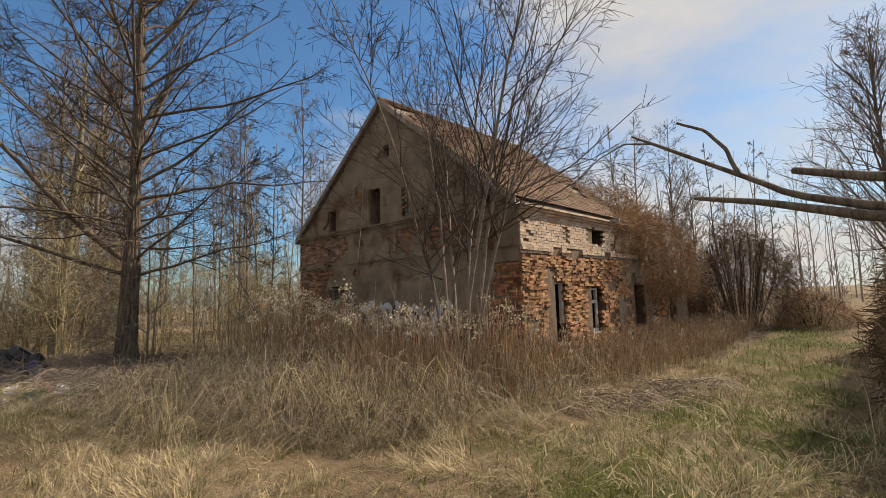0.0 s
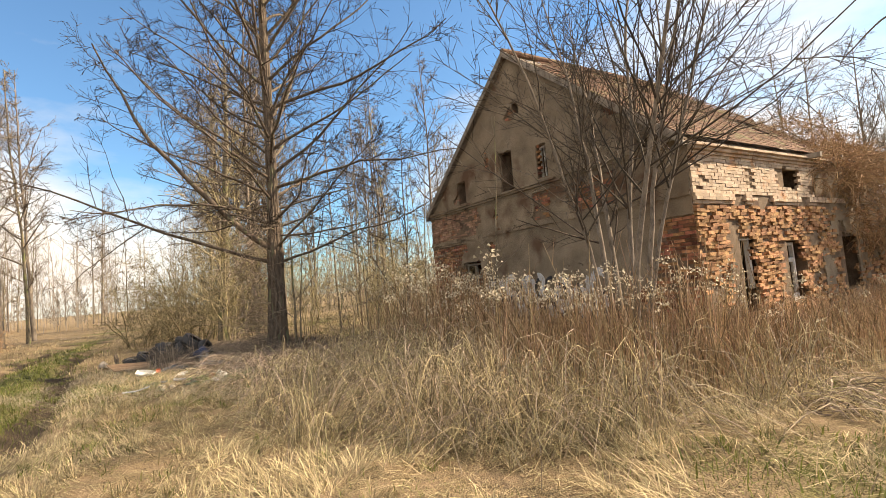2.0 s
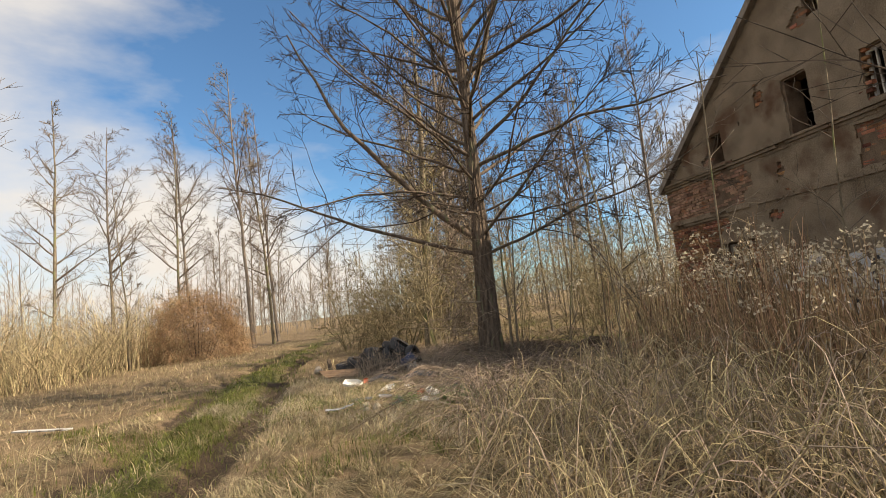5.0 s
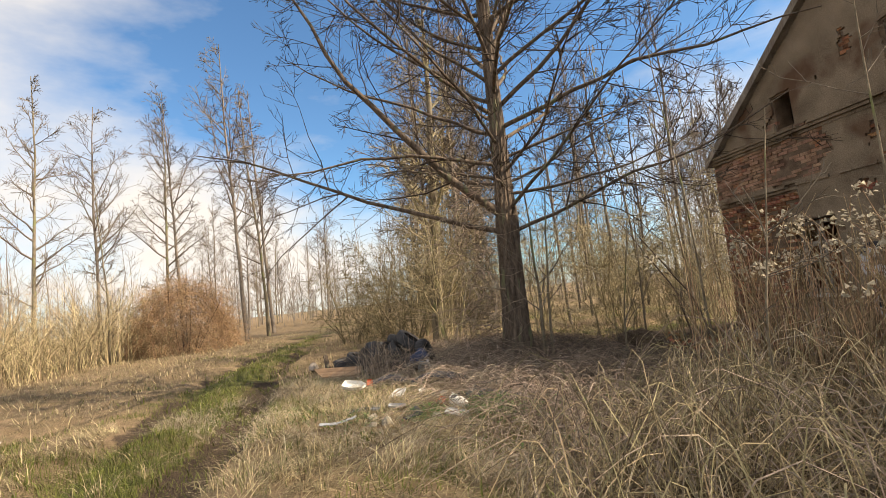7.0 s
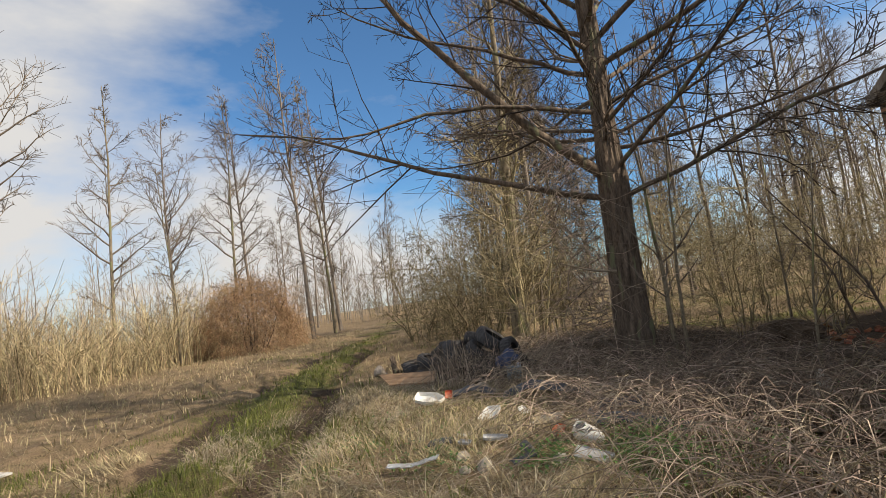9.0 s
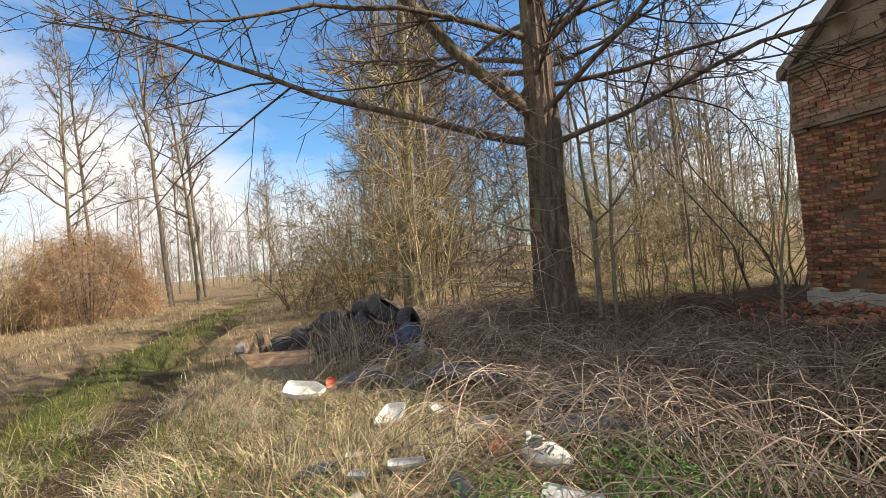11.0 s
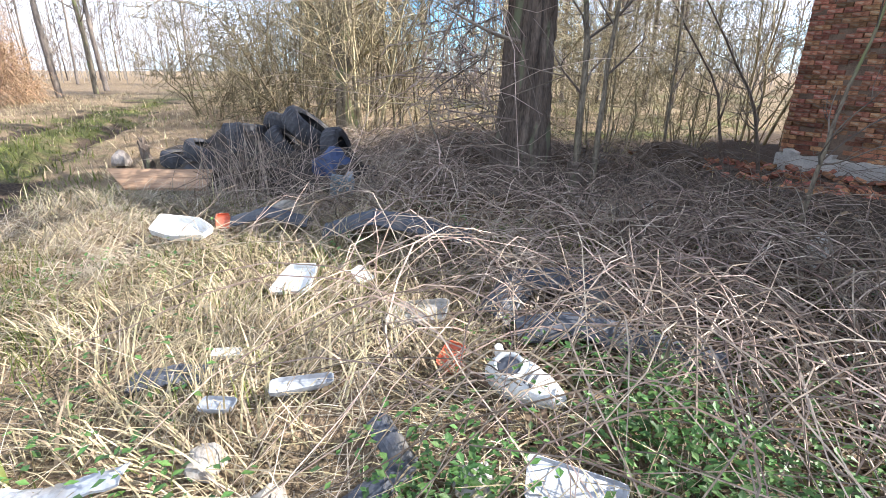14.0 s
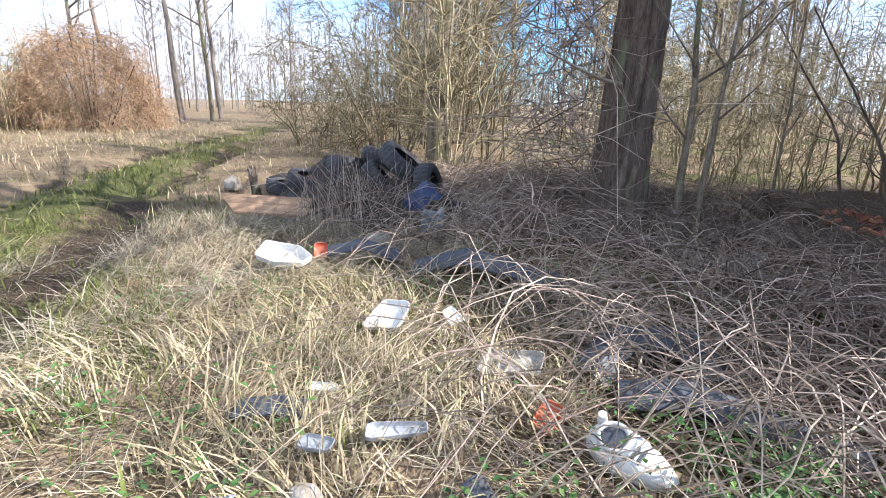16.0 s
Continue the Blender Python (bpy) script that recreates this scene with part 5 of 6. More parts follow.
def tall_bed(x, y):
    lx, ly = house_xy(x, y)
    edge = y - weeds_front(x)
    front = np.where(x > -1.6, 0.3, 2.2 + 0.5 * np.minimum(-1.6 - x, 3))
    return (edge > front) * smooth01(edge - front, -0.2, 0.9) * (ly < -0.25) * (1 - smooth01(lx, 4.2, 5.2)) * (lx > -4.6) * (0.06 + 0.94 * smooth01(vnoise(x, y, 1.3, 17, 3), 0.36, 0.62))


P = scatter(4900, -6, 5, 6.3, 16, tall_bed)
n = len(P)
hgt = cr_rng.uniform(0.7, 1.9, n) * (0.55 + 0.75 * vnoise(P[:, 0], P[:, 1], 0.7, 19, 3))
wx, wy = house_xy(P[:, 0], P[:, 1])
hgt *= 1 - 0.55 * smooth01(wy, -3.4, -1.6) * (1 - smooth01(wx, 6.0, 7.0))
_, stalks = upright("dead_weeds", P, hgt, cr_rng.uniform(0.02, 0.55, n) * cr_rng.random(n), cr_rng.uniform(0.0035, 0.0075, n), M_STALK, "dense tall brown dead weed stalks before the gable")
L1, R1 = grow(stalks[:2600], np.full((2600, 5), 0.005), 2, 0.35, 0.98, 40, 0.22, 3, 0.7, 0.05, 0.12, 0.0022, cr_rng)
v, f = tubes_mesh(L1, R1, 3)
tagged(mesh_obj("weed_side_shoots", v, f, M_STALK), "thin brown side shoots of the dead weeds", "weed", kind="stuff")
tips = stalks[:, -1][hgt > 1.1][::6][:170]
seed_heads("fluffy_seed_heads", tips, M_FLUFF, "pale fluffy seed heads on the dead weeds", 24, 0.05, 0.17)


def side_bed(x, y):
    lx, ly = house_xy(x, y)
    return ((lx < -0.15) & (lx > -3.4) & (ly > -1.5) & (ly < 15)) * (to_line(x, y, RIGHT_TRACK) > 1.6)


P = scatter(3800, 1, 16, 8.5, 26, side_bed)
n = len(P)
_, side_st = upright("dead_weeds", P, cr_rng.uniform(0.25, 0.85, n), cr_rng.uniform(0.02, 0.5, n), cr_rng.uniform(0.003, 0.006, n), M_STALK, "reddish-brown dead weeds along the side wall")
L1, R1 = grow(side_st, np.full((n, 5), 0.005), 2, 0.2, 0.98, 45, 0.35, 3, 0.7, 0.05, 0.15, 0.003, cr_rng)
v, f = tubes_mesh(L1, R1, 3)
tagged(mesh_obj("weed_side_shoots", v, f, M_STALK), "thin reddish side shoots of the dead weeds", "weed", kind="stuff")
seed_heads("fluffy_seed_heads", side_st[:, -1][::40], M_FLUFF, "pale fluffy seed heads beside the wall", 18, 0.045, 0.12)


def verge(x, y):
    edge = y - weeds_front(x)
    deep = np.where(x < -1.6, 5.2, 1.1)
    return (edge > -0.1) * (edge < deep) * (1 - smooth01(edge, deep * 0.6, deep)) * smooth01(x, -5.7, -4.5) * (0.1 + 0.9 * smooth01(vnoise(x, y, 1.5, 18, 3), 0.35, 0.6))


P = scatter(3400, -6.6, 2.5, 6.2, 13, verge)
n = len(P)
canes("dry_bent_stems", P, cr_rng.uniform(0.3, 1.3, n), cr_rng.uniform(0.15, 1.15, n) * cr_rng.uniform(0.4, 1, n), cr_rng.uniform(0.0022, 0.005, n), M_STRAW_WARM, "pale dry bent stems at the edge of the weed bed", "weed", 8)
P = scatter(1000, -6.6, 2.5, 6.2, 13, verge)
n = len(P)
canes("dead_bramble_canes", P, cr_rng.uniform(0.4, 1.5, n), cr_rng.uniform(0.2, 1.25, n) * cr_rng.uniform(0.4, 1, n), cr_rng.uniform(0.0025, 0.0055, n), M_CANE, "grey-pink dead canes arching through the weed bed", "bramble", 8)
P = scatter(2200, -6.8, 4, 5.9, 11, lambda x, y: verge(x, y + 0.35) * smooth01(vnoise(x, y, 1.6, 27, 2), 0.35, 0.6))
n = len(P)
blades("dry_tussock_grass", P, cr_rng.uniform(0.2, 0.6, n), cr_rng.uniform(0.003, 0.006, n), cr_rng.uniform(0.2, 1.3, n), M_STRAW_WARM, "long pale tussock grass bent over", bend=0.9)


def tangle(x, y):
    edge = y - weeds_front(x)
    lx, ly = house_xy(x, y)
    return smooth01(edge, -0.25, 1.5) * ((x < -5.2) | (lx > 6.0)) * (ly < -0.6) * (0.12 + 0.88 * smooth01(vnoise(x, y, 0.9, 23, 3), 0.34, 0.6)) * (1 - 0.88 * smooth01(ly, -6.4, -3.6))


P = scatter(3300, -12.5, -2.5, 8.6, 17, tangle)
n = len(P)
# Canes towards the house take the copy with shade in its colour.
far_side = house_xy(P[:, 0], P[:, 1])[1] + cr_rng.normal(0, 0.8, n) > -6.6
for sel, mat, text in ((far_side, M_CANE_SHADED, "low tangle of brown dead canes, colour darkened for the yard's shade"), (~far_side, M_CANE, "tangle of dead grey-pink arching bramble canes")):
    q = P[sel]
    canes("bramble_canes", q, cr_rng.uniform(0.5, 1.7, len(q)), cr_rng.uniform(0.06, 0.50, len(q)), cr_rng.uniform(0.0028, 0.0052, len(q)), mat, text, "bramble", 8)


# a sheaf of pale dead stems before the tyre heap
P = np.column_stack([cr_rng.normal(-11.35, 0.28, 190), cr_rng.normal(12.55, 0.24, 190), np.zeros(190)])
P[:, 2] = ground_z(P[:, 0], P[:, 1])
upright("dead_stems", P, cr_rng.uniform(0.35, 0.85, 190), cr_rng.uniform(0.05, 0.75, 190), cr_rng.uniform(0.003, 0.005, 190), M_CANE, "sheaf of pale dead stems before the tyres", "weed", 4)

# reeds and willow scrub beside the meadow
P = scatter(2300, -46, -22, 2, 22, lambda x, y: 1.0 * ((x + 0.75 * y) < -19 - 0.0) * (to_line(x, y, LEFT_TRACK) > 7.5) * (np.hypot(x, y) > 28) * (np.hypot(x, y) < 40))
n = len(P)
_, reed = upright("willow_scrub", P, cr_rng.uniform(0.8, 4.3, n) * (0.2 + 1.25 * vnoise(P[:, 0], P[:, 1], 0.35, 45, 3)), cr_rng.uniform(0.02, 0.8, n), cr_rng.uniform(0.009, 0.017, n), M_STRAW_WARM, "yellow-brown scrub of upright dry stems", "scrub", 4)
L1, R1 = grow(reed, np.full((n, 4), 0.012), 4, 0.2, 1.0, 40, 0.4, 3, 0.7, 0.08, 0.15, 0.010, cr_rng)
v, f = tubes_mesh(L1, R1, 3)
tagged(mesh_obj("willow_twigs", v, f, M_STRAW_WARM), "yellowish twigs of the scrub", "scrub", kind="stuff")


# creeper over the eaves and the far half of the side wall
def creeper():
    rng = np.random.default_rng(61)
    t = thing("creeper", HOUSE, "thick mass of dry brown creeper hanging over eaves and wall", "creeper")
    for centre, radii, count, ln in (((-0.1, 6.9, 3.75), (0.75, 1.5, 0.6), 560, 0.7), ((-0.5, 9.0, 2.85), (1.0, 1.9, 1.35), 1200, 0.8), ((0.35, 8.4, 4.25), (1.0, 2.3, 0.45), 700, 0.7),
                                     ((-0.2, 11.3, 2.3), (0.7, 1.0, 0.9), 400, 0.7), ((1.5, 8.2, 4.7), (1.7, 1.4, 1.2), 900, 0.8), ((3.4, 8.3, 5.6), (1.5, 0.9, 1.1), 500, 0.7)):
        v, f = fuzz(centre, radii, count, ln, rng, True)
        tagged(mesh_obj("vine_mass", v, f, M_CREEPER, t), kind="stuff")


creeper()


# a dead limb reaching over the track from a tree outside the view
def dead_tree():
    t = thing("dead_tree", pose(6.2, 2.2, 0), "dead grey tree with broken bare limbs over the track", "tree")
    rng = np.random.default_rng(8)
    trunk, R = stem([(0, 0, -0.1), (0.1, 0.1, 2.0), (0.3, 0.3, 5.5)], 0.2, 0.12, 10, 0.02, rng)
    v, f = tubes_mesh(trunk, R, 12)
    mesh_obj("trunk", v, f, M_BARK, t, smooth=True)
    o = Vector((6.2, 2.2, 0))
    for pts, r0, r1 in (([(6.25, 2.25, 1.7), (4.9, 2.9, 1.95), (3.49, 3.86, 2.23), (3.13, 4.76, 2.54), (2.79, 5.31, 2.70)], 0.075, 0.022),
                        ([(6.25, 2.25, 1.75), (4.9, 2.95, 2.05), (3.49, 3.90, 2.32), (3.26, 4.55, 2.56), (3.04, 4.94, 2.85), (2.4, 5.5, 3.38), (2.18, 5.59, 3.5)], 0.06, 0.012),
                        ([(2.4, 5.5, 3.38), (2.15, 5.62, 3.42), (1.9, 5.8, 3.3), (1.7, 5.95, 3.1)], 0.012, 0.005),
                        ([(3.04, 4.94, 2.85), (2.96, 4.99, 3.14), (2.85, 5.15, 3.40), (2.67, 5.37, 3.57)], 0.026, 0.013),
                        ([(6.3, 2.25, 2.3), (4.9, 2.9, 2.4), (3.51, 3.84, 2.55), (3.31, 4.52, 2.79)], 0.07, 0.032)):
        p, r = stem([Vector(q) - o for q in pts], r0, r1, 18, 0.007, rng)
        v, f = tubes_mesh(p, r, 8)
        mesh_obj("limb", v, f, M_BARK, t, smooth=True)
    p, r = stem([(0.2, 0.2, 4.5), (-1.4, 1.6, 5.6), (-2.4, 2.9, 5.3)], 0.06, 0.01, 10, 0.02, rng)
    v, f = tubes_mesh(p, r, 6)
    mesh_obj("limb", v, f, M_BARK, t, smooth=True)


dead_tree()

# rank grass at the right-hand verge of the track
P = scatter(2600, 3.4, 11, 3.6, 13, lambda x, y: 1.0 * (to_line(x, y, RIGHT_TRACK) > 1.25) * (x > y * 0.55 + 1.0))
n = len(P)
blades("rank_grass", P, cr_rng.uniform(0.4, 1.0, n), cr_rng.uniform(0.006, 0.012, n), cr_rng.uniform(0.1, 0.8, n), M_STRAW_WARM, "rank dry grass on the shaded verge of the track", bend=0.9)
P = scatter(420, 4.2, 11, 4.0, 13, lambda x, y: 1.0 * (to_line(x, y, RIGHT_TRACK) > 1.6) * (x > y * 0.55 + 1.2))
n = len(P)
_, vs_ = upright("dead_weeds", P, cr_rng.uniform(0.8, 1.6, n), cr_rng.uniform(0.02, 0.35, n), cr_rng.uniform(0.004, 0.008, n), M_STALK, "dead weed stalks with pale heads beside the track")
seed_heads("fluffy_seed_heads", vs_[::5, -1], M_FLUFF, "pale fluffy seed heads beside the track", 20, 0.05, 0.14)


# grey brushwood dumped at the edge of the track
P = scatter(230, 1.6, 4.6, 6.9, 9.6, lambda x, y: np.exp(-((y - 7.9 - 0.55 * (x - 3.0)) / 0.35) ** 2))
n = len(P)
canes("brushwood", P, cr_rng.uniform(0.3, 1.1, n), cr_rng.uniform(0.03, 0.26, n), cr_rng.uniform(0.004, 0.010, n), M_CANE, "grey brushwood lying at the edge of the track", "brushwood", 6)

# a tuft of tall pale grass near the path
P = np.column_stack([cr_rng.normal(-7.2, 0.35, 90), cr_rng.normal(4.7, 0.3, 90), np.zeros(90)])
P[:, 2] = ground_z(P[:, 0], P[:, 1])
upright("tall_dry_grass", P, cr_rng.uniform(0.5, 1.05, 90), cr_rng.uniform(0.02, 0.3, 90), cr_rng.uniform(0.002, 0.004, 90), M_STRAW_WARM, "tuft of tall pale dry grass beside the path", "grass")

# ---------------------------------------------------------------- the yard: litter, leaves and herbs
def flat_leaves(name, pos, size, tilt, mat, label, category, lift=0.0):
    """Small cupped leaves of four triangles each about a midrib."""
    n = len(pos)
    a = cr_rng.uniform(0, 2 * np.pi, n)
    ca, sa = np.cos(a), np.sin(a)
    shape = np.array([[-0.5, 0, 0], [0, 0.32, 0.10], [0.5, 0, 0.02], [0, -0.32, 0.10], [0, 0, 0]])
    x = shape[None, :, 0] * size[:, None]
    y = shape[None, :, 1] * size[:, None]
    z = shape[None, :, 2] * size[:, None] + x * np.sin(tilt)[:, None]
    v = np.stack([pos[:, None, 0] + x * ca[:, None] - y * sa[:, None], pos[:, None, 1] + x * sa[:, None] + y * ca[:, None], pos[:, None, 2] + z + lift], axis=2).reshape(-1, 3)
    f = (5 * np.arange(n)[:, None, None] + np.array([[0, 4, 1], [1, 4, 2], [2, 4, 3], [3, 4, 0]])[None]).reshape(-1, 3)
    return tagged(mesh_obj(name, v, f, mat), label, category, kind="stuff")


P = scatter(15000, -11.5, -2, 9, 18.5, lambda x, y: tangle(x, y) * smooth01(vnoise(x, y, 1.1, 33, 3), 0.3, 0.6))
P[:, 2] += cr_rng.uniform(0.012, 0.05, len(P))
flat_leaves("fallen_leaves", P, cr_rng.uniform(0.04, 0.09, len(P)), cr_rng.uniform(-0.7, 0.7, len(P)), M_LEAF, "brown fallen leaves over the yard", "leaves")


LITTER = [(-7.83, 10.27, 0.26), (-7.56, 9.86, 0.2), (-9.33, 10.76, 0.18), (-10.72, 11.15, 0.3), (-8.95, 9.22, 0.2), (-8.56, 9.9, 0.14)]


def bare(x, y):
    """Less grows where the litter lies."""
    out = 1.0
    for cx, cy, r in LITTER:
        out = out * (1 - 0.93 * np.exp(-((x - cx) ** 2 + (y - cy) ** 2) / (r * r)))
    return out


def herb_spots(x, y):
    out = 0.035 * smooth01(vnoise(x, y, 1.5, 35, 3), 0.5, 0.7)
    for cx, cy, sx, sy, w in ((-7.15, 10.06, 0.42, 0.24, 1.3), (-7.86, 9.70, 0.20, 0.20, 1.2), (-7.5, 10.45, 0.4, 0.22, 0.5), (-8.66, 9.27, 0.35, 0.13, 0.3), (-9.5, 9.4, 0.4, 0.2, 0.1), (-6.6, 10.6, 0.4, 0.3, 0.2)):
        out = out + w * np.exp(-(((x - cx) / sx) ** 2 + ((y - cy) / sy) ** 2))
    return np.clip(out * bare(x, y) * (0.35 + vnoise(x, y, 6, 36, 2)), 0, 1)


P = scatter(4600, -11, -5.2, 8.6, 12.5, herb_spots)
P[:, 2] += cr_rng.uniform(0.02, 0.19, len(P))
flat_leaves("ground_ivy", P, cr_rng.uniform(0.018, 0.042, len(P)), cr_rng.uniform(-0.6, 0.6, len(P)), M_HERB, "fresh green nettle and ivy leaves among the straw", "herbs")
P = scatter(9000, -14, -6.4, 6.6, 12.5, lambda x, y: smooth01(vnoise(x, y, 0.9, 37, 3), 0.42, 0.65) * (soil_map(x, y) < 0.55))
n = len(P)
blades("green_grass", P, cr_rng.uniform(0.07, 0.2, n), cr_rng.uniform(0.004, 0.008, n), cr_rng.uniform(0.1, 0.8, n), M_GRASS, "tufts of new green grass among the straw")


P = scatter(9500, -12.5, -5.5, 8.3, 12.6, lambda x, y: (0.25 + 0.75 * smooth01(vnoise(x, y, 1.3, 41, 3), 0.35, 0.6)) * (soil_map(x, y) < 0.75) * bare(x, y) * (1 - 0.85 * np.clip(herb_spots(x, y) * 1.6, 0, 1)) * (1 - 0.7 * np.exp(-(((x + 8.3) / 0.9) ** 2 + ((y - 9.75) / 0.5) ** 2))) * smooth01(9.4 - y + 0.9 * (-x - 6.4), -1.6, 0.6))
P[:, 2] += cr_rng.uniform(0.0, 0.05, len(P))
n = len(P)
blades("dry_grass", P, cr_rng.uniform(0.14, 0.5, n), cr_rng.uniform(0.0025, 0.006, n), cr_rng.uniform(0.9, 1.6, n), M_STRAW, "matted bleached straw over the yard's edge", bend=0.4)


def gz(x, y):
    return float(ground_z(np.array(float(x)), np.array(float(y))))


def lumpy(name, sx, sy, sz, mat, parent, label="", seed=0, rough=0.18, sub=3):
    """A rounded lump, flattened below, with an uneven skin."""
    bm = bmesh.new()
    bmesh.ops.create_icosphere(bm, subdivisions=sub, radius=1.0)
    for vtx in bm.verts:
        c = vtx.co
        k = 1 + rough * 2 * (noise.noise(c * 1.7 + Vector((seed, seed * 2.1, 0)))) + rough * 0.7 * noise.noise(c * 5 + Vector((0, seed, 3)))
        vtx.co = Vector((c.x * sx * k, c.y * sy * k, max(c.z, -0.25) * sz * k))
    return part(name, bm, mat, parent, label, smooth=False)


def tyre_mesh():
    """A car tyre: bulging walls, bead, hollow inside and a grooved tread."""
    prof = [(0.195, -0.075), (0.215, -0.092), (0.255, -0.102), (0.292, -0.092), (0.312, -0.074), (0.318, -0.040), (0.320, 0.0), (0.318, 0.040), (0.312, 0.074), (0.292, 0.092), (0.255, 0.102), (0.215, 0.092), (0.195, 0.075), (0.215, 0.060), (0.285, 0.055), (0.285, -0.055), (0.215, -0.060)]
    seg = 56
    m = len(prof)
    v = []
    for s in range(seg):
        a = 2 * math.pi * s / seg
        for j, (r, y) in enumerate(prof):
            if 4 <= j <= 8 and s % 2 == 0 and j != 6:
                r -= 0.009
            v.append((r * math.cos(a), y, r * math.sin(a)))
    f = [[s * m + j, s * m + (j + 1) % m, ((s + 1) % seg) * m + (j + 1) % m, ((s + 1) % seg) * m + j] for s in range(seg) for j in range(m)]
    return np.array(v), np.array(f)


TV, TF = tyre_mesh()
first_tyre = None
# place, lean, spin: the heap's tyres, upright, leaning and lying
TYRES = [(-12.15, 13.2, 0.36, 20, 12, -48, 1.0), (-11.65, 13.4, 0.34, 38, -8, -62, 1.0), (-11.42, 13.55, 0.56, 58, 24, -30, 1.1), (-11.0, 13.5, 0.30, 12, 8, -70, 1.0),
         (-12.75, 13.2, 0.26, 72, 8, -40, 0.95), (-12.45, 13.6, 0.44, 80, 6, 40, 1.05), (-11.95, 13.8, 0.50, 70, 14, 10, 1.0), (-10.72, 13.35, 0.14, 84, 0, 30, 0.95), (-13.2, 13.2, 0.16, 86, 4, 0, 0.95), (-12.5, 12.95, 0.10, 88, 4, 0, 0.9)]
for k, (x, y, z, rx, ry, rz, size) in enumerate(TYRES):
    m = pose(x, y, z + gz(x, y), rx, ry, rz)
    if first_tyre is None:
        first_tyre = mesh_obj("tyre", TV, TF, M_RUBBER, smooth=False)
        first_tyre.matrix_basis = m
        tagged(first_tyre, "worn black car tyre dumped in a heap", "tyre", "dumped tyres")
    else:
        ob = copy_thing(first_tyre, m)
        ob.scale = (size,) * 3

heap = thing("rubbish_heap", pose(-12.25, 13.6, gz(-12, 13.5), 0, 0, -20), "low mound of soil and black sheeting under dumped tyres", "heap")
lumpy("soil", 1.95, 0.85, 0.45, M_DARK_SOIL, heap, "", 2, 0.2, 4)
bm = bmesh.new()
bmesh.ops.create_grid(bm, x_segments=28, y_segments=18, size=0.5)
for vtx in bm.verts:
    c = vtx.co
    vtx.co = Vector((c.x * 2.4, c.y * 1.3, 0.28 - 0.9 * c.x * c.x - 0.9 * c.y * c.y + 0.16 * noise.noise(Vector((c.x * 6, c.y * 6, 4))) + 0.06 * noise.noise(Vector((c.x * 15, c.y * 15, 1)))))
bmesh.ops.solidify(bm, geom=list(bm.faces), thickness=0.006)
part("sheeting", bm, M_DARK_FABRIC, heap, "crumpled black sheeting")

blue = thing("blue_bag", pose(-10.72, 12.98, gz(-10.72, 12.98) + 0.1, 0, 0, 20), "torn dark blue plastic bag beside the tyres", "bag")
lumpy("bag", 0.24, 0.18, 0.34, M_BLUE, blue, "", 5, 0.16, 3)
can = thing("plastic_canister", pose(-10.35, 12.62, gz(-10.35, 12.62), 0, 12, 40), "crushed grey-blue plastic canister among the canes", "canister")
bm = bmesh.new()
box_bm(bm, -0.11, 0.11, -0.09, 0.09, 0.0, 0.24, jitter=0.02, bevel=0.03)
part("body", bm, M_TEAL, can)
bm = bmesh.new()
bmesh.ops.create_cone(bm, segments=14, radius1=0.035, radius2=0.03, depth=0.06, cap_ends=True, matrix=Matrix.Translation((0.05, 0, 0.265)))
part("cap", bm, M_PLASTIC_GREY, can)

plank = box("plank", (-0.53, 0.53, -0.18, 0.18, -0.016, 0.016), M_BOARD, None, "", 0.012, 0.004)
for vtx in plank.data.vertices:
    if vtx.co.x < -0.4 and vtx.co.y < 0:
        vtx.co.x += 0.26      # one corner has split away

plank.matrix_basis = pose(-12.42, 12.2, gz(-12.4, 12.2) + 0.19, 22, 3, 36)
tagged(plank, "broken pale brown board leaning on the heap", "board")
chunk = lumpy("timber_block", 0.13, 0.12, 0.16, M_WOOD_OLD, None, "", 9, 0.12, 2)
chunk.matrix_basis = pose(-14.15, 12.95, gz(-14.15, 12.95) + 0.06, 0, 0, 20)
tagged(chunk, "squat grey timber block at the end of the heap", "block")


def stump(x, y, h, r, lean, label):
    rng = np.random.default_rng(int(abs(x) * 100))
    p, rr = stem([(0, 0, -0.05), (lean * 0.5, 0, h * 0.6), (lean, 0.02, h)], r, r * 0.7, 9, 0.01, rng)
    v, f = tubes_mesh(p, rr, 10)
    v = v + rng.normal(0, r * 0.10, v.shape)
    top = v[-10:]
    v[-10:, 2] += rng.uniform(-0.06, 0.08, 10)
    cap = np.vstack([v, p[0, -1][None] - np.array([[0, 0, 0.03]])])
    tri = np.array([[len(v) - 10 + i, len(v) - 10 + (i + 1) % 10, len(v)] for i in range(10)])
    ob = mesh_obj("broken_stump", cap, [f, tri], M_BARK)
    ob.matrix_basis = pose(x, y, gz(x, y))
    return tagged(ob, label, "stump")


stump(-13.62, 13.0, 0.42, 0.07, -0.10, "short dark broken stump beside the heap")
stump(-8.32, 13.55, 0.42, 0.10, 0.05, "splintered pale stump at the foot of the alder")


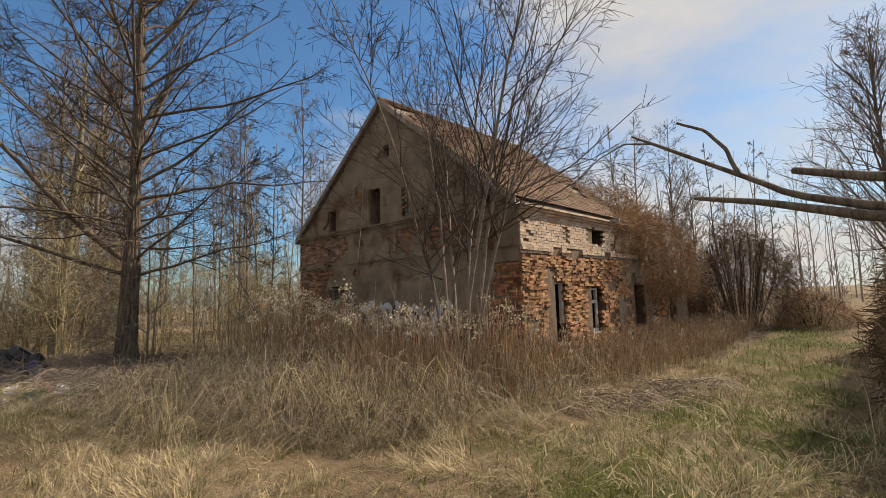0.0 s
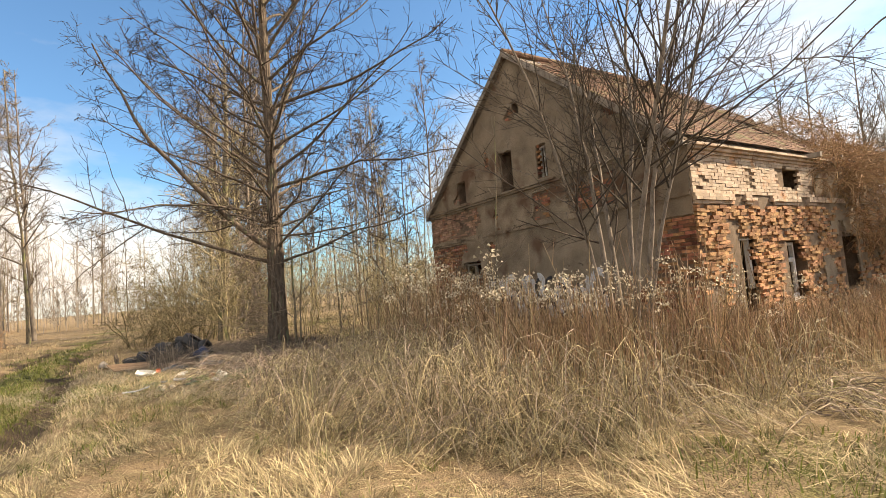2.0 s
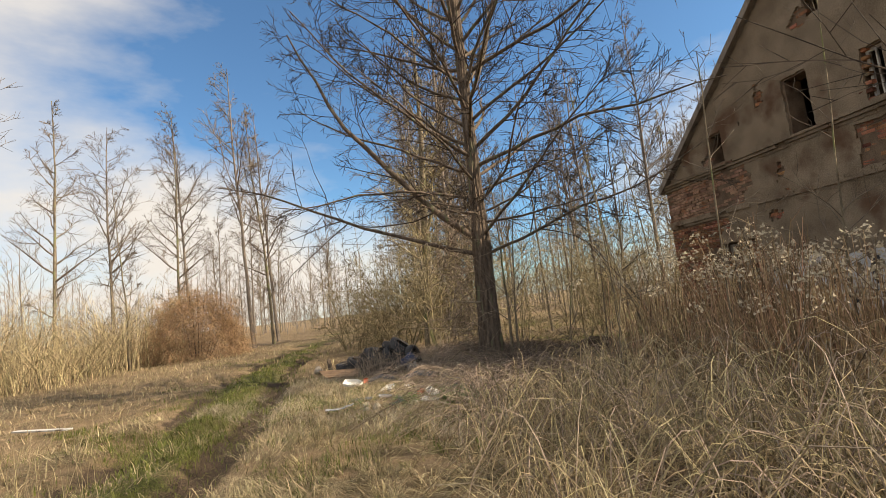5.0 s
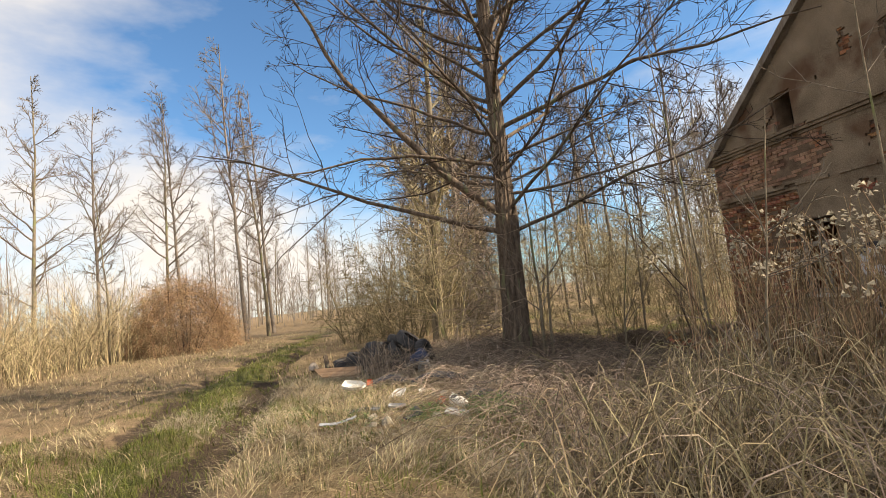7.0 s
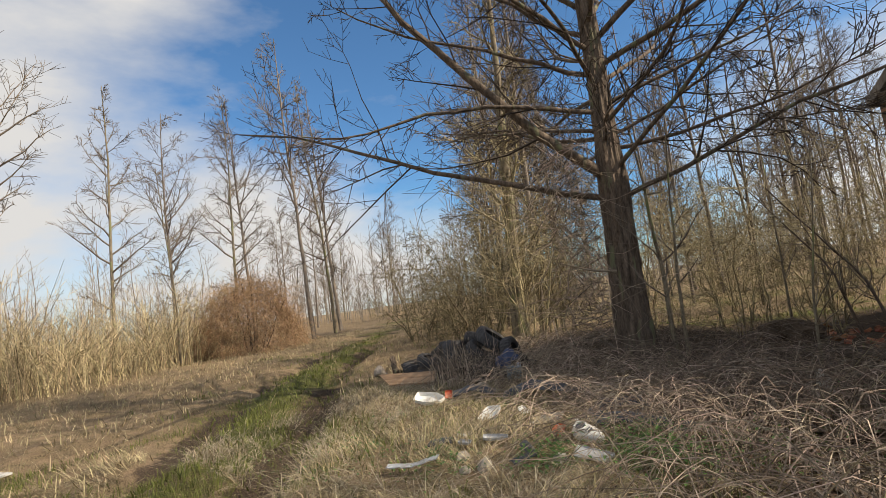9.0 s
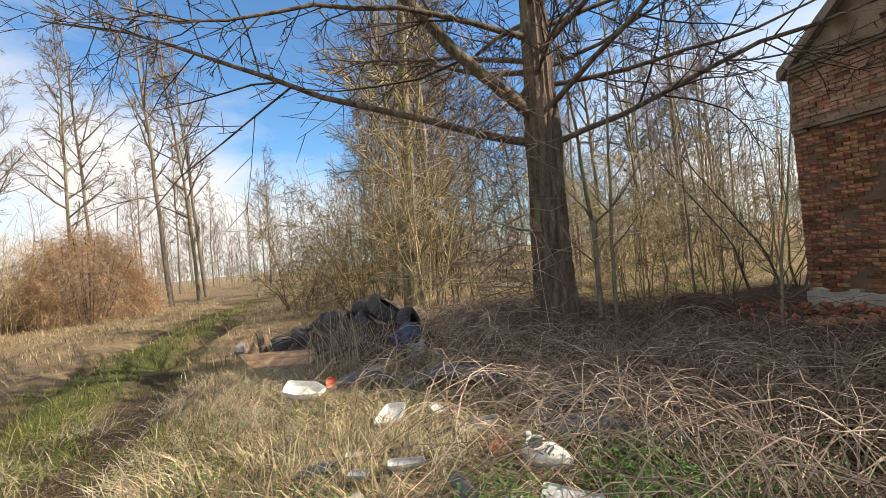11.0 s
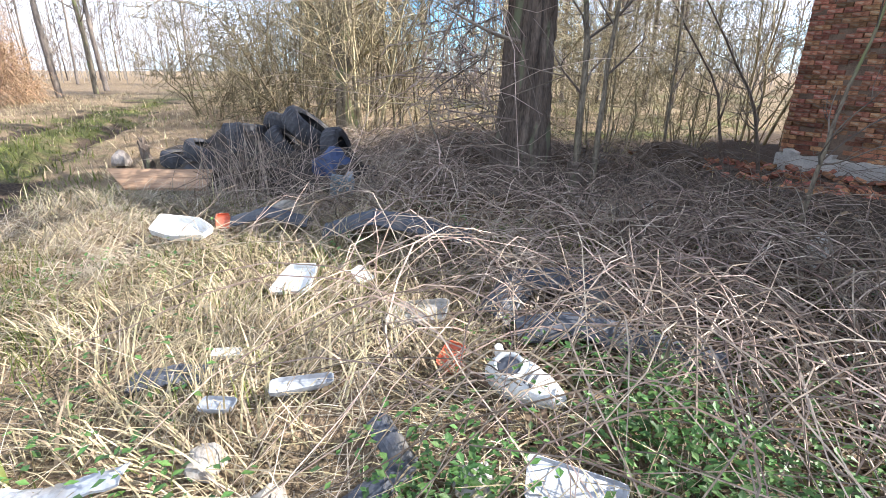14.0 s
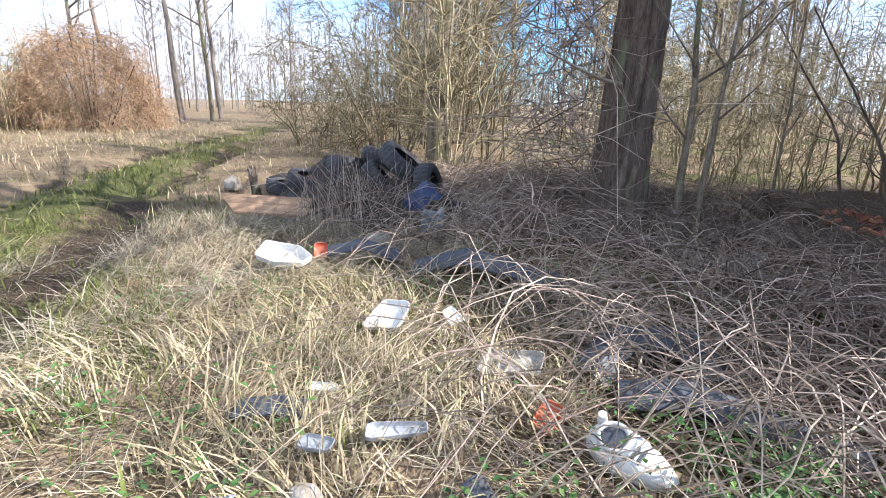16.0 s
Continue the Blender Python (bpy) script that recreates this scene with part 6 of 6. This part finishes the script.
def tray(name, m, outline, depth, mat, label, category, rim=0.018, hole=None):
    """A shallow moulded shell: an outline drawn up into a rim, rounded off, open on top."""
    bm = bmesh.new()
    n = len(outline)
    cx, cy = sum(p[0] for p in outline) / n, sum(p[1] for p in outline) / n
    rings = []
    for scale, z in ((0.72, 0.0), (0.92, depth * 0.25), (1.0, depth), (1.0 + rim * 2, depth), (1.0 + rim * 2, depth - 0.006), (1.0, depth * 0.3), (0.76, -0.008)):
        rings.append([bm.verts.new((cx + (x - cx) * scale, cy + (y - cy) * scale, z)) for x, y in outline])
    for a, b in zip(rings[:-1], rings[1:]):
        for i in range(n):
            bm.faces.new((a[i], a[(i + 1) % n], b[(i + 1) % n], b[i]))
    bm.faces.new(rings[0])
    bm.faces.new(rings[-1][::-1])
    bmesh.ops.recalc_face_normals(bm, faces=bm.faces)
    ob = part(name, bm, mat)
    ob.matrix_basis = m
    return tagged(ob, label, category)


def rounded(points, steps=3, r=0.2):
    """A polygon with its corners cut round."""
    out = []
    n = len(points)
    for i in range(n):
        p0, p1, p2 = Vector(points[i - 1]), Vector(points[i]), Vector(points[(i + 1) % n])
        a, b = p1.lerp(p0, r), p1.lerp(p2, r)
        for k in range(steps + 1):
            t = k / steps
            q = a.lerp(p1, t).lerp(p1.lerp(b, t), t)
            out.append((q.x, q.y))
    return out


tray("white_plastic_cover", pose(-10.72, 11.15, gz(-10.7, 11.1) + 0.09, 18, 4, 30), rounded([(-0.21, -0.08), (-0.03, -0.15), (0.17, -0.12), (0.22, -0.02), (0.09, 0.09), (-0.20, 0.12)], 3, 0.1), 0.07, M_PLASTIC_WHITE, "dirty white plastic cover lying tipped in dry grass", "plastic part")
tray("headlamp_lens", pose(-9.33, 10.76, gz(-9.3, 10.7) + 0.07, 22, -6, 24), rounded([(-0.13, -0.10), (0.10, -0.11), (0.13, 0.10), (-0.04, 0.12)]), 0.04, M_CLEAR, "clouded clear headlamp lens on dead leaves", "lamp lens")
tray("grey_trim_piece", pose(-8.56, 9.9, gz(-8.5, 9.9) + 0.06, 20, 8, 55), rounded([(-0.12, -0.03), (0.11, -0.025), (0.12, 0.02), (-0.1, 0.035)]), 0.03, M_PLASTIC_GREY, "thin grey plastic trim piece in the straw", "plastic part")
tray("white_fragment", pose(-8.73, 9.68, gz(-8.7, 9.7) + 0.05, 10, 5, 30), rounded([(-0.06, -0.03), (0.05, -0.03), (0.06, 0.025), (-0.05, 0.03)]), 0.02, M_PLASTIC_GREY, "small pale plastic fragment in the straw", "plastic part")
tray("white_fragment", pose(-9.05, 10.0, gz(-9, 10) + 0.05, 15, 5, 45), rounded([(-0.06, -0.02), (0.06, -0.02), (0.06, 0.02), (-0.05, 0.03)]), 0.02, M_PLASTIC_WHITE, "narrow white plastic splinter among green shoots", "plastic part")
tray("clouded_sheet", pose(-7.56, 9.86, gz(-7.56, 9.86) + 0.09, 16, 6, 20), rounded([(-0.14, -0.06), (0.11, -0.10), (0.155, 0.025), (-0.125, 0.08)], 2, 0.10), 0.014, M_PLASTIC_GREY, "clouded grey plastic sheet lying among ivy", "plastic part")
tray("white_shard", pose(-9.02, 10.98, gz(-9, 11) + 0.06, 35, 0, 80), rounded([(-0.06, -0.05), (0.06, -0.06), (0.04, 0.06), (-0.05, 0.05)]), 0.02, M_CLEAR, "clouded plastic shard under canes", "plastic part")
tray("red_lens", pose(-8.15, 10.33, gz(-8.15, 10.33) + 0.06, 25, 20, 10), rounded([(-0.05, -0.06), (0.05, -0.07), (0.04, 0.07), (-0.04, 0.06)]), 0.03, M_RED, "broken red lamp lens half buried in straw", "lamp lens")
tray("red_lens", pose(-10.62, 11.42, gz(-10.6, 11.4) + 0.10, 50, 10, 60), rounded([(-0.06, -0.06), (0.06, -0.06), (0.05, 0.07), (-0.05, 0.06)]), 0.03, M_RED, "faded orange-red lens beside dark plastic", "lamp lens")
tray("white_rag", pose(-8.45, 10.62, gz(-8.45, 10.6) + 0.07, 12, -8, 15), rounded([(-0.15, -0.08), (0.14, -0.07), (0.15, 0.09), (-0.12, 0.08)]), 0.03, M_CONCRETE, "crumpled pale rag under bramble canes", "rag")


def lamp_housing():
    """A moulded white headlamp shell: a rounded pod that tapers to one end, with a round socket in the other."""
    t = thing("headlamp_housing", pose(-7.83, 10.27, gz(-7.83, 10.27) + 0.05, 22, 8, -14), "broken white headlamp housing with a round socket", "lamp housing")
    t.scale = (0.88, 0.88, 0.88)
    bm = bmesh.new()
    bmesh.ops.create_icosphere(bm, subdivisions=4, radius=1.0)
    for vtx in bm.verts:
        c = vtx.co.copy()
        u = 0.5 + 0.5 * c.x
        wide = 0.100 * (1 - 0.42 * u ** 2.2)
        tall = 0.085 * (1 - 0.30 * u ** 2)
        crease = 0.010 * math.exp(-((c.x - 0.25) / 0.05) ** 2)
        y = math.copysign(abs(c.y) ** 0.8, c.y) * (wide - crease)
        z = max(math.copysign(abs(c.z) ** 0.8, c.z), -0.3) * (tall - crease)
        vtx.co = Vector((0.185 * c.x + 0.01, y + 0.02 * u, z))
    part("shell", bm, M_PLASTIC_WHITE, t, smooth=True)
    prof = [(0.050, 0.070), (0.066, 0.074), (0.068, 0.092), (0.060, 0.098), (0.052, 0.092), (0.049, 0.080)]
    seg, m = 32, len(prof)
    v = [(-0.062 + r * math.cos(2 * math.pi * q / seg), r * math.sin(2 * math.pi * q / seg), z) for q in range(seg) for r, z in prof]
    f = [[q * m + j, ((q + 1) % seg) * m + j, ((q + 1) % seg) * m + (j + 1) % m, q * m + (j + 1) % m] for q in range(seg) for j in range(m)]
    mesh_obj("socket_ring", np.array(v), np.array(f), M_PLASTIC_WHITE, t, "raised round rim", smooth=True)
    bm = bmesh.new()
    bmesh.ops.create_cone(bm, segments=24, radius1=0.05, radius2=0.046, depth=0.012, cap_ends=True, matrix=Matrix.Translation((-0.062, 0, 0.081)))
    part("socket", bm, M_PLASTIC_DARK, t, "dark hollow socket")
    for q in range(4):
        part_bm = bmesh.new()
        box_bm(part_bm, 0.012 + 0.014 * q, 0.019 + 0.014 * q, -0.03, 0.035, 0.06, 0.083, bevel=0.002)
        part("rib", part_bm, M_PLASTIC_DARK if q % 2 else M_PLASTIC_WHITE, t)
    part_bm = bmesh.new()
    bmesh.ops.create_cone(part_bm, segments=14, radius1=0.022, radius2=0.018, depth=0.05, cap_ends=True, matrix=Matrix.Translation((-0.15, 0.055, 0.065)))
    part("lug", part_bm, M_PLASTIC_WHITE, t)


lamp_housing()


def strip(name, pts, width, thick, mat, label, category, twist=0.5):
    """A curved moulded strip of plastic or rubber, arched across its width."""
    pts = [Vector(p) for p in pts]
    v, f = [], []
    k = 16
    cols = 7
    for i in range(k + 1):
        u = i / k * (len(pts) - 1)
        j = min(int(u), len(pts) - 2)
        fr = u - j
        fr = fr * fr * (3 - 2 * fr)
        p = pts[j].lerp(pts[j + 1], fr)
        d = (pts[j + 1] - pts[j]).normalized()
        side = d.cross(Vector((0, 0, 1))).normalized()
        for c in range(cols):
            s = c / (cols - 1) * 2 - 1
            q = p + side * s * width / 2 * math.cos(twist * 0.5) + Vector((0, 0, (1 - s * s) * width * twist * 0.5 + 0.004 * math.sin(i * 2.1 + c)))
            v.append(q)
    n = len(v)
    v += [q - Vector((0, 0, thick)) for q in v[:n]]
    for i in range(k):
        for c in range(cols - 1):
            a = i * cols + c
            f.append([a, a + 1, a + cols + 1, a + cols])
            f.append([n + a, n + a + cols, n + a + cols + 1, n + a + 1])
    for i in range(k):
        for c in (0, cols - 1):
            a = i * cols + c
            f.append([a, a + cols, n + a + cols, n + a])
    for i in (0, k):
        for c in range(cols - 1):
            a = i * cols + c
            f.append([a, n + a, n + a + 1, a + 1])
    ob = mesh_obj(name, np.array([tuple(q) for q in v]), np.array(f), mat, smooth=False)
    return tagged(ob, label, category)


def on_ground(pts):
    return [(x, y, gz(x, y) + z) for x, y, z in pts]


strip("bumper_strip", on_ground([(-9.16, 9.12, 0.09), (-8.95, 9.22, 0.08), (-8.75, 9.36, 0.08)]), 0.085, 0.008, M_PLASTIC_GREY, "pale bent plastic bumper strip in the grass", "bumper", 0.3)
strip("dark_bumper", on_ground([(-7.98, 10.66, 0.07), (-7.72, 10.8, 0.13), (-7.45, 10.82, 0.08), (-7.12, 10.78, 0.05)]), 0.20, 0.01, M_PLASTIC_DARK, "long dark grey bumper piece under canes", "bumper", 0.7)
strip("wheel_arch_liner", on_ground([(-8.15, 10.78, 0.05), (-8.1, 11.15, 0.16), (-7.8, 11.35, 0.17), (-7.62, 11.1, 0.05)]), 0.22, 0.01, M_PLASTIC_DARK, "curved black wheel arch liner among the canes", "car part", 0.6)
strip("rubber_strip", on_ground([(-8.2, 9.85, 0.08), (-8.03, 9.74, 0.08), (-8.12, 9.55, 0.05)]), 0.09, 0.01, M_PLASTIC_DARK, "curled dark rubber strip beside stones", "rubber strip", 0.5)
strip("dark_bumper", on_ground([(-10.55, 11.45, 0.10), (-10.3, 11.6, 0.14), (-10.0, 11.72, 0.06)]), 0.17, 0.01, M_PLASTIC_DARK, "dark plastic shell with a torn end", "car part", 0.7)
strip("wheel_arch_liner", on_ground([(-9.75, 11.6, 0.06), (-9.4, 11.75, 0.15), (-9.0, 11.8, 0.12), (-8.7, 11.95, 0.05)]), 0.26, 0.01, M_PLASTIC_DARK, "crumpled black plastic liner under arching canes", "car part", 0.6)
strip("dark_sheet", on_ground([(-9.25, 9.72, 0.03), (-9.1, 9.8, 0.06), (-8.98, 9.88, 0.03)]), 0.14, 0.008, M_PLASTIC_DARK, "small dark plastic sheet in the grass", "plastic part", 0.4)


def rock(x, y, sx, sy, sz, seed, mat, label, name="stone", category="stone"):
    ob = lumpy(name, sx, sy, sz, mat, None, "", seed, 0.16, 2)
    ob.matrix_basis = pose(x, y, gz(x, y) + sz * 0.2, 0, 0, seed * 37)
    return tagged(ob, label, category, "loose stones")


rock(-8.33, 9.46, 0.10, 0.06, 0.07, 3, M_STONE, "brown field stone sunk in the straw")
rock(-8.44, 9.34, 0.05, 0.05, 0.05, 4, M_STONE, "small grey stone in the grass")
rock(-8.62, 9.52, 0.06, 0.08, 0.05, 6, M_STONE, "flat stone beside dark plastic")
rock(-7.84, 9.82, 0.07, 0.06, 0.06, 7, M_CONCRETE, "pale concrete lump beside plastic sheet")
rock(-6.46, 12.6, 0.10, 0.08, 0.22, 8, M_CONCRETE, "upright pale concrete fragment in the yard", "concrete_fragment", "rubble")
rock(-6.78, 12.84, 0.18, 0.12, 0.05, 9, M_CONCRETE, "flat pale slab fragment in dead leaves", "concrete_fragment", "rubble")
rock(-7.62, 13.85, 0.12, 0.08, 0.08, 10, M_CONCRETE, "white rubble lump near the alder", "concrete_fragment", "rubble")
rock(-10.55, 12.05, 0.16, 0.12, 0.13, 12, M_STONE, "mossy yellowish stone before the board")
for k, (x, y, a) in enumerate(((-7.9, 13.45, 15), (-7.7, 13.25, -8))):
    ob = box("grey_batten", (-0.35, 0.35, -0.05, 0.05, -0.012, 0.012), M_WOOD_OLD, None, "", 0.008)
    ob.matrix_basis = pose(x, y, gz(x, y) + 0.07, 0, 4, a)
    tagged(ob, "grey weathered batten lying in dead canes", "board", "loose battens")

mound = thing("root_plate", pose(-7.45, 17.1, gz(-7.45, 17.1)), "dark earthy root plate of a fallen shrub", "stump")
lumpy("soil", 0.42, 0.3, 0.34, M_MUD, mound, "", 14, 0.4, 3)

# planks leaning in the weeds at the near corner
for k, (x, y, a, tl) in enumerate(((1.0, 11.2, 20, 14), (1.15, 11.0, 32, 10), (0.85, 11.35, 10, 18))):
    ob = box("fallen_board", (-0.6, 0.6, -0.06, 0.06, -0.015, 0.015), M_WOOD_OLD, None, "", 0.008)
    ob.matrix_basis = pose(x, y, gz(x, y) + 0.55 - 0.14 * k, 0, tl, a)
    tagged(ob, "grey fallen board propped in the weeds", "board", "loose battens")


# saplings by the alder and in the yard, and the dry hanging vines on its trunk
def sapling(x, y, h, lean, az, r, label, twigs=6, mat=M_BARK_PALE):
    rng = np.random.default_rng(int(abs(x * 313 + y * 71)))
    t = thing("sapling", pose(x, y, gz(x, y) - 0.03), label, "sapling", "saplings in the yard")
    c, s = math.cos(radians(az)) * lean, math.sin(radians(az)) * lean
    P, R = stem([(0, 0, 0), (c * 0.2, s * 0.2, h * 0.4), (c, s, h)], r, r * 0.3, 12, 0.02, rng)
    v, f = tubes_mesh(P, R, 7)
    mesh_obj("stem", v, f, mat, t, smooth=True)
    L1, R1 = grow(P, R, twigs, 0.3, 1.0, 45, 0.25, 5, 0.5, 0.04, 0.16, 0.005, rng)
    L2, R2 = grow(L1, R1, 4, 0.2, 1.0, 45, 0.45, 4, 0.6, 0.04, 0.2, 0.0035, rng)
    v, f = join_arrays([tubes_mesh(L1, R1, 4), tubes_mesh(L2, R2, 3)])
    tagged(mesh_obj("crown", v, f, M_TWIG_GREY, t), kind="stuff")


sapling(-8.30, 13.92, 4.2, 0.7, 120, 0.045, "pale leaning sapling beside the alder", 10)
sapling(-8.16, 13.86, 3.6, 0.35, 60, 0.035, "slim sapling beside the alder", 9)
sapling(-6.52, 13.05, 2.6, 0.3, 20, 0.02, "thin bare sapling in the yard", 8)
sapling(-6.1, 18.3, 3.2, 1.5, 190, 0.035, "dark crooked shrub stem by the house corner", 16, M_BARK)
sapling(-6.6, 18.8, 3.6, 1.9, 160, 0.035, "dark crooked shrub stem by the house corner", 16, M_BARK)
sapling(-7.6, 18.2, 4.4, 0.9, 100, 0.03, "slim mossy stem in the thicket", 14)
sapling(-4.3, 9.2, 2.7, 0.5, 60, 0.014, "tall pale dead stem in the weed bed", 8)
sapling(-3.4, 10.6, 4.6, 0.6, 80, 0.02, "tall thin bare sapling before the gable", 14)
sapling(-2.2, 11.8, 5.2, 0.4, 40, 0.022, "tall thin bare sapling before the gable", 14)
sapling(-5.0, 11.6, 4.4, 0.5, 130, 0.02, "tall thin bare sapling before the gable", 12)

vine = thing("dry_vines", pose(-8.96, 14.0, gz(-8.96, 14.0)), "pale dry vines hanging about the alder trunk", "vine")
vr = np.random.default_rng(88)
n = 64
a = vr.uniform(2.5, 4.4, n)
k = 9
path = np.zeros((n, k, 3))
z = vr.uniform(1.2, 4.2, n)
rr = vr.uniform(0.32, 1.1, n)
for j in range(k):
    aa = a + np.cumsum(vr.normal(0, 0.22, (n, k)), axis=1)[:, j]
    path[:, j] = np.stack([rr * np.cos(aa), rr * np.sin(aa), z], axis=1)
    rr = rr + vr.normal(0.03, 0.07, n)
    z = z - vr.uniform(0.02, 0.28, n)
path[:, :, 2] = np.maximum(path[:, :, 2], 0.1)
rr = np.full((n, k), 0.007)
L2, R2 = grow(path, rr, 6, 0.1, 1.0, 50, 0.4, 4, 0.7, -0.05, 0.25, 0.004, vr)
v, f = join_arrays([tubes_mesh(path, rr, 5), tubes_mesh(L2, R2, 3)])
tagged(mesh_obj("vine_tangle", v, f, M_CANE, vine), kind="stuff")
p, r = stem([(0.0, -0.2, 1.50), (-0.12, -0.75, 1.55), (-0.35, -1.25, 1.72)], 0.026, 0.008, 9, 0.02, vr)
v, f = tubes_mesh(p, r, 6)
mesh_obj("broken_branch", v, f, M_CANE, vine, "bare pale broken branch", smooth=True)

# fallen brick rubble at the foot of the gable
rubble = thing("brick_rubble", pose(0, 0, 0), "scatter of broken red bricks at the gable's foot", "rubble")
rb = np.random.default_rng(14)
bm = bmesh.new()
box_bm(bm, -0.1, 0.1, -0.055, 0.055, -0.032, 0.032, bevel=0.006)
for vtx in bm.verts:
    vtx.co += Vector(rb.uniform(-0.006, 0.006, 3))
brick_me = bpy.data.meshes.new("brick")
bm.to_mesh(brick_me)
bm.free()
brick_me.materials.append(M_BRICK_ONE)
for k in range(170):
    lx = rb.normal(9.3, 1.4)
    ly = -abs(rb.normal(0.1, 1.1)) - 0.15
    x, y = HX - HU[0] * lx + HV[0] * ly, HY - HU[1] * lx + HV[1] * ly
    ob = new("brick", brick_me)
    ob.parent = rubble
    ob.matrix_basis = pose(x, y, gz(x, y) + rb.uniform(0.01, 0.06), rb.uniform(-40, 40), rb.uniform(-40, 40), rb.uniform(0, 360))
    s = rb.uniform(0.4, 1.0)
    ob.scale = (s, rb.uniform(0.7, 1.0), rb.uniform(0.8, 1.0))

board = box("pale_board", (-0.58, 0.58, -0.06, 0.06, -0.012, 0.012), M_WOOD_PAINT, None, "", 0.006)
board.matrix_basis = pose(-14.2, 6.66, gz(-14.2, 6.66) + 0.09, 0, 2, 29)
tagged(board, "weathered white-painted board lying in the meadow grass", "board")

# the gable's bare bricks: those round the yard corner singly, the rest joined
near = (gb_c[:, 0] > 7.3) & (gb_c[:, 2] < 3.0) & (gb_c[:, 2] > 0.2)
pick = np.flatnonzero(near)[:300]
rest = np.setdiff1d(np.arange(len(gb_c)), pick)
for sel, mat, text in (((gb_c[rest, 2] < 3.05) | (gb_c[rest, 0] < 7), M_BRICK, "bare red bricks with eroded joints"), ((gb_c[rest, 2] >= 3.05) & (gb_c[rest, 0] >= 7), M_BRICK_FADED, "faded pinkish bricks under the eaves")):
    v, f = boxes_mesh(gb_c[rest][sel], gb_s[rest][sel], 0.005)
    tagged(mesh_obj("bricks", v, f, mat, gable_wall, text), kind="stuff")
wall_bm = bmesh.new()
box_bm(wall_bm, -0.5, 0.5, -0.5, 0.5, -0.5, 0.5)
wall_brick = []
for k in range(4):
    bm = bmesh.new()
    got = box_bm(bm, -0.5, 0.5, -0.5, 0.5, -0.5, 0.5)
    for vtx in got:
        vtx.co += Vector((rb.uniform(-0.02, 0.02), rb.uniform(-0.07, 0.07), rb.uniform(-0.08, 0.08)))
    me = bpy.data.meshes.new("brick")
    bm.to_mesh(me)
    bm.free()
    me.materials.append(M_BRICK_ONE)
    wall_brick.append(me)
wall_bm.free()
for q in pick:
    ob = new("brick", wall_brick[int(rb.integers(4))])
    ob.parent = gable_wall
    ob.location = gb_c[q]
    ob.scale = gb_s[q]
